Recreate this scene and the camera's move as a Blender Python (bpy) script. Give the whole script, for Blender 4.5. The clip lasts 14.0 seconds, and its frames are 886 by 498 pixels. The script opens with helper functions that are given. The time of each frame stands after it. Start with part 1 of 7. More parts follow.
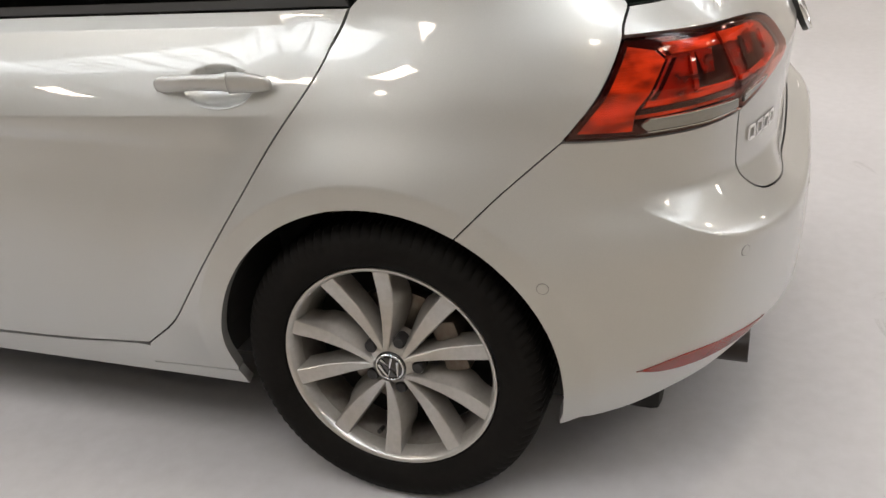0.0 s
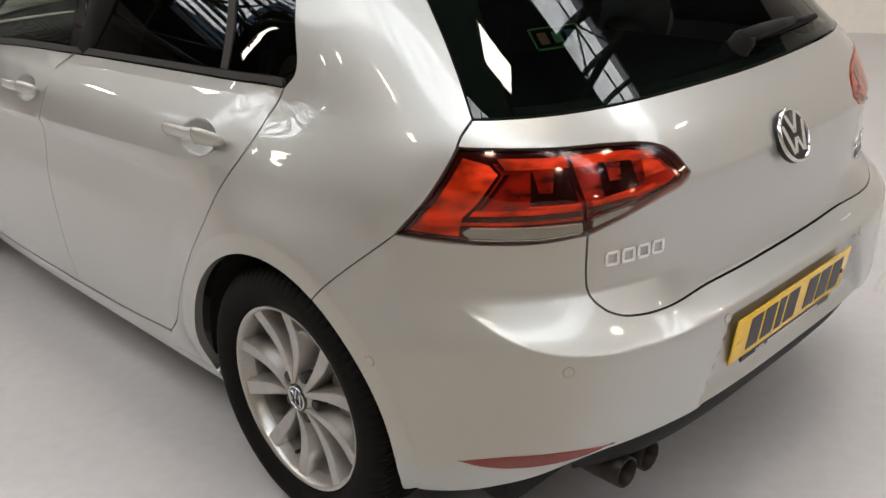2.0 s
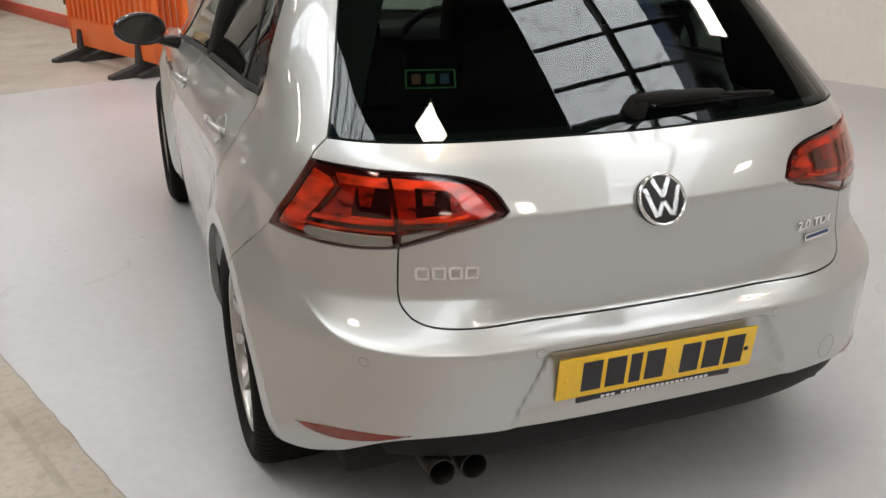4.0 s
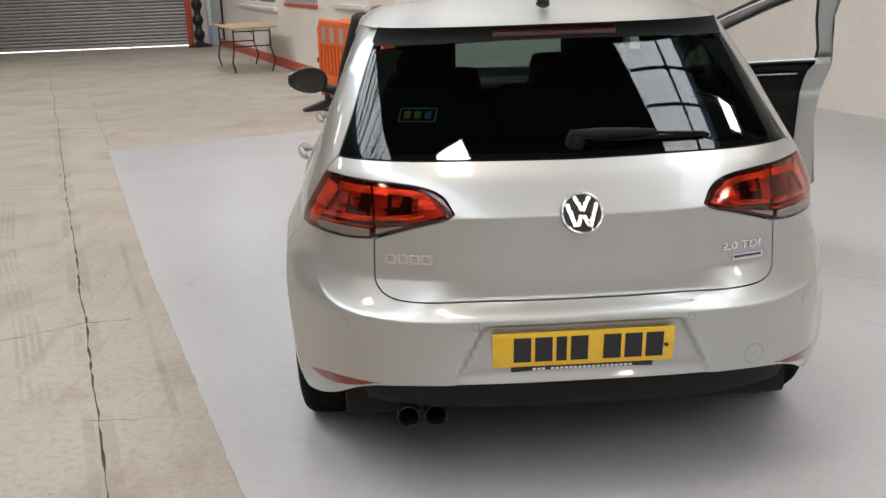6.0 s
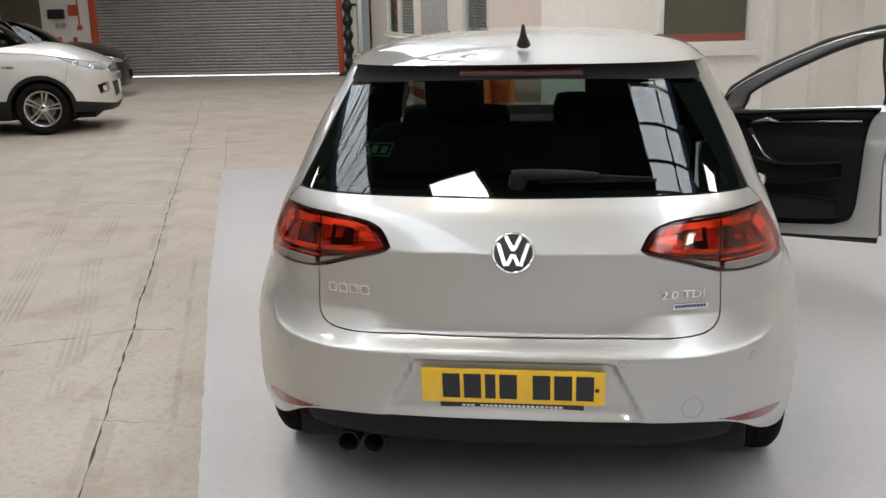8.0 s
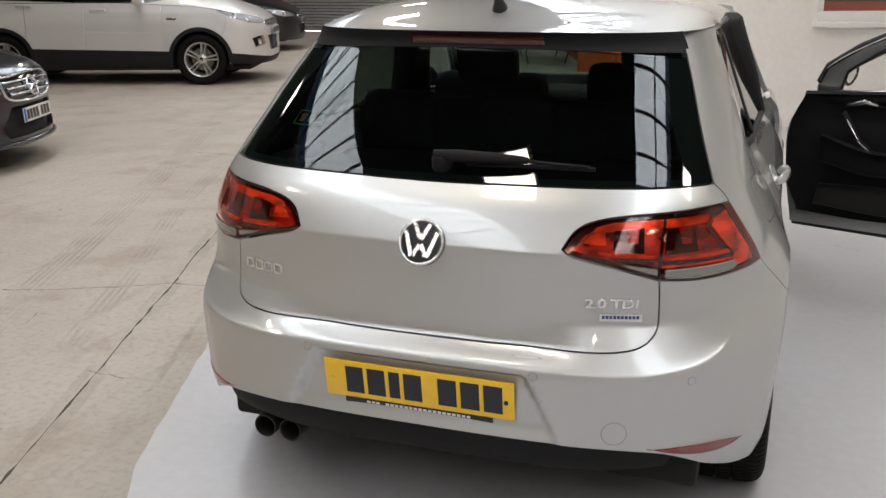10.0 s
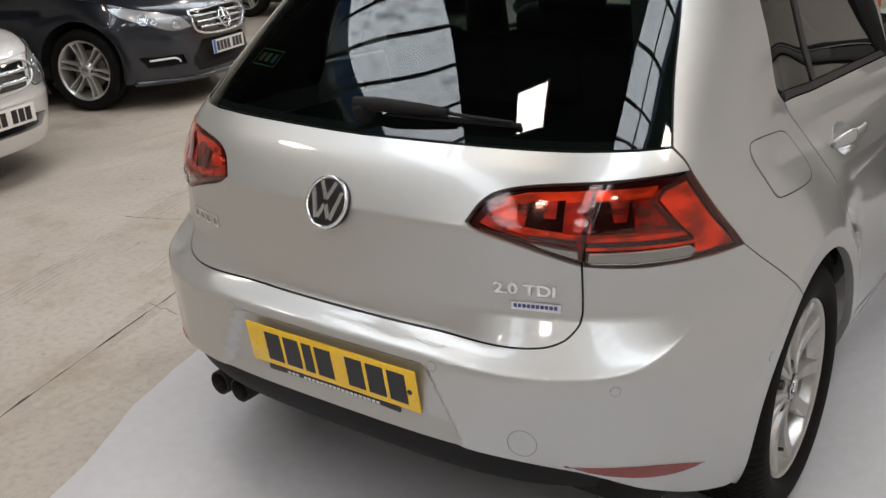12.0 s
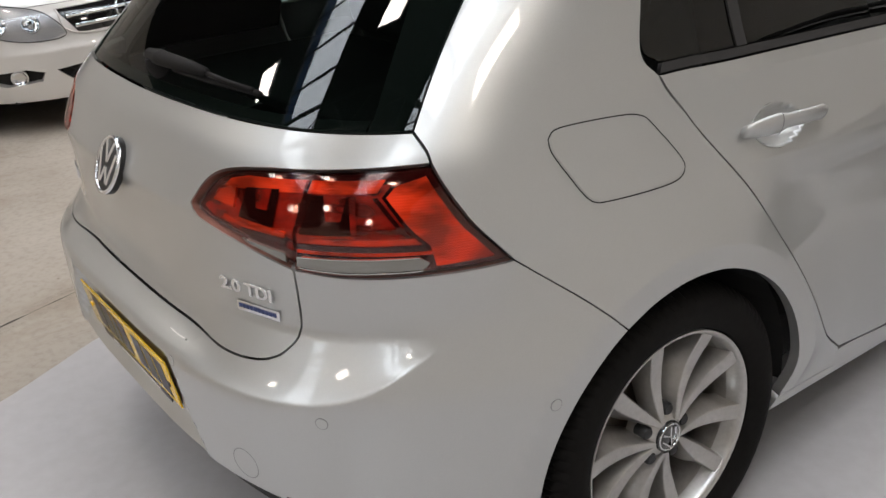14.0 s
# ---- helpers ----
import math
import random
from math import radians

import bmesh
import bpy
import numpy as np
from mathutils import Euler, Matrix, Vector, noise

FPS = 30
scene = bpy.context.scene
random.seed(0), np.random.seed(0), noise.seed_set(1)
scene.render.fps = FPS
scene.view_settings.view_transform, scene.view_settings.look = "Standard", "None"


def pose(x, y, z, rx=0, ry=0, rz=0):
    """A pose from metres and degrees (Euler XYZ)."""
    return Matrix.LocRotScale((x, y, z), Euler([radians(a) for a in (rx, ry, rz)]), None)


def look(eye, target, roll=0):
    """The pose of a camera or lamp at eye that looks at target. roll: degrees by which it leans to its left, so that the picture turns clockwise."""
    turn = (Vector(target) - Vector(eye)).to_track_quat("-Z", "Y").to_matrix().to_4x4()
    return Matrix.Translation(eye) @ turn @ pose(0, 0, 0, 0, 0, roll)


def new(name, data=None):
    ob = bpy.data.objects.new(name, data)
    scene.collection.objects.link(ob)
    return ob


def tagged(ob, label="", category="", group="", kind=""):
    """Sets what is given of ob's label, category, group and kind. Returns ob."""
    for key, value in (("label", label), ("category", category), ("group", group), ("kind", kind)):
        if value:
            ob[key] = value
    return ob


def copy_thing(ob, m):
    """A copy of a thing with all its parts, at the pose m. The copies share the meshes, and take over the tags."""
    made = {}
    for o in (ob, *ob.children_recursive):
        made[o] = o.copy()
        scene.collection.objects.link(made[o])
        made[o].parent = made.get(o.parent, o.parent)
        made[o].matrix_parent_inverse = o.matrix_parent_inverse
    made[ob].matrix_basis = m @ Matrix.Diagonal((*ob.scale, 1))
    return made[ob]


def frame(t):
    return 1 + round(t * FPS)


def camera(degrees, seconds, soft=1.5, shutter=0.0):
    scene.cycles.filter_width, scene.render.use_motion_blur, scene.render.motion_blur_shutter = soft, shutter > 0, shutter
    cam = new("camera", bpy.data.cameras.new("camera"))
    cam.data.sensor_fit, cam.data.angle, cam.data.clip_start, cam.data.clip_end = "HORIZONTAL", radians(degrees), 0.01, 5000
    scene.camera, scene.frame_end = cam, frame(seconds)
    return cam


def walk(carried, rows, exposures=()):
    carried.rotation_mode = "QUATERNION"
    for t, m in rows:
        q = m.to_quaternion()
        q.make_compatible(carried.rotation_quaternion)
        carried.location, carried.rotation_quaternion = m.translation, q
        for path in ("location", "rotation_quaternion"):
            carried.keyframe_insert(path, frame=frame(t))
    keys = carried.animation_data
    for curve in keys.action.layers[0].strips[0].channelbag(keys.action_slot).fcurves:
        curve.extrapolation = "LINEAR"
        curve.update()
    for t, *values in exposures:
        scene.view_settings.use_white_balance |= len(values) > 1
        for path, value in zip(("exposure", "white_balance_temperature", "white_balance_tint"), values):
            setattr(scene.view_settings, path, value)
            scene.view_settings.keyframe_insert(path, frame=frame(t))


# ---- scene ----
cam = camera(50.3, 14.0)
PATH = [
    (0, (-2.313, -0.01, 1.353), (-0.626, 0.624, 0.486), -3.8),
    (0.5, (-2.263, -0.224, 1.399), (-0.643, 0.578, 0.543), -2.7),
    (1, (-2.139, -0.439, 1.444), (-0.628, 0.552, 0.585), -2.4),
    (1.5, (-2.01, -0.705, 1.461), (-0.616, 0.476, 0.647), -2.9),
    (2, (-1.869, -0.937, 1.464), (-0.608, 0.408, 0.687), -2.8),
    (2.5, (-1.651, -1.115, 1.453), (-0.548, 0.368, 0.688), -2.1),
    (3, (-1.443, -1.318, 1.475), (-0.473, 0.262, 0.726), -2.0),
    (3.5, (-1.231, -1.542, 1.497), (-0.488, 0.162, 0.758), -0.6),
    (3.7, (-1.191, -1.627, 1.499), (-0.497, 0.104, 0.776), -0.5),
    (5.8, (-0.541, -2.494, 1.532), (-0.394, -0.583, 0.96), -1.8),
    (6, (-0.497, -2.556, 1.537), (-0.414, -0.641, 0.967), -2.0),
    (6.5, (-0.364, -2.642, 1.55), (-0.371, -0.722, 0.99), -2.1),
    (7, (-0.163, -2.708, 1.544), (-0.254, -0.781, 1.014), -1.1),
    (7.5, (0.003, -2.696, 1.545), (-0.157, -0.77, 1.029), -1.3),
    (8, (0.135, -2.589, 1.543), (-0.115, -0.669, 1.045), -1.2),
    (8.2, (0.192, -2.547, 1.54), (-0.077, -0.63, 1.038), -0.8),
    (10.3, (0.929, -2.087, 1.53), (0.229, -0.305, 0.953), -0.9),
    (10.5, (1.018, -2.028, 1.529), (0.277, -0.262, 0.951), -1.3),
    (11, (1.221, -1.889, 1.535), (0.368, -0.182, 0.935), -0.7),
    (11.5, (1.316, -1.694, 1.506), (0.321, -0.084, 0.859), -1.7),
    (12, (1.389, -1.499, 1.489), (0.272, 0.008, 0.796), -2.4),
    (12.5, (1.516, -1.264, 1.459), (0.274, 0.131, 0.743), -3.0),
    (13, (1.641, -1.034, 1.442), (0.3, 0.243, 0.685), -4.1),
    (13.5, (1.722, -0.787, 1.432), (0.303, 0.39, 0.656), -3.3),
    (14, (1.868, -0.554, 1.435), (0.368, 0.496, 0.632), -4.2),
]
EXPOSURE = [(0, .10, 6750, 13), (1.5, .0, 6750, 13), (3, -.10, 6720, 12), (7, -.08, 6420, 12), (11, -.16, 6440, 13), (14, -.17, 6400, 13)]
walk(cam, [(t, look(eye, target, roll)) for t, eye, target, roll in PATH], EXPOSURE)

# ---- light ----
world = bpy.data.worlds.new("sky")
scene.world = world
world.use_nodes = True
sky = world.node_tree.nodes.new("ShaderNodeTexSky")
sky.sky_type, sky.sun_disc, sky.sun_elevation, sky.sun_rotation = "NISHITA", False, radians(45), radians(120)
world.node_tree.links.new(sky.outputs[0], world.node_tree.nodes["Background"].inputs["Color"])
world.node_tree.nodes["Background"].inputs["Strength"].default_value = .12
SKY_POWER, SKY_COLOR, LAMP_POWER = 860.0, (1.0, .952, .90), 33.0
def smooth_table(knots):
    """A smooth monotone curve through (position, value) knots."""
    k = np.array(knots, float)
    xs, ys = k[:, 0], k[:, 1]
    h, d = np.diff(xs), np.diff(ys) / np.diff(xs)
    m = np.zeros(len(xs))
    m[0], m[-1] = d[0], d[-1]
    for i in range(1, len(xs) - 1):
        if d[i - 1] * d[i] > 0:
            w1, w2 = 2 * h[i] + h[i - 1], h[i] + 2 * h[i - 1]
            m[i] = (w1 + w2) / (w1 / d[i - 1] + w2 / d[i])

    def f(x):
        x = np.clip(np.asarray(x, float), xs[0], xs[-1])
        i = np.clip(np.searchsorted(xs, x) - 1, 0, len(h) - 1)
        t = (x - xs[i]) / h[i]
        a, b = ys[i], ys[i + 1]
        return (a * (1 + 2 * t) * (1 - t) ** 2 + m[i] * h[i] * t * (1 - t) ** 2
                + b * t * t * (3 - 2 * t) + m[i + 1] * h[i] * t * t * (t - 1))
    return f


def softened(knots, width):
    """The same curve with its bends eased over the given width."""
    f = smooth_table(knots)
    lo, hi = knots[0][0], knots[-1][0]
    xs = np.linspace(lo, hi, 4001)
    step = xs[1] - xs[0]
    k = int(3 * width / step)
    ker = np.exp(-.5 * (np.arange(-k, k + 1) * step / width) ** 2)
    ys = f(xs)
    ext = np.concatenate([2 * ys[0] - ys[k:0:-1], ys, 2 * ys[-1] - ys[-2:-k - 2:-1]])
    ys = np.convolve(ext, ker / ker.sum(), "valid")
    return lambda x: np.interp(np.asarray(x, float), xs, ys)


def ramp(x, a, b):
    t = np.clip((np.asarray(x, float) - a) / (b - a), 0, 1)
    return t * t * t * (t * (6 * t - 15) + 10)


# The outer skin of the hatchback: at each height a rounded plan outline; u runs from the middle of
# the tail (0) round the corner (0.75) and forward along the flank.
UC = 0.75
HALF_W = softened([(.15, .80), (.20, .822), (.27, .842), (.40, .856), (.55, .860), (.70, .857), (.79, .853),
                       (.85, .842), (.90, .822), (.96, .794), (1.00, .776)] + [(1.00 + .05 * i, .776 - .0195 * i) for i in range(1, 8)] + [(1.40, .615)], .016)
TAIL_Y = softened([(.15, .02), (.25, -.03), (.33, -.085), (.40, -.100), (.50, -.104), (.57, -.102), (.592, -.096), (.603, -.080),
                       (.614, -.056), (.624, -.038), (.636, -.031), (.66, -.0295), (.70, -.031), (.76, -.0350), (.815, -.0385), (.863, -.0415), (.868, -.0410), (.874, -.0380), (.90, -.0240), (.94, .0000), (.97, .0215)]
                      + [(1.0 + .05 * i, .052 + .05 * i + .45 * (.05 * i) ** 2) for i in range(9)], .003)
POWER = softened([(.15, 3.6), (.40, 3.5), (.56, 3.6), (.61, 3.75), (.67, 3.3), (.75, 3.15), (.80, 3.1), (.90, 3.25), (.97, 3.6), (1.0, 3.65), (1.4, 3.65)], .03)
CORNER_Y = softened([(.15, .75), (.93, .75), (1.0, .785), (1.2, .945), (1.4, 1.105)], .03)
FRONT_IN = smooth_table([(0, 0), (2.2, 0), (2.9, .020), (3.4, .046), (3.8, .098), (4.05, .20), (4.15, .36)])
TAIL_SOFT = softened([(.15, .02), (.25, -.03), (.33, -.085), (.40, -.100), (.50, -.104), (.55, -.100), (.62, -.074), (.68, -.042), (.72, -.0325), (.76, -.0350), (.815, -.0385), (.863, -.0415), (.90, -.0240), (.94, .0000), (.97, .0215)]
                     + [(1.0 + .05 * i, .052 + .05 * i + .45 * (.05 * i) ** 2) for i in range(9)], .010)
CREST_Z = softened([(0, .586), (.26, .5865), (.30, .590), (.346, .599), (.370, .609), (.392, .624), (.416, .651), (.434, .676), (.46, .684), (.80, .686)], .006)
HUBS = (.673, 3.305)


def shoulder_z(y):
    return .836 - .043 * (y - .93)


def belt_fold_z(y):
    return .979 - .034 * (y - 1.09)


def plain_skin(u, z):
    u, z = np.broadcast_arrays(np.asarray(u, float), np.asarray(z, float))
    a, w, p, y1 = np.abs(u), HALF_W(z), POWER(z), CORNER_Y(z)
    # the bumper's shelf climbs with its crest and softens away round the corner
    crest, fade = CREST_Z(a), ramp(a, .36, .45)
    low = np.where(z > .40, .40 + (z - .40) * .186 / (crest - .40), z)
    zw = np.where(z < crest, low, np.where(z < .692, .586 + (z - crest) * .106 / (.692 - crest), z))
    yt = TAIL_Y(zw) * (1 - fade) + TAIL_SOFT(z) * fade
    th = np.clip(a / UC, 0, 1) * np.pi / 2
    s, c = np.sin(th), np.cos(th)
    r = (np.maximum(s, 1e-9) ** p + np.maximum(c, 1e-9) ** p) ** (-1 / p)
    side = a > UC
    y = np.where(side, y1 + (a - UC), y1 - (y1 - yt) * r * c)
    x = np.where(side, w - FRONT_IN(y), w * r * s)
    for hub in HUBS:
        far = np.hypot(y - hub, (z - .325) * 1.02)
        swell = np.clip((.58 - far) / (.58 - .412), 0, 1) ** 1.6
        x = x + .033 * swell * ramp(x, .5, .8) * np.where(y < hub, ramp(z, .08, .32), ramp(z, .18, .42))
    x = x - .006 * ramp(z, .80, .76) * ramp(z, .60, .72) * ramp(y, .7, 1.3)
    # sharp shoulder line under the door handles, dying out behind the rear door
    x = x + .0065 * np.clip(1 - np.abs(z - shoulder_z(y)) / .06, 0, 1) ** 1.5 * ramp(y, .70, 1.05)
    # the top of the doors turns in under the windows
    fold = belt_fold_z(y)
    x = x - .014 * np.clip((z - .872) / (fold - .872), 0, 1) ** 2 * ramp(y, .48, .80)
    # haunch of the rear wing over the wheel arch
    x = x - .013 * ramp(z, .70, .85) * (1 - ramp(z, .92, 1.22)) * ramp(y, .95, .74) * ramp(y, .22, .48)
    # recess for the number plate
    side_x = .330 - .50 * (z - .465)
    dent = ramp(np.abs(x), side_x + .020, side_x - .014) * ramp(z, .36, .45) * ramp(z, .573, .561) * (y < .2)
    y = y + .025 * dent
    return np.stack([np.sign(np.where(u == 0, 1, u)) * x, y, z + 0 * x], -1)


def skin(u, z):
    """The outer skin with the bumper's ledge: a facet above a crest that curls up and dies out by the wheel."""
    u, z = np.broadcast_arrays(np.asarray(u, float), np.asarray(z, float))
    p, a = plain_skin(u, z), np.abs(u)
    crest, top = CREST_Z(a), .692 + 0 * a
    s = np.clip((z - crest) / (top - crest), 0, 1)
    weight = ramp(a, .13, .27) * ramp(a, .456, .425) * ((z > crest) & (z < top))
    if not np.any(weight):
        return p
    low, high = plain_skin(u, crest), plain_skin(u, top)
    q = low + (high - low) * (s ** .80)[..., None]
    q[..., 2] = z
    return p + (q - p) * weight[..., None]


def skin_normal(u, z, e=1e-3):
    du = skin(u + e, z) - skin(u - e, z)
    dz = skin(u, np.asarray(z) + e) - skin(u, np.asarray(z) - e)
    n = np.cross(du, dz)
    return n / np.maximum(np.linalg.norm(n, axis=-1, keepdims=True), 1e-12)


def at_x(x, z):
    """u of the skin at the half width x, from the tail side."""
    lo, hi = 0.0, UC
    for _ in range(40):
        mid = (lo + hi) / 2
        lo, hi = (mid, hi) if skin(mid, z)[0] < abs(x) else (lo, mid)
    return math.copysign((lo + hi) / 2, x)


def at_y(y, z):
    """u of the skin at the length y."""
    if y >= CORNER_Y(z):
        return float(UC + y - CORNER_Y(z))
    lo, hi = 0.0, UC
    for _ in range(40):
        mid = (lo + hi) / 2
        lo, hi = (mid, hi) if skin(mid, z)[1] < y else (lo, mid)
    return (lo + hi) / 2

# ---- materials ----
def material(name, color, rough=.5, metal=0.0, coat=0.0, spec=.5, grain=0.0, scale=40.0, bump=0.0, stain=0.0, stain_scale=3.0, stain_color=None, rough_var=0.0, coat_rough=.03, cloud=0.0):
    """A principled surface with fine grain and broad stains in object space."""
    m = bpy.data.materials.new(name)
    m.use_nodes = True
    t = m.node_tree
    b = t.nodes["Principled BSDF"]
    b.inputs["Base Color"].default_value = (*color, 1)
    b.inputs["Roughness"].default_value = rough
    b.inputs["Metallic"].default_value = metal
    b.inputs["Coat Weight"].default_value = coat
    b.inputs["Coat Roughness"].default_value = coat_rough
    b.inputs["Specular IOR Level"].default_value = spec
    geo = t.nodes.new("ShaderNodeNewGeometry")
    here = geo.outputs["Position"]

    def noise_at(s, detail=4.0, rough_=.55):
        n = t.nodes.new("ShaderNodeTexNoise")
        n.inputs["Scale"].default_value, n.inputs["Detail"].default_value, n.inputs["Roughness"].default_value = s, detail, rough_
        t.links.new(here, n.inputs["Vector"])
        return n.outputs["Fac"]

    def mapped(v, a, b_, c, d):
        n = t.nodes.new("ShaderNodeMapRange")
        for i, val in enumerate((a, b_, c, d)):
            n.inputs[i + 1].default_value = val
        t.links.new(v, n.inputs[0])
        return n.outputs[0]

    def mix(f, a, b_, kind="MIX"):
        n = t.nodes.new("ShaderNodeMix")
        n.data_type, n.blend_type = "RGBA", kind
        for s, v in ((0, f), (6, a), (7, b_)):
            if isinstance(v, bpy.types.NodeSocket):
                t.links.new(v, n.inputs[s])
            else:
                n.inputs[s].default_value = v
        return n.outputs[2]
    col = (*color, 1)
    if grain:
        lo, hi = tuple(c * (1 - grain) for c in color), tuple(min(1, c * (1 + grain)) for c in color)
        col = mix(mapped(noise_at(scale), .3, .7, 0, 1), (*lo, 1), (*hi, 1))
    if stain:
        sc = stain_color or tuple(c * .55 for c in color)
        col = mix(mapped(noise_at(stain_scale, 6, .65), .45, .75, 0, stain), col, (*sc, 1))
    if cloud:
        col = mix(mapped(noise_at(.7, 2, .5), .3, .7, 0, 1), col, (1 + cloud, 1 + cloud, 1 + cloud * 1.1, 1), "MULTIPLY")
    if isinstance(col, bpy.types.NodeSocket):
        t.links.new(col, b.inputs["Base Color"])
    if rough_var:
        t.links.new(mapped(noise_at(stain_scale * 1.7 + 1, 5), .3, .7, max(0, rough - rough_var), min(1, rough + rough_var)), b.inputs["Roughness"])
    if bump:
        n = t.nodes.new("ShaderNodeBump")
        n.inputs["Strength"].default_value, n.inputs["Distance"].default_value = bump, .002
        t.links.new(noise_at(scale * 2, 5), n.inputs["Height"])
        t.links.new(n.outputs[0], b.inputs["Normal"])
    return m


def glow(name, color, strength):
    m = bpy.data.materials.new(name)
    m.use_nodes = True
    b = m.node_tree.nodes["Principled BSDF"]
    b.inputs["Base Color"].default_value = (*color, 1)
    b.inputs["Emission Color"].default_value = (*color, 1)
    b.inputs["Emission Strength"].default_value = strength
    return m


def tinted_glass(name, tint, ior=1.52, boost=1.0):
    """Thin glass: it lets tinted light through and mirrors by Fresnel."""
    m = bpy.data.materials.new(name)
    m.use_nodes = True
    t = m.node_tree
    t.nodes.remove(t.nodes["Principled BSDF"])
    clear, gloss = (t.nodes.new("ShaderNodeBsdf" + k) for k in ("Transparent", "Glossy"))
    weight, power, fres, mixer = (t.nodes.new("ShaderNode" + k) for k in ("LayerWeight", "Math", "Math", "MixShader"))
    clear.inputs["Color"].default_value = (*tint, 1)
    gloss.inputs["Roughness"].default_value = 0.0
    gloss.inputs["Color"].default_value = (boost, boost, boost, 1)
    weight.inputs["Blend"].default_value = .5
    head_on = ((ior - 1) / (ior + 1)) ** 2
    power.operation, fres.operation = "POWER", "MULTIPLY_ADD"
    power.inputs[1].default_value, fres.inputs[1].default_value, fres.inputs[2].default_value = 5.0, 1 - head_on, head_on
    t.links.new(weight.outputs["Facing"], power.inputs[0])
    t.links.new(power.outputs[0], fres.inputs[0])
    t.links.new(fres.outputs[0], mixer.inputs[0])
    t.links.new(clear.outputs[0], mixer.inputs[1])
    t.links.new(gloss.outputs[0], mixer.inputs[2])
    t.links.new(mixer.outputs[0], t.nodes["Material Output"].inputs["Surface"])
    return m


def red_plastic(name, color, rough=.05, ribs=0.0, metal=0.0, vary=0.0):
    """Moulded lamp plastic over bright backing; vary: uneven depth of colour, as moulded optics show."""
    m = bpy.data.materials.new(name)
    m.use_nodes = True
    b = m.node_tree.nodes["Principled BSDF"]
    b.inputs["Base Color"].default_value = (*color, 1)
    b.inputs["Roughness"].default_value = rough
    b.inputs["Metallic"].default_value = metal
    b.inputs["Coat Weight"].default_value = 1.0
    b.inputs["Coat Roughness"].default_value = 0.01
    if vary:
        geo, stretch, noise, mixer = (m.node_tree.nodes.new("ShaderNode" + q) for q in ("NewGeometry", "Mapping", "TexNoise", "Mix"))
        span = m.node_tree.nodes.new("ShaderNodeMapRange")
        stretch.inputs["Scale"].default_value = (16, 16, 42)
        noise.inputs["Scale"].default_value, noise.inputs["Detail"].default_value = 1.0, 2.0
        for k, v in enumerate((.36, .62, 0, 1)):
            span.inputs[k + 1].default_value = v
        mixer.data_type = "RGBA"
        mixer.inputs[6].default_value = (*(c * (1 - vary) for c in color), 1)
        mixer.inputs[7].default_value = (*(min(1, c * (1 + vary * .6)) for c in color), 1)
        link = m.node_tree.links.new
        link(geo.outputs["Position"], stretch.inputs["Vector"])
        link(stretch.outputs[0], noise.inputs["Vector"])
        link(noise.outputs["Fac"], span.inputs[0])
        link(span.outputs[0], mixer.inputs[0])
        link(mixer.outputs[2], b.inputs["Base Color"])
    if ribs:
        geo, sep, sine, bp = (m.node_tree.nodes.new("ShaderNode" + q) for q in ("NewGeometry", "SeparateXYZ", "Math", "Bump"))
        mul = m.node_tree.nodes.new("ShaderNodeMath")
        mul.operation, sine.operation = "MULTIPLY", "SINE"
        mul.inputs[1].default_value = 2 * math.pi / ribs
        bp.inputs["Strength"].default_value, bp.inputs["Distance"].default_value = .16, ribs * .25
        link = m.node_tree.links.new
        link(geo.outputs["Position"], sep.inputs[0])
        link(sep.outputs["Z"], mul.inputs[0])
        link(mul.outputs[0], sine.inputs[0])
        link(sine.outputs[0], bp.inputs["Height"])
        link(bp.outputs[0], b.inputs["Normal"])
    return m


# ---- building helpers ----
def mesh_object(name, verts, faces, mat, parent=None, label="", smooth=True, normals=None):
    me = bpy.data.meshes.new(name)
    me.from_pydata([tuple(map(float, v)) for v in verts], [], [tuple(map(int, f)) for f in faces])
    me.validate()
    me.update()
    if smooth:
        me.shade_smooth()
    if normals is not None and len(me.vertices) == len(normals):
        me.normals_split_custom_set_from_vertices([tuple(map(float, n)) for n in normals])
    me.materials.append(mat)
    ob = new(name, me)
    if parent is not None:
        ob.parent = parent
    if label:
        ob["label"] = label
    return ob


def part(name, bm, mat, parent=None, label="", smooth=False, angle=None):
    me = bpy.data.meshes.new(name)
    bm.normal_update()
    if angle is not None:
        for f in bm.faces:
            f.smooth = True
        for e in bm.edges:
            e.smooth = len(e.link_faces) == 2 and e.calc_face_angle(0) < radians(angle)
    bm.to_mesh(me)
    bm.free()
    if smooth:
        me.shade_smooth()
    me.materials.append(mat)
    ob = new(name, me)
    if parent is not None:
        ob.parent = parent
    if label:
        ob["label"] = label
    return ob


def thing(name, label, category, group="", kind="", at=None):
    ob = new(name)
    ob.empty_display_size = .1
    if at is not None:
        ob.matrix_world = at
    return tagged(ob, label, category, group, kind)


def box_bm(x0, x1, y0, y1, z0, z1, bevel=0.0, bm=None):
    own = bm or bmesh.new()
    vs = bmesh.ops.create_cube(own, size=1)["verts"]
    for v in vs:
        v.co = ((x0 + x1) / 2 + v.co.x * (x1 - x0), (y0 + y1) / 2 + v.co.y * (y1 - y0), (z0 + z1) / 2 + v.co.z * (z1 - z0))
    if bevel:
        es = list({e for v in vs for e in v.link_edges})
        bmesh.ops.bevel(own, geom=es, offset=bevel, segments=2, affect="EDGES", profile=.6)
    return own


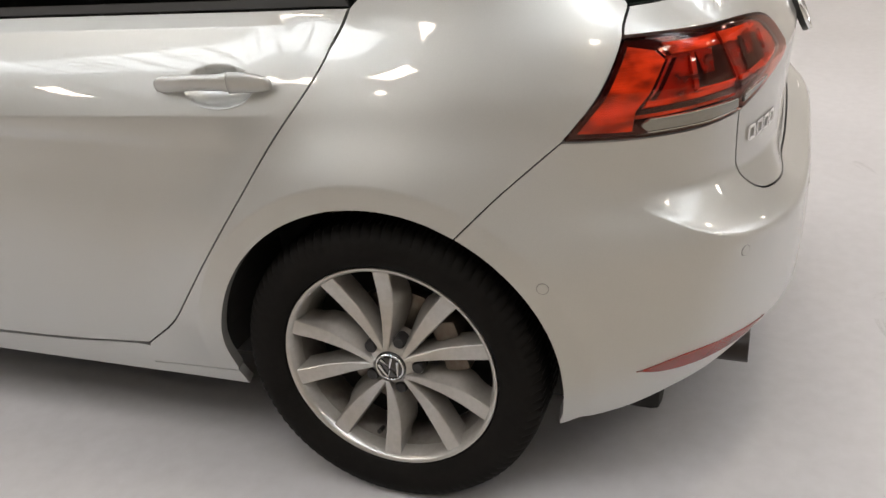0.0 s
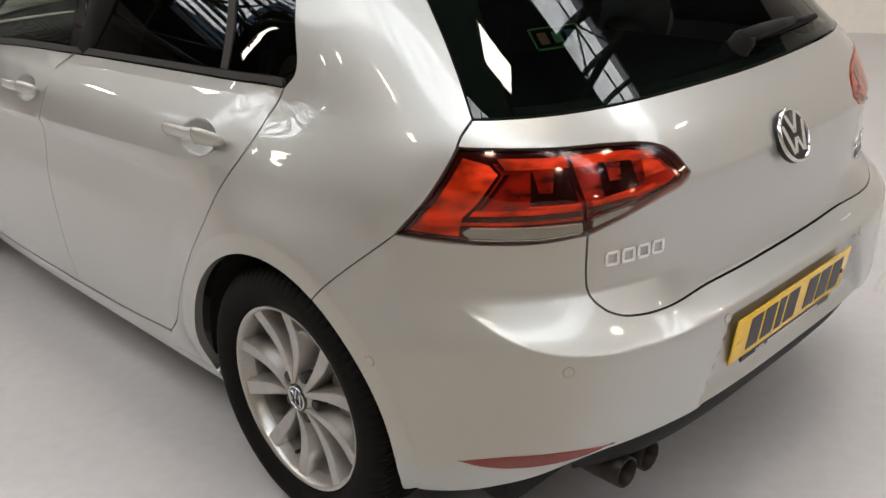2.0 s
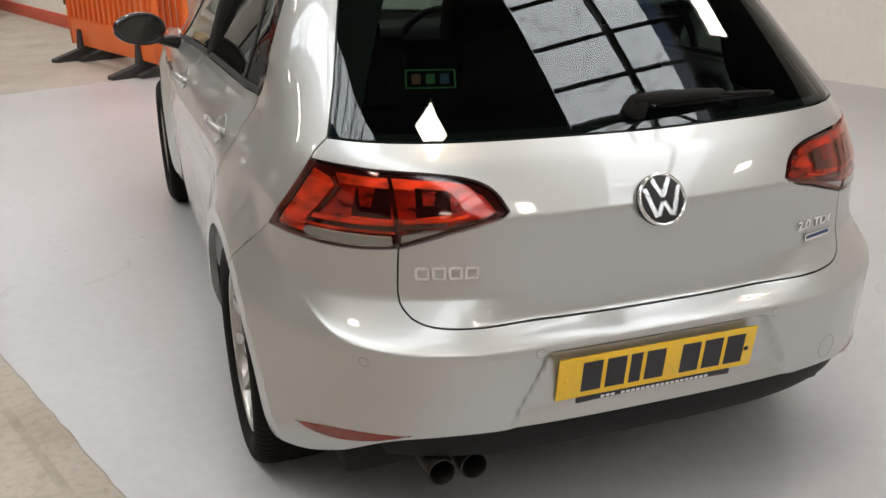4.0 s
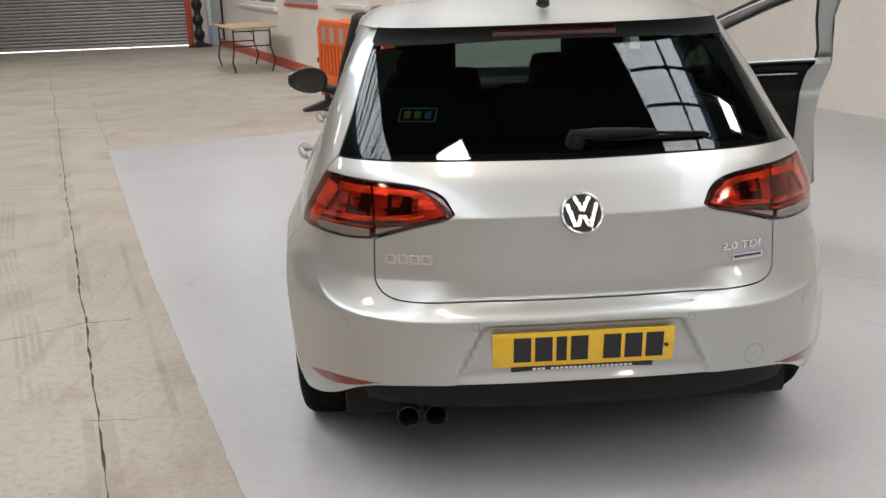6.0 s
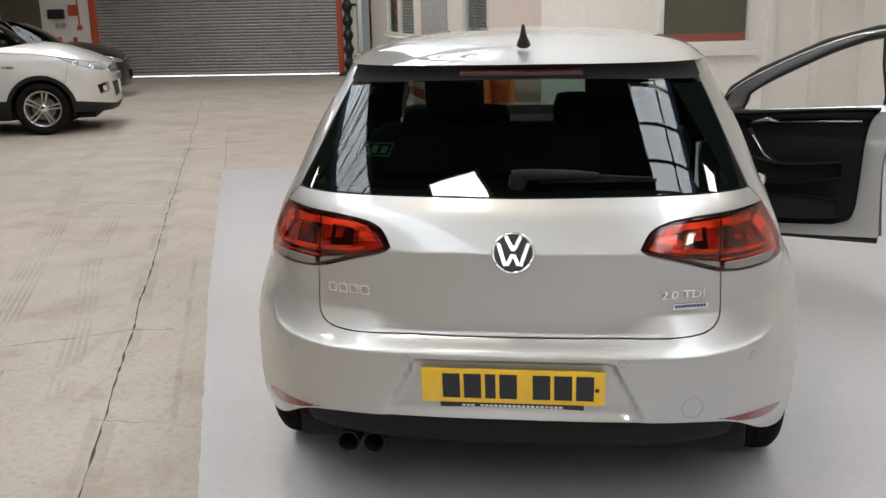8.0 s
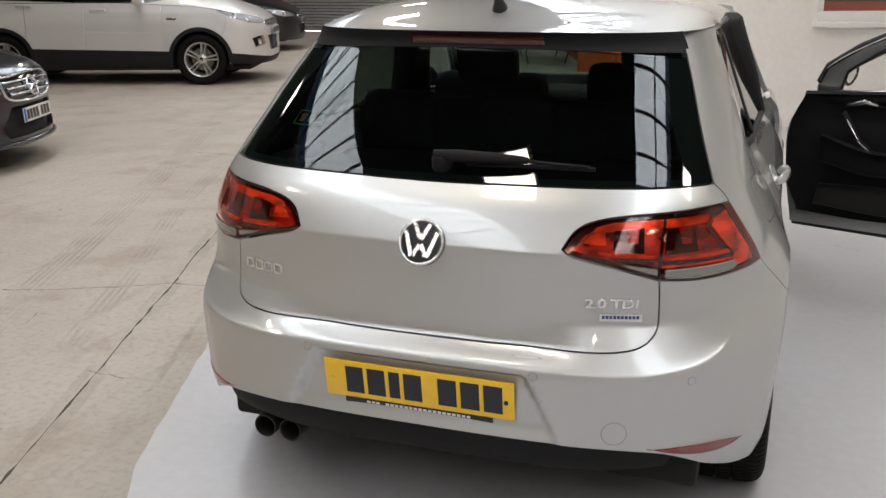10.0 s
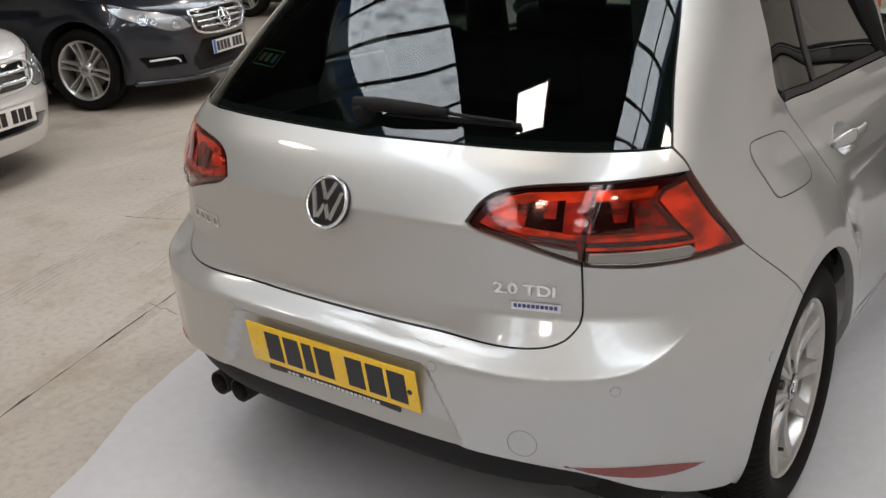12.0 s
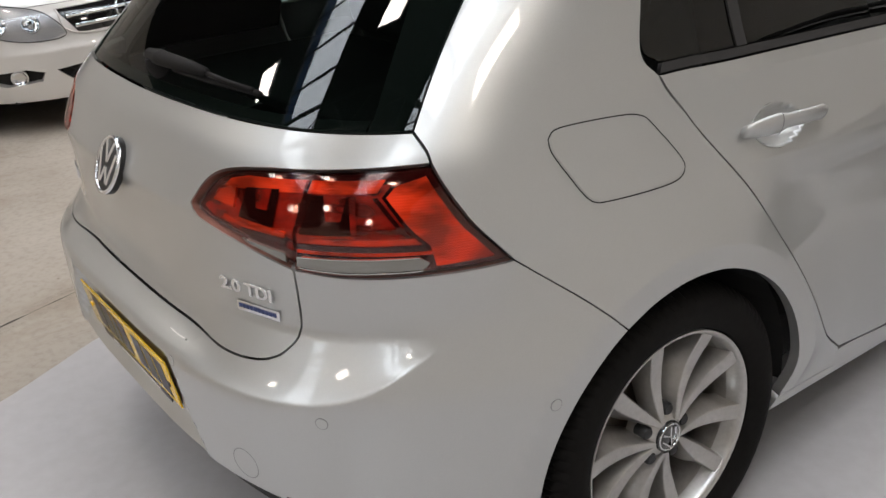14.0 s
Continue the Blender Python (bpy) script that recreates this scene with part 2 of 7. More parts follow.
def box(name, size, mat, parent=None, label="", bevel=0.0):
    return part(name, box_bm(*size, bevel=bevel), mat, parent, label, angle=40 if bevel else None)


def lathe_bm(profile, segs=48, axis="x", arc=1.0):
    """Turns (radius, along) rings round an axis."""
    bm = bmesh.new()
    rings = []
    for r, a in profile:
        ring = []
        for i in range(segs):
            c, s = math.cos(2 * math.pi * i / segs), math.sin(2 * math.pi * i / segs)
            ring.append(bm.verts.new({"x": (a, r * c, r * s), "y": (r * c, a, r * s), "z": (r * c, r * s, a)}[axis]))
        rings.append(ring)
    for a, b in zip(rings, rings[1:]):
        for i in range(segs):
            j = (i + 1) % segs
            bm.faces.new((a[i], a[j], b[j], b[i]))
    return bm


def cap_ends(bm):
    bmesh.ops.holes_fill(bm, edges=[e for e in bm.edges if e.is_boundary], sides=0)
    bmesh.ops.recalc_face_normals(bm, faces=bm.faces)
    return bm


def tube_bm(points, r, segs=10, bm=None):
    """A round bar along a line of points."""
    own = bm or bmesh.new()
    pts = [Vector(p) for p in points]
    rings = []
    for i, p in enumerate(pts):
        d = (pts[min(i + 1, len(pts) - 1)] - pts[max(i - 1, 0)]).normalized()
        side = d.cross(Vector((0, 0, 1)) if abs(d.z) < .9 else Vector((1, 0, 0))).normalized()
        up = side.cross(d)
        rr = r[i] if isinstance(r, (list, tuple)) else r
        rings.append([own.verts.new(p + rr * (math.cos(2 * math.pi * k / segs) * side + math.sin(2 * math.pi * k / segs) * up)) for k in range(segs)])
    for a, b in zip(rings, rings[1:]):
        for k in range(segs):
            own.faces.new((a[k], a[(k + 1) % segs], b[(k + 1) % segs], b[k]))
    own.faces.new(rings[0][::-1])
    own.faces.new(rings[-1])
    return own


def grid_mesh(name, fn, nu, nv, mat, parent=None, label="", thick=0.0, flip=False):
    """A surface fn(a, b) over the unit square, with an optional second side."""
    a, b = np.meshgrid(np.linspace(0, 1, nu), np.linspace(0, 1, nv), indexing="ij")
    p = fn(a, b).reshape(-1, 3)
    faces = []
    for i in range(nu - 1):
        for j in range(nv - 1):
            q = (i * nv + j, (i + 1) * nv + j, (i + 1) * nv + j + 1, i * nv + j + 1)
            faces.append(q[::-1] if flip else q)
    ob = mesh_object(name, p, faces, mat, parent, label)
    if thick:
        bm = bmesh.new()
        bm.from_mesh(ob.data)
        bmesh.ops.solidify(bm, geom=bm.faces, thickness=thick)
        bm.to_mesh(ob.data)
        bm.free()
        ob.data.shade_smooth()
    return ob


def curve_through(pts, step):
    """Points along a smooth line through pts."""
    p = np.array(pts, float)
    if len(p) == 2:
        n = max(2, int(np.linalg.norm((p[1] - p[0]) * (1.6, 1)) / step) + 1)
        return [tuple(p[0] + (p[1] - p[0]) * t) for t in np.linspace(0, 1, n)]
    q = np.vstack([2 * p[0] - p[1], p, 2 * p[-1] - p[-2]])
    out = []
    for i in range(1, len(q) - 2):
        n = max(1, int(np.linalg.norm((q[i + 1] - q[i]) * (1.6, 1)) / step) + 1)
        for t in np.linspace(0, 1, n, endpoint=False):
            out.append(tuple(.5 * ((2 * q[i]) + (q[i + 1] - q[i - 1]) * t + (2 * q[i - 1] - 5 * q[i] + 4 * q[i + 1] - q[i + 2]) * t ** 2
                                   + (3 * q[i] - q[i - 1] - 3 * q[i + 1] + q[i + 2]) * t ** 3)))
    out.append(tuple(p[-1]))
    return out


def outline(segments, step=.016):
    loop = []
    for s in segments:
        pts = curve_through(s, step)
        loop += pts[:-1] if np.hypot(*(np.array(s[-1]) - np.array(segments[0][0]))) > 1e-9 or s is not segments[-1] else pts[:-1]
        if s is segments[-1] and np.hypot(*(np.array(s[-1]) - np.array(segments[0][0]))) > 1e-6:
            loop.append(pts[-1])
    return loop


def inside(pts, loop):
    x, y = pts[:, 0], pts[:, 1]
    res = np.zeros(len(pts), bool)
    l = np.array(loop)
    for (x0, y0), (x1, y1) in zip(l, np.roll(l, -1, 0)):
        cross = ((y0 > y) != (y1 > y)) & (x < (x1 - x0) * (y - y0) / (y1 - y0 + 1e-15) + x0)
        res ^= cross
    return res


def clear_of(pts, loop, far):
    l = np.array(loop)
    best = np.full(len(pts), 1e9)
    for a, b in zip(l, np.roll(l, -1, 0)):
        d = b - a
        t = np.clip(((pts - a) @ d) / max(d @ d, 1e-15), 0, 1)
        best = np.minimum(best, np.linalg.norm(pts - a - t[:, None] * d, axis=1))
    return best > far


def shrink(loop, gap):
    l = np.array(loop)
    area = np.sum(l[:, 0] * np.roll(l[:, 1], -1) - np.roll(l[:, 0], -1) * l[:, 1])
    d = np.roll(l, -1, 0) - l
    d = d / np.maximum(np.linalg.norm(d, axis=1, keepdims=True), 1e-12)
    n = np.stack([-d[:, 1], d[:, 0]], 1) * (1 if area > 0 else -1)
    m = n + np.roll(n, 1, 0)
    m /= np.maximum((m * m).sum(1, keepdims=True) / 2, .35)
    return [tuple(v) for v in l + gap * m]


US = 1.7  # metres of skin per unit of u, roughly


def panel(name, segments, mat, parent=None, label="", grid=.022, gap=.0024, depth=.022, lift=0.0, holes=(), step=.016, surface=None, normal=None, creases=()):
    """A piece of bodywork cut from a skin by an outline in (u, z), with returned edges."""
    from mathutils.geometry import delaunay_2d_cdt
    sf, nf = surface or skin, normal or skin_normal
    loops = [shrink([(u * US, z) for u, z in outline(segments, step)], gap)]
    loops += [shrink([(u * US, z) for u, z in outline(h, step)], -gap) for h in holes]
    l = np.array(loops[0])
    gx, gz = np.meshgrid(np.arange(l[:, 0].min(), l[:, 0].max(), grid), np.arange(l[:, 1].min(), l[:, 1].max(), grid * .8))
    pts = np.stack([gx.ravel(), gz.ravel()], 1)
    pts = pts[inside(pts, loops[0])]
    for h in loops[1:]:
        pts = pts[~inside(pts, h)]
    for h in loops:
        pts = pts[clear_of(pts, h, grid * .45)]
    folds = [[(u * US, z) for u, z in f] for f in creases]
    for f in folds:
        pts = pts[clear_of(pts, f + f[::-1], grid * .30)]
    verts, edges = [], []
    for f in folds:
        k = len(verts)
        verts += [Vector(v) for v in f]
        edges += [(k + i, k + i + 1) for i in range(len(f) - 1)]
    for h in loops:
        k = len(verts)
        verts += [Vector(v) for v in h]
        edges += [(k + i, k + (i + 1) % len(h)) for i in range(len(h))]
    verts += [Vector(v) for v in pts]
    vs, _, faces, *_ = delaunay_2d_cdt(verts, edges, [], 1, 1e-6)
    uz = np.array([(v.x / US, v.y) for v in vs])
    if holes:
        mid = np.array([np.mean([vs[i] for i in f], axis=0)[:2] for f in faces])
        keep = ~np.any([inside(mid, h) for h in loops[1:]], axis=0)
        faces = [f for f, ok in zip(faces, keep) if ok]
    p, n = sf(uz[:, 0], uz[:, 1]), nf(uz[:, 0], uz[:, 1])
    p = p + lift * n
    count = {}
    good = []
    for f in faces:
        f = list(f)
        a, b, c = (p[i] for i in f[:3])
        if np.cross(b - a, c - a) @ n[f[0]] < 0:
            f = f[::-1]
        good.append(f)
        for i in range(len(f)):
            e = (f[i], f[(i + 1) % len(f)])
            count[e] = count.get(e, 0) + 1
    rim = [e for e in count if (e[1], e[0]) not in count]
    ids = sorted({i for e in rim for i in e})
    base = len(p)
    top = {v: base + k for k, v in enumerate(ids)}
    low = {v: base + len(ids) + k for k, v in enumerate(ids)}
    p2 = np.vstack([p, p[ids], p[ids] - depth * n[ids]])
    n2 = np.vstack([n, np.zeros((2 * len(ids), 3))])
    good += [(top[b], top[a], low[a], low[b]) for a, b in rim]
    return mesh_object(name, p2, good, mat, parent, label, normals=n2)


def mirrored(segments):
    return [[(-u, z) for u, z in s][::-1] for s in segments][::-1]

# ---- the hatchback ----
PAINT = material("silver_paint", (.520, .530, .522), rough=.43, metal=.76, coat=1.0, grain=.05, scale=900, coat_rough=.012)
BLACK = material("black_plastic", (.012, .012, .013), rough=.45, grain=.2, scale=300, bump=.15)
GLOSS_BLACK = material("gloss_black", (.008, .008, .009), rough=.08, coat=1.0)
RUBBER = material("tyre_rubber", (.0060, .0056, .0052), rough=.72, spec=.12, grain=.25, scale=60, bump=.25, stain=.35, stain_scale=9, stain_color=(.013, .0115, .010))
SEAL = material("window_seal", (.02, .02, .02), rough=.6)
ALLOY = material("alloy", (.47, .46, .44), rough=.30, metal=.7, coat=.6, grain=.06, scale=90, stain=.35, stain_scale=14, stain_color=(.30, .27, .23))
BARREL = material("wheel_barrel", (.34, .325, .30), rough=.42, metal=.6, grain=.1, scale=60, stain=.6, stain_scale=11, stain_color=(.13, .11, .09))
DISC = material("brake_disc", (.20, .18, .16), rough=.45, metal=.8, stain=.7, stain_scale=20, stain_color=(.12, .06, .03))
DARK = material("dark_recess", (.010, .010, .010), rough=.9)
BADGE_CHROME = material("badge_chrome", (.80, .80, .80), rough=.20, metal=.85)
CHROME = material("chrome", (.75, .76, .77), rough=.06, metal=1.0)
PRIVACY = tinted_glass("privacy_glass", (.30, .39, .36), ior=1.56)
SIDE_PRIVACY = tinted_glass("side_privacy_glass", (.13, .15, .14))
FRONT_GLASS = tinted_glass("side_glass", (.55, .62, .58))
LENS = tinted_glass("lamp_lens", (.94, .66, .60), ior=1.40)
RED = red_plastic("lamp_red", (.26, .012, .004), .22, metal=.35, vary=.7)
DEEP_RED = red_plastic("lamp_dark_red", (.028, .0025, .0025), .1)
ORANGE_RED = red_plastic("lamp_bright_red", (.72, .060, .010), .22, .0042, .4, .6)
SMOKE = red_plastic("lamp_smoke", (.012, .0022, .002), .1)
CLEAR_LAMP = red_plastic("lamp_clear", (.24, .235, .215), .18, .008, .5)
LAMP_EDGE = red_plastic("lamp_edge", (.55, .53, .50), .12, 0, .8)
REFLECT = red_plastic("reflector_red", (.19, .010, .005), .15, .003)
YELLOW = material("plate_yellow", (.86, .54, .012), rough=.25, coat=.5, grain=.03, scale=50)
INK = material("plate_ink", (.010, .010, .012), rough=.35)
WHITE_INK = material("white_print", (.75, .75, .73), rough=.5)
CLOTH = material("seat_cloth", (.035, .035, .037), rough=.9, grain=.3, scale=200, bump=.3)
TRIM = material("door_trim", (.008, .008, .0085), rough=.7, spec=.2, grain=.2, scale=150, bump=.2)
SATIN = material("satin_silver", (.55, .55, .54), rough=.25, metal=.9)
PIPE = material("exhaust_steel", (.045, .040, .038), rough=.45, metal=.9, stain=.6, stain_scale=12)

car = thing("hatchback_car", "silver five-door hatchback with tinted rear glass and an open front door", "car")


def arc(hub, r, a0, a1, n=14, flat=.325):
    """Wheel arch cut as (u, z) points."""
    pts = []
    for i in range(n):
        a = radians(a0 + (a1 - a0) * i / (n - 1))
        y, z = hub + r * math.cos(a), flat + r * math.sin(a)
        pts.append((at_y(y, z), z))
    return pts


def both(fn):
    for side in (1, -1):
        fn(side)


def sided(segments, side):
    return segments if side > 0 else mirrored(segments)


# outlines shared by neighbours, in (u, z)
LAMP_LOW = [(.505, .803), (.432, .799), (.362, .797), (.312, .803)]
LAMP_SLANT = [(.505, .803), (.4355, .967)]
LAMP_TOP = [(.4355, .967), (.394, .966), (.340, .962)]
LAMP_SPLIT = [(.340, .962), (.326, .885), (.312, .803)]
INNER_TOP = [(.340, .962), (.285, .957), (.238, .944), (.212, .920), (.1955, .880)]
INNER_LOW = [(.1955, .880), (.209, .862), (.258, .836), (.312, .803)]
GATE_SIDE = [(.312, .803), (.3095, .70), (.302, .664), (.288, .644), (.262, .633), (.20, .627), (.10, .6235), (0, .6225)]
GLASS_SIDE = [(.4095, 1.012), (.403, 1.14), (.400, 1.234), (.396, 1.300)]
GLASS_LOW = [(.4095, 1.012), (.33, 1.0125), (.18, 1.012), (0, 1.008)]
GAP_END = arc(HUBS[0], .357, 118, 117, 2)[0]
BUMPER_GAP = [(.505, .803), ((.505 + GAP_END[0]) / 2, .7215), GAP_END]
DOOR_GAP = [(.704, 1.018), (.732, .977), (.774, .914), (.814, .856), (.859, .794), (.911, .718), (.967, .636), (1.034, .540), (1.094, .455), (1.158, .372), (1.250, .296)]
B_GAP = [(1.690, 1.000), (1.790, .943), (1.822, .873), (1.838, .806), (1.862, .654), (1.858, .50), (1.85, .38), (1.84, .262)]
FRONT_GAP = [(2.66, .93), (2.76, .86), (2.80, .74), (2.80, .55), (2.78, .40), (2.75, .255)]


def rev(s):
    return s[::-1]


# fold lines of the bodywork
GATE_FOLD = [[(-.185 + .0185 * i, z) for i in range(21)] for z in (.8635, .8665, .870, .8745)]


def flank_fold(side, y0, y1, fold, offsets):
    n = int((y1 - y0) / .03) + 2
    return [[(side * at_y(y, float(fold(y)) + d), float(fold(y)) + d) for y in np.linspace(y0, y1, n)] for d in offsets]


def arch_fold(side):
    lines = []
    for r in (.4085, .4155):
        pts = []
        for i in range(26):
            a = radians(114 - 96 * i / 25)
            y, z = HUBS[0] + r * math.cos(a), .325 + r / 1.02 * math.sin(a)
            pts.append((side * at_y(y, z), z))
        lines.append(pts)
    return lines


# tailgate
gate_half = [rev(GATE_SIDE), rev(INNER_LOW), rev(INNER_TOP), rev(LAMP_TOP), [(.4355, .967), (.428, .985), (.4095, 1.012)], GLASS_LOW]
tailgate = panel("tailgate", gate_half[:-1] + [GLASS_LOW + [(-u, z) for u, z in rev(GLASS_LOW)][1:]] + mirrored(gate_half[:-1]), PAINT, car, grid=.018, creases=GATE_FOLD)
rear_window = panel("rear_window", [GLASS_SIDE, [(.396, 1.300), (.2, 1.320), (0, 1.326), (-.2, 1.320), (-.396, 1.300)], rev([(-u, z) for u, z in GLASS_SIDE]),
                                    [(-u, z) for u, z in GLASS_LOW] + rev(GLASS_LOW)[1:]], PRIVACY, car, "black privacy glass", grid=.03, gap=.003, depth=.006, lift=-.002)
# black printed border behind the edge of the rear glass
for side in (1, -1):
    panel("window_border", sided([GLASS_SIDE, [(.396, 1.300), (.318, 1.305)], [(.318, 1.305), (.335, 1.234), (.352, 1.14), (.366, 1.036)], [(.366, 1.036), (.366, 1.0125)], [(.366, 1.0125), (.4095, 1.012)]], side),
          DARK, car, grid=.03, depth=.004, lift=-.009)
panel("window_border", [[(.366, 1.0125), (.366, 1.034)], [(.366, 1.034), (.18, 1.034), (0, 1.030), (-.18, 1.034), (-.366, 1.034)], [(-.366, 1.034), (-.366, 1.0125)], [(-.366, 1.0125), (-.18, 1.012), (0, 1.008), (.18, 1.012), (.366, 1.0125)]],
      DARK, car, grid=.03, depth=.004, lift=-.009)


# bumper
ARCH_REAR = arc(HUBS[0], .357, 195, 118)
ARCH_REAR = [(.486, .256)] + ARCH_REAR
LOWER = [(0, .392), (.20, .391), (.29, .382), (.34, .360), (.40, .300), (.44, .268), (.486, .256)]
bumper_half = [LOWER, ARCH_REAR, rev(BUMPER_GAP), LAMP_LOW, GATE_SIDE]
CREST = [[(side * (.13 + .010 * i), float(CREST_Z(.13 + .010 * i)) + d) for i in range(31)] for side in (1, -1) for d in (-.0035, .0035)]
bumper = panel("rear_bumper", bumper_half + mirrored(bumper_half), PAINT, car, creases=CREST, grid=.013, depth=.03, gap=.0013)


def valance_skin(u, z):
    p = skin(u, z)
    p[..., 1] += .030
    return p


panel("valance", [[(-.345, .372), (-.29, .392), (0, .402), (.29, .392), (.345, .372)], [(.345, .372), (.33, .31)], [(.33, .31), (.2, .292), (0, .288), (-.2, .292), (-.33, .31)], [(-.33, .31), (-.345, .372)]],
      material("valance_plastic", (.006, .006, .006), rough=.6, spec=.25, grain=.2, scale=200), car, "black lower bumper insert", grid=.03, surface=valance_skin, depth=.05)


def reflector(side):
    panel("reflector", sided([[(.454, .357), (.409, .376), (.364, .386), (.304, .389)], [(.304, .389), (.345, .364), (.398, .345), (.430, .345), (.454, .357)]], side), REFLECT, car, "red bumper reflector", grid=.015, lift=.002, depth=.008, step=.008)


both(reflector)


def ring_on_skin(name, u, z, r, mat, w=.0022, lift=.0012, parent=None):
    """A thin ring lying on the skin: a sensor edge or a cover joint."""
    c, n = skin(u, z), skin_normal(u, z)
    m = Vector(n).to_track_quat("Z", "Y").to_matrix()
    bm = bmesh.new()
    k = 40
    rows = [[bm.verts.new(Vector(c) + Vector(n) * h + m @ Vector((rr * math.cos(2 * math.pi * i / k), rr * math.sin(2 * math.pi * i / k), 0))) for i in range(k)]
            for rr, h in ((r - w, 0), (r - w / 2, lift), (r + w / 2, lift), (r + w, 0))]
    for a, b in zip(rows, rows[1:]):
        for i in range(k):
            bm.faces.new((a[i], a[(i + 1) % k], b[(i + 1) % k], b[i]))
    return part(name, bm, mat, parent, smooth=True)


def disc_on_skin(name, u, z, r, mat, lift, parent=None):
    c, n = skin(u, z), skin_normal(u, z)
    m = Vector(n).to_track_quat("Z", "Y").to_matrix()
    bm = bmesh.new()
    k = 32
    rim_ = [bm.verts.new(Vector(c) + Vector(n) * lift + m @ Vector((r * math.cos(2 * math.pi * i / k), r * math.sin(2 * math.pi * i / k), 0))) for i in range(k)]
    low = [bm.verts.new(v.co - Vector(n) * (lift + .004)) for v in rim_]
    bm.faces.new(rim_)
    for i in range(k):
        bm.faces.new((low[i], low[(i + 1) % k], rim_[(i + 1) % k], rim_[i]))
    return part(name, bm, mat, parent)


JOINT = material("joint_shadow", (.24, .24, .24), rough=.8)
for x, z in ((.306, .573), (.675, .568)):
    for side in (1, -1):
        s = ring_on_skin("parking_sensor", side * at_x(x, z), z, .0108, JOINT, .0007, .0003, car)
        disc_on_skin("sensor_face", side * at_x(x, z), z, .0100, PAINT, .0008, s)
for side in (1, -1):
    u, z = side * at_y(.347, .554), .554
    s = ring_on_skin("parking_sensor", u, z, .0108, JOINT, .0007, .0003, car)
    disc_on_skin("sensor_face", u, z, .0100, PAINT, .0008, s)
ring_on_skin("tow_cover", at_x(.505, .434), .434, .031, JOINT, .0009, .0003, car)


# tail lamps
def tail_lamp(side):
    outer = panel("tail_light", sided([LAMP_LOW, rev(LAMP_SPLIT), rev(LAMP_TOP), rev(LAMP_SLANT)], side), DEEP_RED, car, "red tail lamp on the body corner", lift=-.016, gap=.003, depth=.02, grid=.02)
    inner = panel("tail_light", sided([LAMP_SPLIT, rev(INNER_LOW), rev(INNER_TOP)], side), DEEP_RED, car, "red tail lamp on the tailgate", lift=-.016, gap=.003, depth=.02, grid=.02)

    def zone(name, segs, mat, par, lift):
        panel(name, sided(segs, side), mat, par, grid=.02, gap=0, depth=.006, lift=lift, step=.01)
    P = lambda *pts: [list(pts[i:i + 2]) for i in range(len(pts) - 1)] + [[pts[-1], pts[0]]]
    zone("reflector_zone", P((.408, .942), (.4325, .953), (.490, .815), (.437, .811), (.436, .846), (.400, .925)), ORANGE_RED, outer, -.011)
    zone("red_zone", P((.334, .945), (.404, .945), (.396, .925), (.430, .848), (.318, .846)), RED, outer, -.013)
    zone("light_bar", P((.332, .950), (.398, .952), (.392, .932), (.329, .930)), ORANGE_RED, outer, -.010)
    zone("dark_window", P((.329, .928), (.368, .928), (.372, .868), (.324, .866)), SMOKE, outer, -.009)
    zone("light_block", P((.345, .928), (.366, .928), (.362, .890), (.349, .890)), RED, outer, -.007)
    zone("light_bar", P((.322, .860), (.425, .860), (.428, .850), (.320, .850)), ORANGE_RED, outer, -.009)
    zone("dark_bar", P((.320, .848), (.431, .848), (.434, .838), (.318, .838)), SMOKE, outer, -.008)
    zone("light_bar", P((.318, .838), (.436, .838), (.436, .832), (.317, .832)), ORANGE_RED, outer, -.008)
    zone("reversing_lamp", [[(.320, .829), (.425, .831)], [(.425, .831), (.432, .822), (.425, .812)], [(.425, .812), (.36, .809), (.318, .813)], [(.318, .813), (.320, .829)]], CLEAR_LAMP, outer, .0045)
    zone("light_rim", P((.322, .8665), (.372, .8685), (.3755, .8635), (.322, .8610)), ORANGE_RED, outer, -.0065)
    zone("light_rim", P((.368, .928), (.3735, .928), (.3775, .866), (.372, .868)), RED, outer, -.0060)
    zone("light_fin", P((.388, .925), (.393, .925), (.423, .862), (.418, .862)), DEEP_RED, outer, -.0085)
    zone("lamp_edging", P((.320, .8115), (.36, .8075), (.425, .8105), (.4255, .8085), (.36, .8055), (.320, .8095)), LAMP_EDGE, outer, .0050)
    zone("lamp_edging", P((.320, .8305), (.425, .8325), (.425, .8312), (.320, .8292)), LAMP_EDGE, outer, .0050)
    zone("red_zone", P((.326, .945), (.250, .937), (.224, .915), (.208, .882), (.262, .848), (.312, .832)), RED, inner, -.013)
    zone("light_bar", P((.327, .950), (.262, .944), (.240, .934), (.232, .920), (.324, .930)), ORANGE_RED, inner, -.010)
    zone("dark_window", P((.300, .932), (.262, .926), (.258, .880), (.297, .872)), SMOKE, inner, -.009)
    zone("light_block", P((.292, .930), (.276, .926), (.278, .898), (.290, .897)), RED, inner, -.007)
    zone("light_bar", P((.310, .866), (.262, .872), (.240, .880), (.240, .873), (.262, .862), (.309, .855)), ORANGE_RED, inner, -.008)
    zone("dark_bar", P((.309, .852), (.262, .860), (.262, .852), (.308, .842)), SMOKE, inner, -.008)
    zone("light_rim", P((.298, .872), (.258, .880), (.257, .875), (.298, .8665)), ORANGE_RED, inner, -.0065)
    zone("light_patch", P((.250, .926), (.230, .914), (.222, .896), (.250, .892)), ORANGE_RED, inner, -.0080)
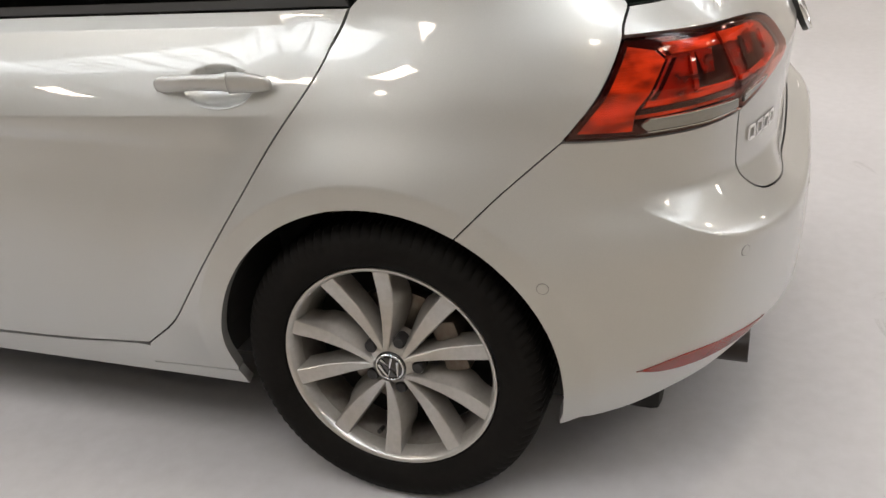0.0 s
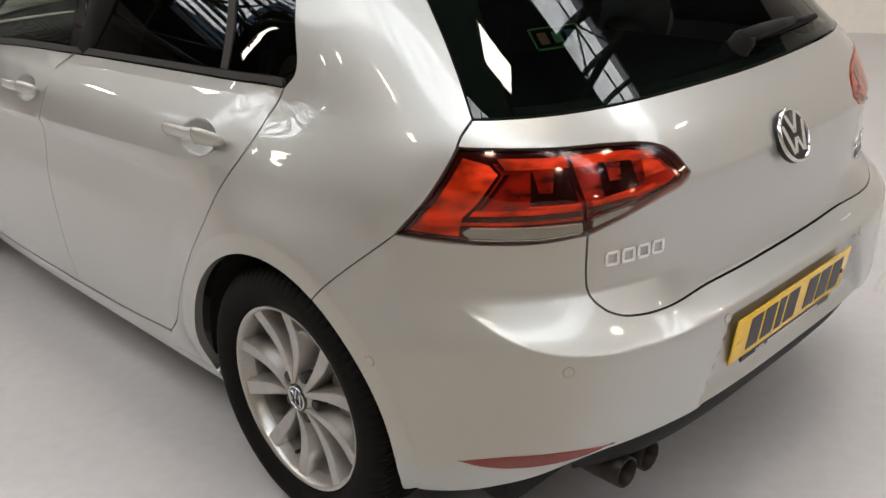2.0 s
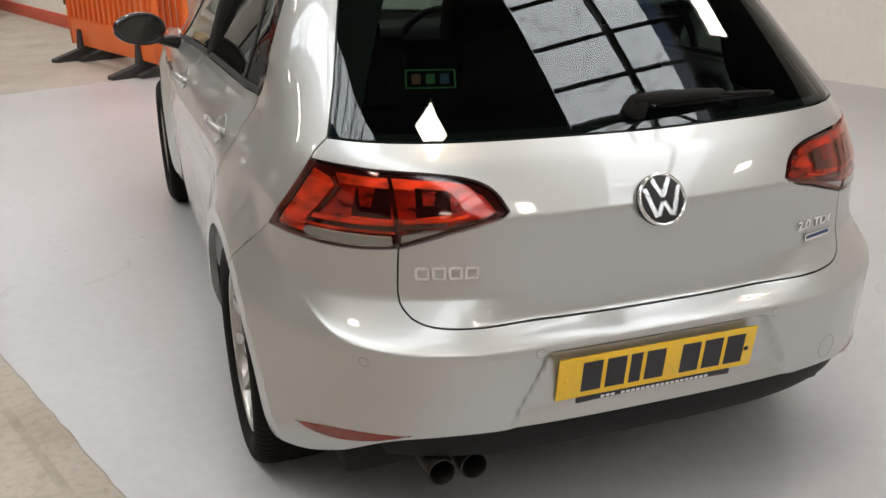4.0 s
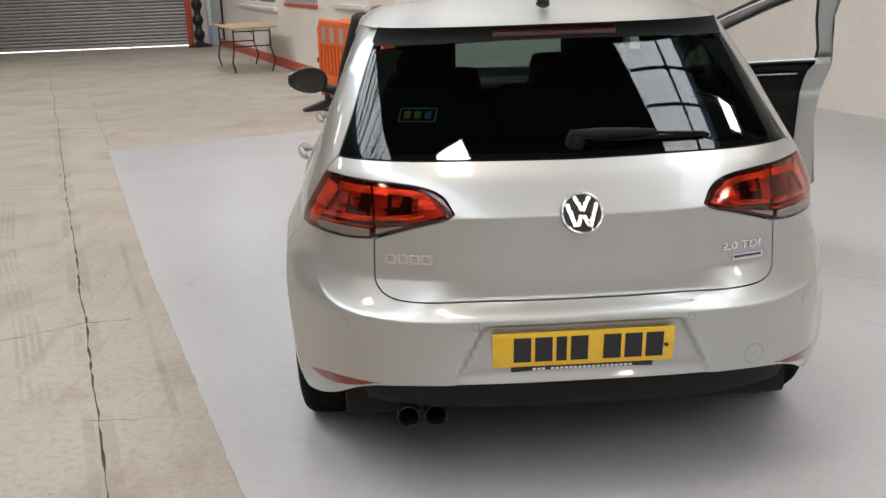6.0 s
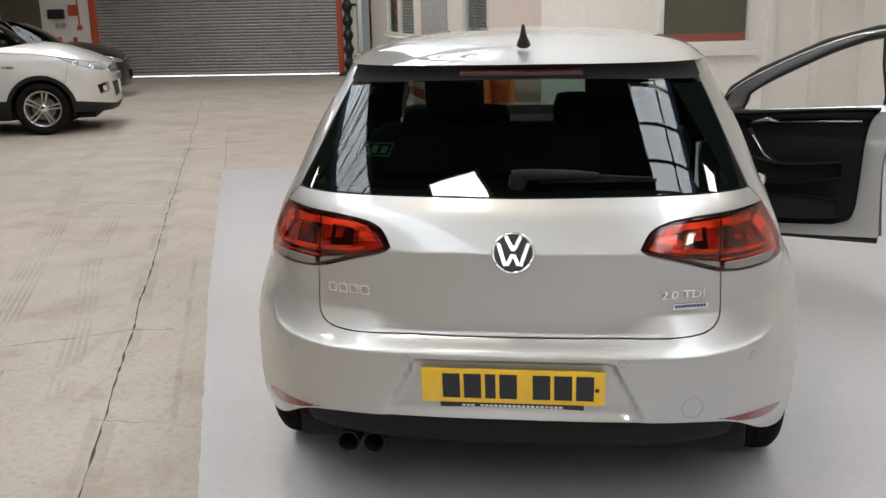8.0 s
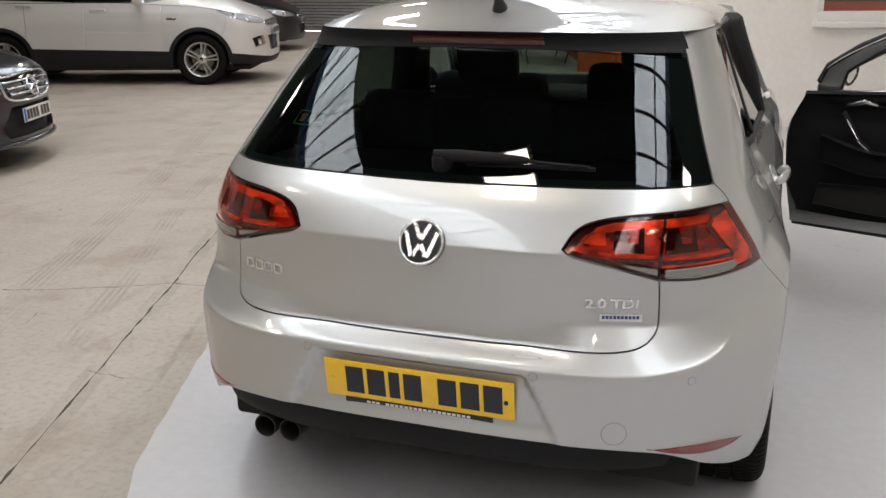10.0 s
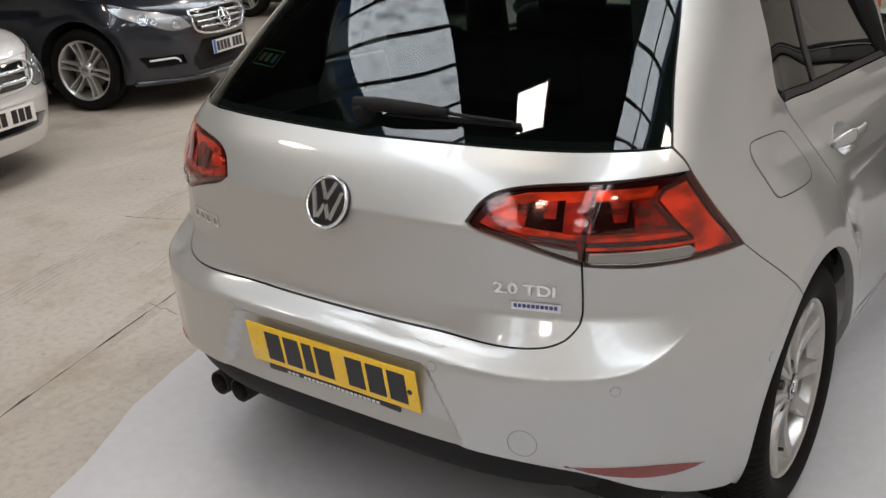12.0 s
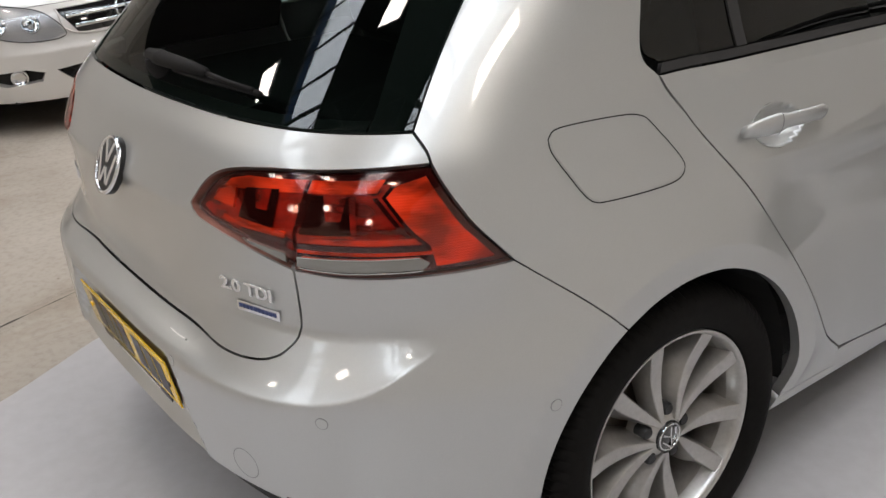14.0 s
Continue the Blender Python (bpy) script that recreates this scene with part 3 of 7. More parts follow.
    zone("clear_strip", P((.309, .834), (.266, .848), (.274, .840), (.309, .818)), CLEAR_LAMP, inner, .0045)
    for par, segs in ((outer, [LAMP_LOW, rev(LAMP_SPLIT), rev(LAMP_TOP), rev(LAMP_SLANT)]), (inner, [LAMP_SPLIT, rev(INNER_LOW), rev(INNER_TOP)])):
        lens = panel("lens", sided(segs, side), LENS, par, grid=.02, gap=.003, depth=.014, lift=.002)
        lens.visible_shadow = False


both(tail_lamp)

# quarter panels, doors, wings
ARCH_FRONT_OF_REAR = arc(HUBS[0], .357, 118, -10)
QWIN = [(.704, 1.018), (.662, 1.06), (.630, 1.15), (.592, 1.24), (.560, 1.315), (.566, 1.348)]
ROOF_Z = 1.362


def quarter(side):
    segs = [BUMPER_GAP[::-1], LAMP_SLANT, [(.4355, .967), (.428, .985), (.4095, 1.012)], GLASS_SIDE + [(.394, 1.33), (.396, ROOF_Z)], [(.396, ROOF_Z), (.46, ROOF_Z), (.566, ROOF_Z)],
            [(.566, ROOF_Z), (.566, 1.348)], rev(QWIN), DOOR_GAP, [(1.250, .296), (1.255, .240)], [(1.255, .240), (1.03, .258)], [(1.03, .258)] + arc(HUBS[0], .357, -8, 118), ]
    quarter_panel = panel("quarter_panel", sided(segs, side), PAINT, car, "silver rear wing with wheel arch", grid=.02, gap=.0013, creases=arch_fold(side))
    return quarter_panel


both(quarter)
# fuel flap
FLAP = [[(.5507, .9686), (.553, .9773), (.5636, .9819), (.605, .9799), (.6536, .9729), (.6756, .9656), (.6906, .9535), (.7124, .9166), (.7268, .8815), (.7272, .8657),
         (.717, .853), (.6969, .8489), (.6564, .8502), (.6139, .854), (.6012, .8578), (.592, .869), (.5744, .9096), (.5561, .9495), (.5507, .9686)]]
panel("fuel_flap", FLAP, PAINT, car, grid=.02, gap=.003, lift=.0012, depth=.004)


def line_on_skin(name, pts, mat, parent, w=.0016, lift=.0008, closed=True):
    """A fine joint line drawn along the skin."""
    loop = outline(pts, .01)
    p, n = skin(np.array([q[0] for q in loop]), np.array([q[1] for q in loop])), skin_normal(np.array([q[0] for q in loop]), np.array([q[1] for q in loop]))
    d = np.roll(p, -1, 0) - np.roll(p, 1, 0)
    s = np.cross(n, d)
    s /= np.maximum(np.linalg.norm(s, axis=1, keepdims=True), 1e-9)
    k = len(p)
    v = np.vstack([p - s * w + n * lift, p + s * w + n * lift])
    faces = [(i, (i + 1) % k, k + (i + 1) % k, k + i) for i in range(k if closed else k - 1)]
    return mesh_object(name, v, faces, mat, parent, normals=np.vstack([n, n]))


line_on_skin("flap_joint", FLAP, DARK, car, .0012, .0004)


def cup_outline(side, y0, z0):
    ring = [(y0 + .115 + .075 * math.cos(a), z0 - .001 + .036 * math.sin(a)) for a in np.linspace(0, 2 * math.pi, 25)]
    pts = [(side * at_y(y, z), z) for y, z in ring]
    pts[-1] = pts[0]
    return [pts[:13], pts[12:]]


def door_handle(parent, side, y0, z0, ysign=1):
    """A pull handle over a scooped cup; it runs forward from y0."""
    n = Vector(skin_normal(at_y(y0 + .12, z0), z0))
    n.x *= side
    prof = []
    bm = bmesh.new()
    rings = []
    for i in range(33):
        t = i / 32
        y = y0 + .238 * t
        zc = z0 + .004 - .010 * t
        wide = (.0205 - .0050 * float(ramp(t, .26, .40)) + .0020 * float(ramp(t, .75, .9))) * (1 - .38 * abs(2 * t - 1.03) ** 6)
        out = .040 * math.sin(math.pi * min(1, max(0, .06 + .90 * t))) ** .45
        c = Vector(skin(at_y(y, zc), zc))
        c.x *= side
        ring = []
        for k in range(10):
            a = 2 * math.pi * k / 10
            ring.append(bm.verts.new(c + n * (out - .002 + .0115 * math.cos(a)) + Vector((0, 0, wide * math.sin(a)))))
        rings.append(ring)
    for a, b in zip(rings, rings[1:]):
        for k in range(10):
            bm.faces.new((a[k], a[(k + 1) % 10], b[(k + 1) % 10], b[k]))
    bm.faces.new(rings[0][::-1])
    bm.faces.new(rings[-1])
    bmesh.ops.recalc_face_normals(bm, faces=bm.faces)
    seam = Vector(skin(at_y(y0 + .068, z0), z0))
    seam.x *= side
    h = part("door_handle", bm, PAINT, parent, "silver pull handle", smooth=True)
    ring_pts = [seam + n * (.036 + .0125 * math.cos(a)) + Vector((0, 0, .001 + .0212 * math.sin(a))) for a in np.linspace(-.5 * math.pi, .5 * math.pi, 15)]
    part("handle_seam", tube_bm(ring_pts, .0008, 5), JOINT, h)
    cup = cup_outline(side, y0, z0)

    def scooped(u, z):
        p, nn = skin(u, z), skin_normal(u, z)
        y = p[..., 1]
        e = ((y - (y0 + .115)) / .076) ** 2 + ((np.asarray(z) - (z0 - .001)) / .0365) ** 2
        return p + nn * (.0015 - .046 * np.clip(1 - e, 0, 1) ** .8)[..., None]

    def scooped_n(u, z, e=1e-3):
        nn = np.cross(scooped(u + e, z) - scooped(u - e, z), scooped(u, np.asarray(z) + e) - scooped(u, np.asarray(z) - e))
        return nn / np.maximum(np.linalg.norm(nn, axis=-1, keepdims=True), 1e-12)
    panel("handle_cup", cup, PAINT, parent, grid=.008, gap=-.003, depth=.004, surface=scooped, normal=scooped_n, step=.008)
    return h


BELT_R = [(.704, 1.018), (1.08, 1.007), (1.57, .991), (1.690, .985)]
WIN_TOP = [(.566, 1.348), (.90, 1.372), (1.35, 1.382)]


def rear_door(side):
    sill = [(1.250, .296), (1.5, .275), (1.84, .262)]
    segs = [DOOR_GAP, sill, rev(B_GAP[1:]) + [(1.690, .985)], rev(BELT_R)]
    door = panel("rear_door", sided(segs, side), PAINT, car, "silver rear door with a tinted window", grid=.022, gap=.0034, holes=[cup_outline(side, .862, .886)],
                 creases=flank_fold(side, .875, 1.80, shoulder_z, (-.003, .003)) + flank_fold(side, .86, 1.66, belt_fold_z, (-.002, .002)))
    # window: black strip at the waist, divider, two panes, frame above
    panel("waist_seal", sided([BELT_R, [(1.690, .985), (1.690, 1.003)], [(1.690, 1.003), (1.57, 1.009), (1.08, 1.024), (.704, 1.036)], [(.704, 1.036), (.704, 1.018)]], side), SEAL, door, grid=.03, gap=.001, lift=.003, depth=.01)
    pane_l = [(.704, 1.036), (.664, 1.065), (.632, 1.15), (.596, 1.24), (.580, 1.30), (.600, 1.325)]
    panel("quarter_pane", sided([[(.704, 1.036), (.80, 1.033), (.888, 1.031)], [(.888, 1.031), (.80, 1.15), (.700, 1.327)], [(.700, 1.327), (.600, 1.325)], rev(pane_l)], side), SIDE_PRIVACY, door, grid=.03, gap=.002, depth=.005, lift=-.004)
    panel("window_divider", sided([[(.885, 1.031), (.915, 1.030)], [(.915, 1.030), (.83, 1.15), (.735, 1.327)], [(.735, 1.327), (.700, 1.327)], [(.700, 1.327), (.80, 1.15), (.885, 1.031)]], side), SEAL, door, grid=.03, gap=0, depth=.01)
    panel("door_pane", sided([[(.915, 1.030), (1.08, 1.024), (1.57, 1.009), (1.64, 1.006)], [(1.64, 1.006), (1.56, 1.15), (1.42, 1.335)], [(1.42, 1.335), (1.1, 1.335), (.735, 1.327)], [(.735, 1.327), (.83, 1.15), (.915, 1.030)]], side), SIDE_PRIVACY, door, grid=.03, gap=.002, depth=.005, lift=-.004)
    panel("window_frame", sided([[(.600, 1.325), (.735, 1.327), (1.1, 1.335), (1.42, 1.335)], [(1.42, 1.335), (1.56, 1.15), (1.64, 1.006), (1.690, 1.003)], [(1.690, 1.003), (1.61, 1.15), (1.45, 1.352)], [(1.45, 1.352), (1.1, 1.353), (.70, 1.350), (.566, 1.348)], [(.566, 1.348), (.600, 1.325)]], side), GLOSS_BLACK, door, grid=.03, gap=0, depth=.015)
    door_handle(door, side, .862, .886)
    return door


both(rear_door)
ROOF_RAIL = [(.566, 1.349), (.70, 1.351), (1.1, 1.354), (1.45, 1.353), (1.62, 1.335), (1.9, 1.25), (2.35, 1.06), (2.66, .955)]


def side_rail(side):
    panel("roof_rail", sided([ROOF_RAIL[:4], [(1.45, 1.353), (1.62, 1.335), (1.9, 1.25), (2.35, 1.06), (2.66, .955)], [(2.66, .955), (2.74, .955)], [(2.74, .955), (2.42, 1.07), (1.95, 1.28), (1.62, 1.362)], [(1.62, 1.362), (1.1, 1.366), (.566, ROOF_Z)], [(.566, ROOF_Z), (.566, 1.349)]], side), PAINT, car, grid=.03, gap=.001)


both(side_rail)


def front_door_panels(side):
    sill = [(1.84, .262), (2.3, .255), (2.75, .255)]
    belt = [(1.690, .985), (2.1, .968), (2.66, .93)]
    back_gap, front_gap = B_GAP[1:], FRONT_GAP
    if side > 0:
        belt, back_gap, front_gap = [(1.800, .940), (2.1, .922), (2.70, .885)], [(1.800, .940)] + B_GAP[2:], [(2.70, .885)] + FRONT_GAP[1:]
    label = "front door standing open with black inner trim" if side > 0 else "closed front door"
    door = panel("front_door", sided([back_gap, sill, rev(front_gap), rev(belt)] + ([[(1.690, .985), (1.790, .943)]] if side < 0 else []), side), PAINT, car, label, grid=.03, depth=.05 if side > 0 else .022, holes=[cup_outline(side, 1.845, .868)],
                 creases=flank_fold(side, 1.875, 2.74, shoulder_z, (-.003, .003)))
    panel("waist_seal", sided([belt, [belt[2], (belt[2][0], belt[2][1] + .018)], [(belt[2][0], belt[2][1] + .018), (2.1, belt[1][1] + .018), (belt[0][0], belt[0][1] + .018)], [(belt[0][0], belt[0][1] + .018), belt[0]]], side), SEAL, door, grid=.03, gap=.001, lift=.003, depth=.01)
    top_in = [(1.50, 1.333), (1.65, 1.305), (1.92, 1.20), (2.30, 1.04), (2.52, .958)]
    top_out = [(1.452, 1.352), (1.62, 1.334), (1.9, 1.248), (2.35, 1.058), (2.66, .950)]
    if side < 0:
        panel("door_pane", sided([[(1.715, 1.004), (2.1, .989), (2.52, .958)], rev(top_in), [(1.50, 1.333), (1.60, 1.18), (1.715, 1.004)]], side), FRONT_GLASS, door, grid=.03, gap=.002, depth=.005, lift=-.004)
    frame_ = [[(1.690, 1.003), (1.715, 1.004)], [(1.715, 1.004), (1.60, 1.18), (1.50, 1.333)], top_in, [(2.52, .958), (2.66, .948)], rev(top_out), [(1.452, 1.352), (1.58, 1.18), (1.690, 1.003)]]
    if side > 0:
        top_out = [(1.462, 1.352), (1.62, 1.345), (1.9, 1.282), (2.35, 1.130), (2.58, 1.030), (2.67, .950)]
        top_in = [(1.600, 1.312), (1.70, 1.296), (1.92, 1.232), (2.30, 1.098), (2.50, 1.008), (2.57, .925)]
        back_in = [(1.880, .945), (1.838, 1.01), (1.740, 1.16), (1.640, 1.287), (1.600, 1.312)]
        frame_ = [[(1.800, .940), (1.880, .945)], back_in, top_in, [(2.57, .925), (2.70, .885)], [(2.70, .885), (2.67, .950)], rev(top_out), [(1.462, 1.352), (1.640, 1.18), (1.750, 1.04), (1.800, .940)]]
    panel("window_frame", sided(frame_, side), GLOSS_BLACK, door, grid=.03, gap=0, depth=.012)
    if side > 0:
        # inner side of the frame and of the shell in body colour, black trim pad set into it
        panel("inner_frame", frame_, PAINT, door, grid=.03, gap=0, depth=.028, lift=-.014)

        def inner(off):
            def f(u, z):
                p = skin(u, z)
                p[..., 0] -= off
                return p
            return f
        flip_n = lambda u, z: -skin_normal(u, z)
        shell = [[(1.806, .936), (1.828, .873), (1.845, .806), (1.868, .654), (1.862, .42), (1.855, .275)], [(1.855, .275), (2.3, .262), (2.74, .262)], [(2.74, .262), (2.79, .5), (2.79, .75), (2.69, .88)], [(2.69, .88), (2.1, .918), (1.806, .936)]]
        panel("inner_shell", shell, PAINT, door, "silver inner door shell", grid=.04, gap=0, depth=.05, surface=inner(.105), normal=flip_n)
        pad = [[(1.880, .958), (1.930, .90), (1.955, .78), (1.965, .60), (1.975, .44)], [(1.975, .44), (2.00, .37), (2.08, .335)], [(2.08, .335), (2.40, .32), (2.70, .33)], [(2.70, .33), (2.77, .5), (2.77, .75), (2.70, .915)], [(2.70, .915), (2.1, .950), (1.880, .958)]]
        panel("trim_pad", pad, TRIM, door, "black inner door trim", grid=.03, gap=0, depth=-.02, surface=inner(.135), normal=flip_n)
        bar = lambda nm, pts, r, mt, off: part(nm, tube_bm([(skin(u, z)[0] - off, skin(u, z)[1], z) for u, z in pts], r), mt, door, smooth=True)
        bar("frame_seal", top_in, .007, SEAL, .030)
        bar("frame_seal", back_in, .007, SEAL, .030)
        bar("outer_seal", top_out, .015, SEAL, .004)
        bar("outer_seal", [(1.462, 1.352), (1.640, 1.18), (1.750, 1.04), (1.800, .940)], .007, SEAL, .006)
        bar("trim_strip", [(1.975, .885), (2.15, .878), (2.38, .865)], .008, SATIN, .146)
        bar("trim_ledge", [(1.92, .925), (2.1, .918), (2.62, .885)], .022, TRIM, .140)
        bar("inner_handle", [(2.38, .868), (2.43, .885), (2.52, .855)], [.010, .016, .008], SATIN, .160)
        bar("pull_handle", [(2.52, .83), (2.44, .70), (2.34, .62)], .012, TRIM, .185)
        bar("pull_trim", [(2.50, .80), (2.44, .70), (2.38, .65)], .006, SATIN, .200)
        panel("arm_rest", [[(2.05, .68), (2.35, .66), (2.60, .72)], [(2.60, .72), (2.60, .60)], [(2.60, .60), (2.35, .55), (2.05, .60)], [(2.05, .60), (2.05, .68)]], TRIM, door, grid=.03, depth=-.05, gap=0, surface=inner(.19), normal=flip_n)
        panel("door_pocket", [[(2.05, .47), (2.3, .49), (2.60, .48)], [(2.60, .48), (2.62, .38)], [(2.62, .38), (2.3, .36), (2.05, .38)], [(2.05, .38), (2.05, .47)]], DARK, door, grid=.03, depth=-.03, gap=0, surface=inner(.165), normal=flip_n)
        box("door_latch", (.765, .785, 1.872, 1.886, .66, .72), BLACK, door, bevel=.003)
        box("bottom_seal", (.75, .842, 1.86, 2.74, .240, .258), BLACK, door, bevel=.004)
    door_handle(door, side, 1.845, .868)
    # door mirror
    my, mz = (2.62, .985) if side > 0 else (2.47, 1.0)
    bm = bmesh.new()
    bmesh.ops.create_uvsphere(bm, u_segments=24, v_segments=14, radius=1)
    for v in bm.verts:
        x, y, z = v.co
        y2 = max(y, -.35) if y < 0 else y
        v.co = (side * (.955 + .105 * x + .02 * abs(z)), my + .075 * y2, mz + .066 * z * (1 - .25 * x))
    mirror = part("door_mirror", bm, PAINT if side > 0 else GLOSS_BLACK, door, "silver mirror housing" if side > 0 else "dark mirror housing", angle=50)
    bm = bmesh.new()
    ring = [bm.verts.new((side * (.955 + .088 * math.cos(a)), my - .0275, mz + .052 * math.sin(a) * (1 - .2 * math.cos(a)))) for a in np.linspace(0, 2 * math.pi, 28, endpoint=False)]
    bm.faces.new(ring)
    part("mirror_glass", bm, CHROME if side > 0 else GLOSS_BLACK, door)
    part("mirror_rim", tube_bm([(side * (.955 + .096 * math.cos(a)), my - .0255, mz + .059 * math.sin(a) * (1 - .2 * math.cos(a))) for a in np.linspace(0, 2 * math.pi, 29)], .008, 6), BLACK, door, smooth=True)
    part("mirror_foot", tube_bm([(side * .80, my + .03, mz - .07), (side * .86, my + .015, mz - .055), (side * .90, my, mz - .04)], [.03, .022, .02], 8), BLACK, door, smooth=True)
    return door


front_door_panels(-1)
open_door = front_door_panels(1)
# it stands open on its hinge
HINGE = Matrix.Translation((.850, 2.87, 0))
open_door.matrix_world = Matrix.Translation((0, 0, .055)) @ HINGE @ Matrix.Rotation(radians(70), 4, "Z") @ HINGE.inverted()


def sill(side):
    segs = [[(1.03, .258), (1.255, .240)], [(1.255, .240), (1.255, .290), (1.5, .272), (1.84, .258), (2.3, .251), (2.75, .251)], [(2.75, .251), (2.86, .251)], [(2.86, .251), (2.88, .20)], [(2.88, .20), (1.9, .20), (1.02, .215)], [(1.02, .215), (1.03, .258)]]
    panel("sill", sided(segs, side), PAINT, car, grid=.03, gap=.001)
    arch_f = arc(HUBS[1], .357, 192, 90) + arc(HUBS[1], .357, 84, -10)
    wing = [FRONT_GAP[::-1], [(2.66, .93), (2.90, .945)], [(2.90, .945), (3.3, .90), (3.75, .80)], [(3.75, .80), (3.92, .72), (3.98, .60), (3.98, .45)], [(3.98, .45), (3.82, .30)], [(3.82, .30), (at_y(HUBS[1] + .357, .29), .29)],
            arch_f[::-1], [arch_f[0], (2.87, .251)], [(2.87, .251), (2.75, .255)]]
    panel("front_wing", sided(wing, side), PAINT, car, grid=.035)


both(sill)

# roof, spoiler, screen, bonnet
ROOF_MID = smooth_table([(.36, 1.363), (.45, 1.386), (.63, 1.417), (1.0, 1.444), (1.6, 1.452), (2.1, 1.430), (2.35, 1.400)])
ROOF_EDGE = smooth_table([(.36, 1.3625), (1.0, 1.3625), (1.9, 1.3625), (2.1, 1.350), (2.35, 1.31)])


def roof_fn(a, b):
    q = 2 * a - 1
    e = skin(q * .566, ROOF_Z + 0 * q)
    fx, fy = q * .60, 2.33 - .22 * np.abs(q) ** 2
    y = e[..., 1] + (fy - e[..., 1]) * b
    x = e[..., 0] + (fx - e[..., 0]) * b ** 2
    ze = ROOF_EDGE(y)
    z = ze + (ROOF_MID(y) - ze) * (1 - np.abs(q) ** 2.9) * (1 - (1 - b) ** 9)
    return np.stack([x, y - .072 * (1 - b) ** 9 * (1 - np.abs(q) ** 4), z], -1)


grid_mesh("roof", roof_fn, 61, 70, PAINT, car, flip=False)


def lip_fn(a, b):
    q = (2 * a - 1) * .712
    top = roof_fn((q + 1) / 2, 0 * b)
    low = skin(q * .566, 1.296 + .020 * (1 - q * q) + 0 * q) + np.array([0, .004, 0])
    p = top + (low - top) * b[..., None]
    p[..., 1] += .010 * np.sin(np.pi * b)
    return p


grid_mesh("spoiler_lip", lip_fn, 49, 6, material("spoiler_grey", (.013, .0135, .015), rough=.6, spec=.2), car, "dark underside of the roof spoiler", flip=True)


def brake_fn(a, b):
    c = lip_fn(0.5 + (a - .5) * .345, .18 + .58 * b)
    c[..., 1] -= .004
    return c


grid_mesh("high_brake_light", brake_fn, 14, 4, red_plastic("brake_strip_red", (.045, .004, .004), .2), car, "dark red strip lamp in the spoiler", flip=True)


def screen_fn(a, b):
    q = 2 * a - 1
    y = (2.33 - .22 * np.abs(q) ** 2) + (3.02 - .25 * np.abs(q) ** 2 - (2.33 - .22 * np.abs(q) ** 2)) * b
    half = .60 + .115 * b
    z = ROOF_MID(2.33) - (ROOF_MID(2.33) - .965) * b ** 1.05 - .03 * np.abs(q) ** 3
    return np.stack([q * half, y, z], -1)


screen = grid_mesh("windscreen", screen_fn, 30, 16, FRONT_GLASS, car)
screen.visible_shadow = False


def bonnet_fn(a, b):
    q = 2 * a - 1
    y = 3.00 - .22 * np.abs(q) ** 2 + (1.06 - .20 * np.abs(q) ** 2.5) * b
    half = .735 - .06 * b ** 2
    z = .975 - .05 * b - .14 * b ** 3 - .035 * np.abs(q) ** 4
    return np.stack([q * half, y, z], -1)


grid_mesh("bonnet", bonnet_fn, 30, 24, PAINT, car)


def nose_fn(a, b):
    q = 2 * a - 1
    z = .77 - .52 * b
    out = 4.10 + .055 * np.sin(np.pi * np.clip(b * 1.15, 0, 1)) - .02 * b
    y = out - .42 * np.abs(q) ** 3.2
    return np.stack([q * (.70 + .10 * np.sin(np.pi * b)), y, z], -1)


grid_mesh("front_bumper", nose_fn, 40, 20, PAINT, car)
box("grille", (-.42, .42, 4.06, 4.145, .62, .70), GLOSS_BLACK, car, bevel=.01)
for side in (1, -1):
    bm = box_bm(-.14, .14, -.03, .03, -.045, .045, .015)
    bm.transform(Matrix.Translation((side * .57, 4.00, .67)) @ Matrix.Rotation(side * -.45, 4, "Z"))
    part("headlight", bm, CLEAR_LAMP, car, angle=40)

# underside
box("underbody", (-.70, .70, .15, 3.95, .20, .30), DARK, car, bevel=.02)
box("boot_floor", (-.66, .66, .10, 1.0, .30, .62), DARK, car, bevel=.02)
for hub in HUBS:
    for side in (1, -1):
        bm = bmesh.new()
        rows = []
        for i in range(19):
            a = radians(-5 + 190 * i / 18)
            rows.append([bm.verts.new((side * x, hub + .372 * math.cos(a), .325 + .372 * math.sin(a))) for x in (.55, .838)])
        for a, b in zip(rows, rows[1:]):
            bm.faces.new((a[0], a[1], b[1], b[0]))
        wall = [r[0] for r in rows]
        bm.faces.new(wall)
        part("arch_liner", bm, DARK, car, smooth=False)

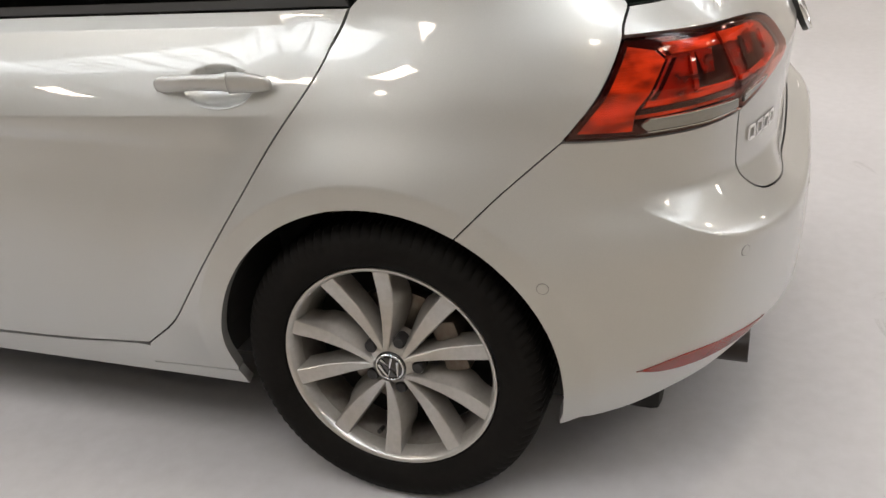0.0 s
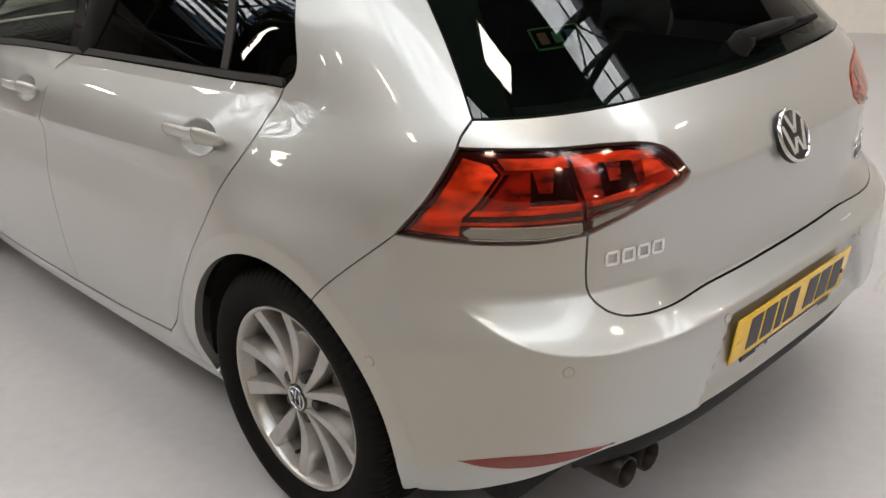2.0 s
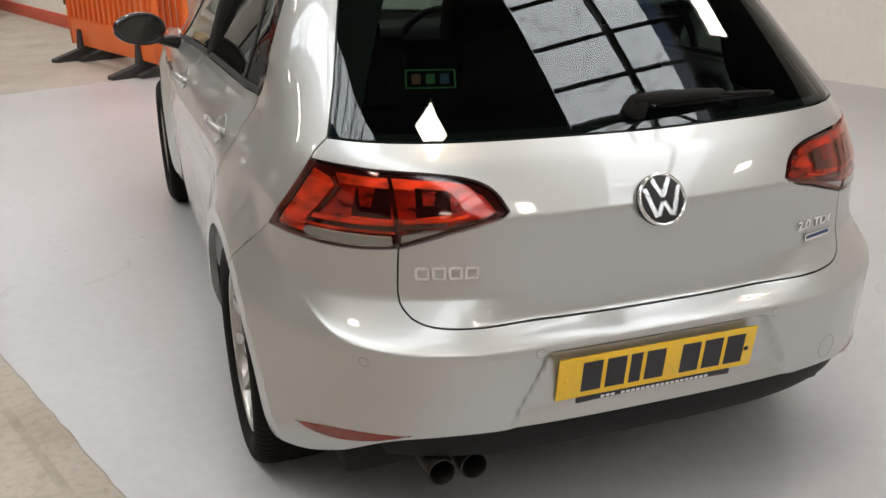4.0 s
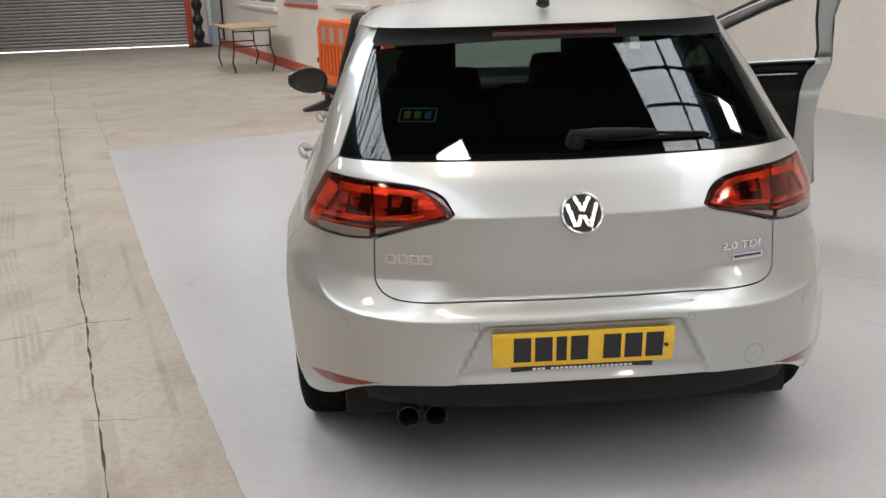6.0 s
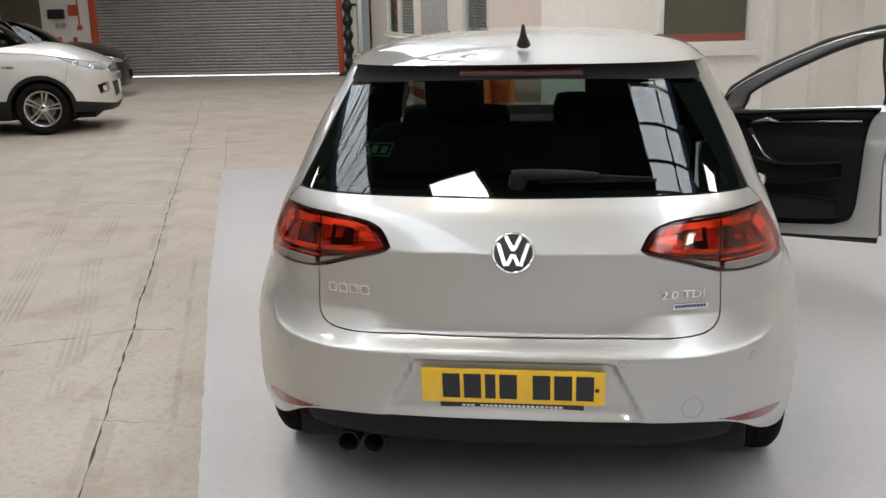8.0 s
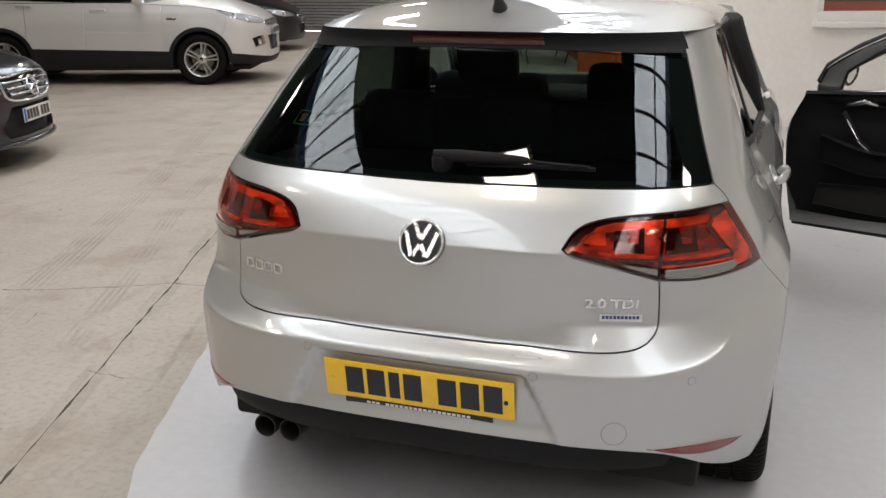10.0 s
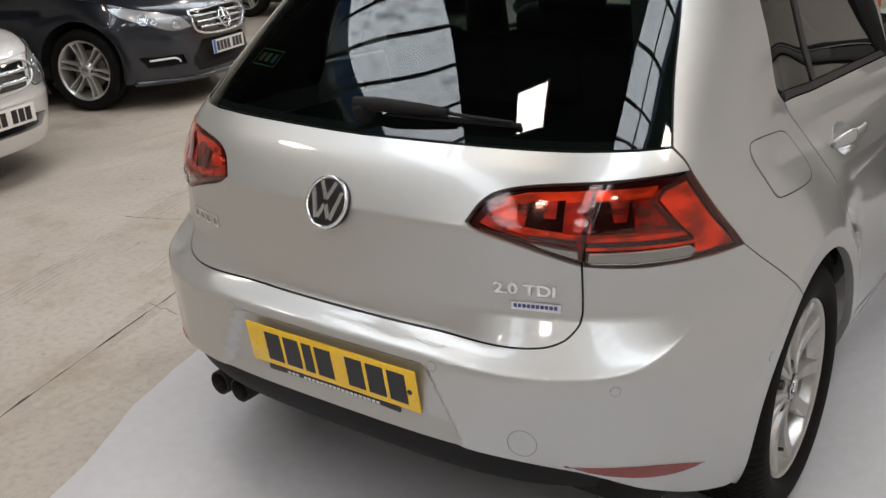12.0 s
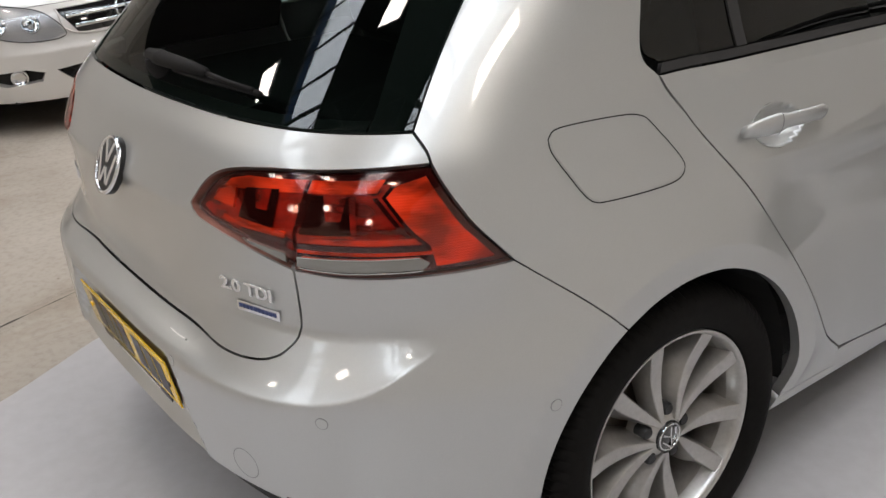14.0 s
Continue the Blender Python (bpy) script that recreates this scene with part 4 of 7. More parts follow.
# wheels
def wheel(side, y, r=.320):
    w = thing("wheel", "", "")
    for k in list(w.keys()):
        del w[k]
    w.parent = car
    w["label"] = "ten-spoke silver alloy wheel with black tyre"
    prof = [(.2265, .080), (.232, .1005), (.245, .110), (.275, .1165), (.296, .110), (.308, .100), (.3165, .086), (.320, .060), (.3205, .030), (.314, .029), (.314, .020), (.3205, .019), (.3205, -.019), (.314, -.020), (.314, -.029), (.3205, -.030), (.320, -.060), (.3165, -.086), (.30, -.105), (.27, -.116), (.2265, -.090)]
    segs = 360
    bm = bmesh.new()
    rings = []
    for k, (rr, a) in enumerate(prof):
        ring = []
        for i in range(segs):
            cut = .0045 if (i % 4 == 0 and rr > .3055 and abs(a) > .055) else (.005 if (i + 2) % 4 == 0 and rr > .3195 else 0)
            th = 2 * math.pi * (i + (k - 10) * .25) / segs
            ring.append(bm.verts.new((a, (rr - cut) * math.cos(th), (rr - cut) * math.sin(th))))
        rings.append(ring)
    for ra, rb in zip(rings, rings[1:]):
        for i in range(segs):
            j = (i + 1) % segs
            bm.faces.new((ra[i], ra[j], rb[j], rb[i]))
    part("tyre", bm, RUBBER, w, angle=32)
    part("rim", lathe_bm([(.2265, .088), (.2285, .0945), (.2275, .0985), (.2235, .0985), (.219, .094), (.2145, .083), (.209, .060)], 96), ALLOY, w, angle=60)
    part("rim_barrel", lathe_bm([(.209, .060), (.204, .02), (.203, -.09)], 64), BARREL, w, "dull dirty inner barrel", smooth=True)
    # ten spokes in five pairs, each with a sloped lower flank towards the bolt between the pair
    for i in range(10):
        lean = 1 if i % 2 else -1
        bm = bmesh.new()
        rows = []
        for t in np.linspace(0, 1, 14):
            rr = .036 + .182 * t
            hw = .0045 + .0105 * min(1, t / .55) ** .85 + .0060 * max(0, t - .5)
            dish = .086 - .013 * math.sin(math.pi * min(1, t * 1.04)) + .004 * t
            mid = -lean * .0075 * (1 - min(1, t / .75)) ** 1.4
            flank = .0150 * math.sin(math.pi * min(1, max(0, (.78 - t) / .78)) ** .62) ** .9 + .0015
            pts = [(-hw - .005, dish - .048), (-hw - .0022, dish - .010), (-hw, dish - .0015), (-hw + .002, dish), (hw - .002, dish), (hw, dish - .0015),
                   (hw + flank * .45, dish - .0170), (hw + flank, dish - .036), (hw + flank + .002, dish - .056)]
            rows.append([bm.verts.new((ax, rr, mid + lean * off)) for off, ax in pts])
        for a, b in zip(rows, rows[1:]):
            for k in range(8):
                bm.faces.new((a[k], b[k], b[k + 1], a[k + 1]))
        bm.faces.new(rows[-1])
        bm.faces.new(rows[0][::-1])
        bm.transform(Matrix.Rotation(radians(36 * i + (1.5 if lean < 0 else -1.5)), 4, "X"))
        bmesh.ops.recalc_face_normals(bm, faces=bm.faces)
        part("spoke", bm, ALLOY, w, angle=24)
    part("hub", cap_ends(lathe_bm([(.033, .082), (.046, .074), (.062, .060), (.066, .030)], 40)), ALLOY, w, angle=40)
    cap = part("centre_cap", cap_ends(lathe_bm([(.0335, .078), (.0335, .0855), (.031, .088), (.006, .0895)], 40)), GLOSS_BLACK, w, "black and chrome centre cap", angle=50)
    part("cap_ring", lathe_bm([(.0305, .0875), (.0298, .0902), (.0275, .0902), (.0268, .0880)], 40), CHROME, w, smooth=True)
    for line in ([(-.0125, .0205), (0, .0005), (.0125, .0205)], [(-.0215, .0105), (-.0105, -.0205), (0, -.0035), (.0105, -.0205), (.0215, .0105)]):
        part("cap_mark", tube_bm([(.0898, y_, z_) for y_, z_ in line], .0029, 6), CHROME, w)
    for i in range(5):
        a = radians(72 * i - 18)
        b = part("wheel_bolt", cap_ends(lathe_bm([(.0135, .050), (.0135, .0745), (.0105, .0785)], 14)), BLACK, w, angle=40)
        b.location = (0, .0555 * math.cos(a), .0555 * math.sin(a))
    part("brake_disc", cap_ends(lathe_bm([(.07, .012), (.136, .012), (.136, -.012), (.07, -.012)], 48)), DISC, w, angle=40)
    part("wheel_back", cap_ends(lathe_bm([(.2025, -.018), (.2025, -.020)], 40)), DARK, w)
    bm = box_bm(-.035, .045, .095, .150, -.055, .06, .012)
    part("brake_caliper", bm, DISC, w, angle=40)
    part("valve", tube_bm([(.055, .185 * math.cos(2.1), -.185 * math.sin(2.1)), (.080, .178 * math.cos(2.1), -.178 * math.sin(2.1))], .005, 8), BLACK, w)
    turn = Matrix.Identity(4) if side > 0 else Matrix.Rotation(math.pi, 4, "Z")
    w.matrix_world = Matrix.Translation((side * .757, y, r)) @ turn @ Matrix.Rotation(radians((16.4 if side < 0 else 28.0) if y < 1 else 40), 4, "X")
    return w


for y in HUBS:
    for side in (1, -1):
        wheel(side, y)

# badge, plate, script, wiper, aerial, exhaust
def on_gate(x, z, lift=0.0):
    u = at_x(x, z)
    return Vector(skin(u, z)) + lift * Vector(skin_normal(u, z))


def gate_frame(x, z, lift=0.0):
    """A frame lying on the tail: right, up the skin, outwards."""
    u = at_x(x, z)
    n = Vector(skin_normal(u, z))
    right = Vector((0, 0, 1)).cross(n).normalized()
    up = n.cross(right)
    m = Matrix((right, up, n)).transposed().to_4x4()
    return Matrix.Translation(on_gate(x, z, lift)) @ m


badge = part("badge", cap_ends(lathe_bm([(.0585, -.004), (.0600, .004), (.0585, .011), (.052, .012)], 64, "z")), material("badge_black", (.007, .007, .008), rough=.38), car, "round black and chrome badge", angle=50)
badge.matrix_world = gate_frame(0.0005, .871)
part("badge_ring", lathe_bm([(.0600, .009), (.0585, .0150), (.0545, .0150), (.0525, .0118)], 64, "z"), BADGE_CHROME, badge, smooth=True)


def bar_bm(pts, w, h):
    """Flat raised strokes in a plane."""
    bm = bmesh.new()
    for a, b in pts:
        a, b = Vector((*a, 0)), Vector((*b, 0))
        d = (b - a).normalized()
        s = Vector((-d.y, d.x, 0)) * w / 2
        lo = [bm.verts.new(p) for p in (a - s, b - s, b + s, a + s)]
        hi = [bm.verts.new(v.co + Vector((0, 0, h))) for v in lo]
        bm.faces.new(hi)
        for i in range(4):
            bm.faces.new((lo[i], lo[(i + 1) % 4], hi[(i + 1) % 4], hi[i]))
    return bm


for name, pts in (("badge_mark", [((-.021, .046), (-.0005, .006)), ((.021, .046), (.0005, .006))]), ("badge_mark", [((-.042, .026), (-.021, -.038)), ((-.016, -.036), (-.002, -.006)), ((.002, -.006), (.016, -.036)), ((.021, -.038), (.042, .026))])):
    bm = bar_bm(pts, .0105, .0032)
    bm.transform(Matrix.Translation((0, 0, .0115)))
    part(name, bm, BADGE_CHROME, badge)


def gate_word(name, x0, x1, z, bars, mat=BADGE_CHROME, lift=.0005):
    """Raised plain bars in place of a model name."""
    m = gate_frame((x0 + x1) / 2, z, lift)
    ob = part(name, bars, mat, car)
    ob.matrix_world = m
    return ob


for i in range(4):
    xm = -.534 + i * .034
    w_, h_ = .0125, .0120
    gate_word("model_bar", xm - .013, xm + .013, .748, bar_bm([((-w_, -h_), (w_, -h_)), ((w_, -h_), (w_, h_)), ((w_, h_), (-w_, h_)), ((-w_, h_), (-w_, -h_))], .0062, .0035))


def letters(name, text, size, mat, m, parent, extrude=.0015):
    cu = bpy.data.curves.new(name, "FONT")
    cu.body, cu.size, cu.extrude, cu.align_x, cu.align_y, cu.bevel_depth, cu.offset = text, size, extrude, "CENTER", "CENTER", .0004, .0008
    tmp = bpy.data.objects.new(name, cu)
    me = bpy.data.meshes.new_from_object(tmp)
    bpy.data.objects.remove(tmp)
    me.materials.clear()
    me.materials.append(mat)
    ob = new(name, me)
    ob.parent = parent
    ob.matrix_world = m
    return ob


word = letters("engine_script", "2.0 TDI", .040, BADGE_CHROME, gate_frame(.474, .746, .0018) @ Matrix.Diagonal((1.06, .80, 1, 1)), car)
word["label"] = "chrome engine lettering"
tag = part("trim_tag", box_bm(-.052, .052, -.0095, .0095, 0, .002, .0008), CHROME, car)
tag.matrix_world = gate_frame(.496, .711, .0006)
BLUE_INK = material("blue_print", (.03, .05, .16), rough=.4)
bm = bmesh.new()
for i in range(10):
    box_bm(-.046 + i * .0093, -.046 + i * .0093 + .0068, -.003, .0045, .0022, .0030, 0, bm)
part("tag_bars", bm, BLUE_INK, tag)

# number plate: yellow with plain bars
tilt = math.atan2(.018, .106)
plate = part("number_plate", box_bm(-.26, .26, -.0555, .0555, -.002, .002, .0015), YELLOW, car, "yellow rear plate with plain black bars", angle=40)
plate.matrix_world = Matrix.Translation((0, -.0875, .4925)) @ Matrix.Rotation(math.pi / 2 + tilt * .9, 4, "X")
x = -.2
for i in range(7):
    if i == 4:
        x += .033
    wide = .030 if i == 2 else .050
    bm = bmesh.new()
    box_bm(x, x + wide, -.0395, .0395, .0021, .0030, 0, bm)
    part("plate_bar", bm, INK, plate)
    x += wide + .011
for x in (-.238, .238):
    part("plate_screw", cap_ends(lathe_bm([(.0062, .002), (.006, .004), (.004, .0048)], 14, "z")), YELLOW if x < 0 else INK, plate, angle=50).location = (x, -.004, 0)
strip = part("plate_strip", box_bm(-.208, .202, -.0715, -.0545, -.001, .0028, .0012), INK, plate, "black dealer strip with white bars", angle=40)
bm = bmesh.new()
for i in range(22):
    if i == 3:
        continue
    box_bm(-.145 + i * .0132, -.145 + i * .0132 + .0095, -.0665, -.0600, .0029, .0034, 0, bm)
part("strip_bars", bm, WHITE_INK, plate)

# rear wiper
WIPER_BLACK = material("wiper_black", (.010, .010, .0105), rough=.7, spec=.2, grain=.2, scale=200)
wiper = thing("wiper", "", "")
for k in list(wiper.keys()):
    del wiper[k]
wiper.parent = car


def on_glass(x, z, lift):
    return on_gate(x, z, lift)


bm = tube_bm([on_glass(.006, 1.045, -.004), on_glass(.008, 1.048, .022), on_glass(.008, 1.050, .034)], [.028, .026, .018], 16)
part("wiper_pivot", bm, WIPER_BLACK, wiper, angle=50)
part("wiper_arm", tube_bm([on_glass(-.010, 1.050, .030), on_glass(.06, 1.050, .032), on_glass(.16, 1.052, .027), on_glass(.235, 1.053, .022)], [.014, .0165, .014, .009], 8), WIPER_BLACK, wiper, smooth=True)
part("wiper_rod", tube_bm([on_glass(.22, 1.053, .020), on_glass(.30, 1.051, .016), on_glass(.385, 1.049, .012)], .0045, 8), WIPER_BLACK, wiper, smooth=True)
part("wiper_blade", tube_bm([on_glass(.07, 1.047, .005), on_glass(.22, 1.048, .006), on_glass(.40, 1.048, .005)], .006, 6), WIPER_BLACK, wiper, smooth=True)
wiper["label"] = "black rear wiper arm and blade"

part("aerial", tube_bm([(0, .645, 1.414), (0, .636, 1.428), (0, .622, 1.446), (0, .608, 1.468), (0, .600, 1.478)], [.024, .018, .011, .007, .005], 10), BLACK, car, smooth=True)
for x in (.425, .505):
    p = part("exhaust_pipe", lathe_bm([(.034, .20), (.0345, 0), (.032, -.002), (.030, 0), (.030, .2)], 28, "y"), PIPE, car, smooth=True)
    p.location = (-x, -.005, .262)

# cabin
def seat(x, y, rear=False, w=.50, tall=0.0):
    st = part("seat", box_bm(x - w / 2, x + w / 2, y, y + .50, .36, .56, .06), CLOTH, car, angle=60)
    bm = box_bm(-w / 2, w / 2, -.07, .07, 0, .60 + tall, .055)
    bm.transform(Matrix.Translation((x, y - .02, .52)) @ Matrix.Rotation(radians(16), 4, "X"))
    part("seat_back", bm, CLOTH, st, angle=60)
    for hx in ((x,) if w < .8 else (x - .42, x, x + .42)):
        bm = box_bm(-.135, .135, -.05, .05, 0, .20, .045)
        bm.transform(Matrix.Translation((hx, y - .20, 1.07 + tall if not rear else .93)) @ Matrix.Rotation(radians(10), 4, "X"))
        part("headrest", bm, CLOTH, st, angle=60)
        for dx in (-.05, .05):
            part("headrest_post", tube_bm([(hx + dx, y - .18, 1.00 if not rear else .88), (hx + dx, y - .20, 1.10 if not rear else .96)], .007, 6), SATIN, st)


seat(-.36, 1.95)
seat(.36, 1.80, w=.54, tall=.07)
seat(0, 1.12, True, 1.20)
bm = box_bm(-.70, .70, 2.62, 2.95, .62, .93, .05)
part("dashboard", bm, TRIM, car, angle=60)
box("centre_screen", (-.13, .13, 2.600, 2.626, .78, .90), GLOSS_BLACK, car, bevel=.006)
part("steering_wheel", tube_bm([(.36 + .185 * math.cos(a), 2.46 - .07 * math.sin(a), .86 + .17 * math.sin(a)) for a in np.linspace(0, 2 * math.pi, 33)], .016, 8), TRIM, car, smooth=True)
box("parcel_shelf", (-.60, .60, .34, .86, .90, .925), TRIM, car, bevel=.01)
box("cabin_floor", (-.70, .70, .9, 3.0, .29, .33), DARK, car)
for side in (1, -1):
    box("pillar_trim", (side * .69 - .02, side * .69 + .02, 1.60, 1.74, .30, 1.02), TRIM, car, bevel=.01)
    part("pillar_trim", tube_bm([(side * .69, 1.67, .98), (side * .66, 1.60, 1.12), (side * .60, 1.50, 1.34)], [.085, .08, .07], 10), TRIM, car, smooth=True)
# dark lining inside the rear pillars


def lining_skin(u, z):
    p = skin(u, z)
    p[..., 0] *= .955
    p[..., 1] += .02
    return p


for side in (1, -1):
    panel("pillar_lining", sided([[(.43, .95), (.425, 1.14), (.42, 1.33)], [(.42, 1.33), (.555, 1.335)], [(.555, 1.335), (.59, 1.22), (.64, 1.12), (.69, 1.03), (.72, .95)], [(.72, .95), (.43, .95)]], side), TRIM, car, grid=.04, gap=0, depth=.01, surface=lining_skin)
box("head_lining", (-.52, .52, .62, 2.2, 1.355, 1.365), material("head_lining", (.10, .10, .095), rough=.9), car)
part("inside_mirror", box_bm(-.11, .11, 2.28, 2.31, 1.20, 1.27, .02), BLACK, car, angle=50)
# dealer sticker inside the tailgate glass, as plain coloured shapes
STICK = [material("sticker_" + n, c, rough=.6) for n, c in (("orange", (.16, .04, .01)), ("green", (.02, .12, .02)), ("blue", (.015, .05, .10)))]
sticker = part("window_sticker", bar_bm([((-.055, .025), (.055, .025)), ((.055, .025), (.055, -.025)), ((.055, -.025), (-.055, -.025)), ((-.055, -.025), (-.055, .025))], .004, .0006), STICK[1], car)
sticker.matrix_world = gate_frame(-.44, 1.135, -.016)
for i, m in enumerate(STICK):
    part("sticker_bar", bar_bm([((-.032 + i * .032, -.014), (-.032 + i * .032, .014))], .020, .0006), m, sticker)

# old scrapes on the bumper
SCRAPE = material("bare_scrape", (.72, .72, .70), rough=.6)
line_on_skin("bumper_scrape", [[(.134, .6085), (.150, .6078), (.170, .6088)]], SCRAPE, car, .0016, .0007, closed=False)
line_on_skin("bumper_scrape", [[(.118, .6015), (.124, .6012)]], SCRAPE, car, .0018, .0007, closed=False)
for u_, z_ in ((-.06, .571), (-.168, .562), (.07, .575)):
    line_on_skin("bumper_scrape", [[(u_, z_), (u_ + .0012, z_ - .002)]], JOINT, car, .0012, .0007, closed=False)

# ---- the workshop ----
# The hall runs along AX2, 19 degrees off the car's length; AX1 points across it.
AX1, AX2 = Vector((.944, .330, 0)), Vector((-.330, .944, 0))
HALL = Matrix((AX1, AX2, Vector((0, 0, 1)))).transposed().to_4x4()


def hall(a, b, z=0.0):
    return AX1 * a + AX2 * b + Vector((0, 0, z))




def floor_surface(name, base, pale, brown, dark, rough, blotch, speck, streak, wave, vary):
    """Floor finish: broad blotches, brown stains, fine specks and faint streaks along the hall."""
    m = bpy.data.materials.new(name)
    m.use_nodes = True
    t = m.node_tree
    b = t.nodes["Principled BSDF"]
    geo = t.nodes.new("ShaderNodeNewGeometry")
    turn = t.nodes.new("ShaderNodeMapping")
    turn.inputs["Rotation"].default_value = (0, 0, -math.atan2(AX1.y, AX1.x))
    turn.inputs["Scale"].default_value = (9.0, .8, 1.0)
    t.links.new(geo.outputs["Position"], turn.inputs["Vector"])

    def noise_at(scale, detail, rough_, lo, hi, top, vec=None):
        n, r_ = t.nodes.new("ShaderNodeTexNoise"), t.nodes.new("ShaderNodeMapRange")
        n.inputs["Scale"].default_value, n.inputs["Detail"].default_value, n.inputs["Roughness"].default_value = scale, detail, rough_
        r_.interpolation_type = "SMOOTHSTEP"
        for k, v in enumerate((lo, hi, 0, top)):
            r_.inputs[k + 1].default_value = v
        t.links.new(vec or geo.outputs["Position"], n.inputs["Vector"])
        t.links.new(n.outputs["Fac"], r_.inputs[0])
        return r_.outputs[0]

    def over(f, under, color):
        n = t.nodes.new("ShaderNodeMix")
        n.data_type = "RGBA"
        t.links.new(f, n.inputs[0])
        if isinstance(under, tuple):
            n.inputs[6].default_value = (*under, 1)
        else:
            t.links.new(under, n.inputs[6])
        n.inputs[7].default_value = (*color, 1)
        return n.outputs[2]
    col = over(noise_at(.55, 5, .6, .35, .65, blotch), base, pale)
    col = over(noise_at(1.7, 7, .62, .50, .72, blotch * .8), col, brown)
    col = over(noise_at(1.0, 6, .65, .52, .70, streak, turn.outputs[0]), col, brown)
    col = over(noise_at(34, 4, .6, .42, .75, blotch * .35), col, dark)
    col = over(noise_at(13, 5, .7, .66, .74, speck), col, dark)
    t.links.new(col, b.inputs["Base Color"])
    r2 = t.nodes.new("ShaderNodeMapRange")
    for k, v in enumerate((0, 1, rough - vary / 3, rough + vary)):
        r2.inputs[k + 1].default_value = v
    t.links.new(noise_at(2.3, 5, .6, .3, .7, 1.0), r2.inputs[0])
    t.links.new(r2.outputs[0], b.inputs["Roughness"])
    bp = t.nodes.new("ShaderNodeBump")
    bp.inputs["Strength"].default_value, bp.inputs["Distance"].default_value = wave, .004
    t.links.new(noise_at(7, 6, .6, .2, .8, 1.0), bp.inputs["Height"])
    t.links.new(bp.outputs[0], b.inputs["Normal"])
    return m


CONCRETE = floor_surface("worn_concrete", (.352, .318, .272), (.42, .384, .334), (.27, .22, .165), (.15, .12, .09), .50, .85, .75, .35, .06, .15)
GREY_PAINT = material("grey_floor_paint", (.435, .437, .450), rough=.30, grain=.04, scale=22, cloud=.14)
WALL = material("white_wall", (.84, .815, .765), rough=.7, grain=.03, scale=20, bump=.1, stain=.3, stain_scale=1.1, stain_color=(.68, .64, .585))
ROOFING = material("dark_roof", (.035, .035, .036), rough=.9, grain=.2, scale=5)
STEEL = material("truss_steel", (.05, .05, .052), rough=.6)
GALV = material("galvanised", (.50, .50, .50), rough=.42, metal=.40, grain=.12, scale=14, stain=.4, stain_scale=2.2)
RED_PAINT = material("red_paint", (.55, .09, .045), rough=.5, grain=.08, scale=25)


def slab(name, corners, z0, z1, mat, parent=None):
    """An upright prism over a plan outline."""
    n = len(corners)
    v = [(x, y, z0) for x, y in corners] + [(x, y, z1) for x, y in corners]
    f = [tuple(range(n))[::-1], tuple(range(n, 2 * n))] + [(i, (i + 1) % n, n + (i + 1) % n, n + i) for i in range(n)]
    return mesh_object(name, v, f, mat, parent, smooth=False)


def wall_line(name, a, b, z0, z1, thick, mat, holes=()):
    """A wall from plan point a to b, thickened to its right, with openings (s0, s1, z0, z1)."""
    a, b = Vector((*a, 0)), Vector((*b, 0))
    d = (b - a).normalized()
    n = Vector((d.y, -d.x, 0))
    length = (b - a).length
    ss = sorted({0.0, length, *[h[0] for h in holes], *[h[1] for h in holes]})
    zs = sorted({z0, z1, *[h[2] for h in holes], *[h[3] for h in holes]})
    bm = bmesh.new()
    for s0, s1 in zip(ss, ss[1:]):
        for q0, q1 in zip(zs, zs[1:]):
            if any(h[0] <= s0 and s1 <= h[1] and h[2] <= q0 and q1 <= h[3] for h in holes):
                continue
            c = [a + d * s + Vector((0, 0, q)) for s, q in ((s0, q0), (s1, q0), (s1, q1), (s0, q1))]
            lo = [bm.verts.new(p) for p in c]
            hi = [bm.verts.new(p + n * thick) for p in c]
            bm.faces.new(lo)
            bm.faces.new(hi[::-1])
            for i in range(4):
                bm.faces.new((lo[i], hi[i], hi[(i + 1) % 4], lo[(i + 1) % 4]))
    bmesh.ops.remove_doubles(bm, verts=bm.verts, dist=1e-4)
    bmesh.ops.recalc_face_normals(bm, faces=bm.faces)
    ob = part(name, bm, mat)
    return tagged(ob, kind="structure")


floor = slab("floor", [tuple(hall(a, b).xy) for a, b in ((-16, -14), (9, -14), (9, 30), (-16, 30))], -.2, 0, CONCRETE)
tagged(floor, "worn concrete workshop floor", "floor", kind="structure")
# the painted bay: its ragged edge runs along the hall beside the joint
random.seed(3)
edge0, edge1, edge2 = Vector((.15, -2.84)), Vector((-3.22, 6.34)), Vector((-.55, 7.30))
left_line = [edge0, Vector((-.86, -.24)), Vector((-1.035, .06)), Vector((-1.40, 1.08)), Vector((-1.90, 2.46)), edge1]
left_edge = []
for p0, p1 in zip(left_line, left_line[1:]):
    count = max(2, int((p1 - p0).length / .06))
    left_edge += [p0 + (p1 - p0) * (i / count) + Vector((random.uniform(-.004, .004), 0)) for i in range(count)]
left_edge.append(edge1)
top_edge = [edge1 + (edge2 - edge1) * (i / 26) + Vector((0, random.uniform(-.012, .012))) for i in range(1, 27)]
bay = [tuple(v) for v in left_edge + top_edge] + [(3.5, 8.5), (6.3, .6), (9.3, -8.5), (2.2, -8.6)]
painted = slab("painted_floor", bay[::-1], .0004, .004, GREY_PAINT)
tagged(painted, "grey painted floor bay under the car", "floor", kind="structure")


EAVES, RIDGE, RIDGE_A = 4.0, 5.5, -.5
WALL_H = 5.7


def roof_z(a):
    return RIDGE - .20 * abs(a - RIDGE_A)


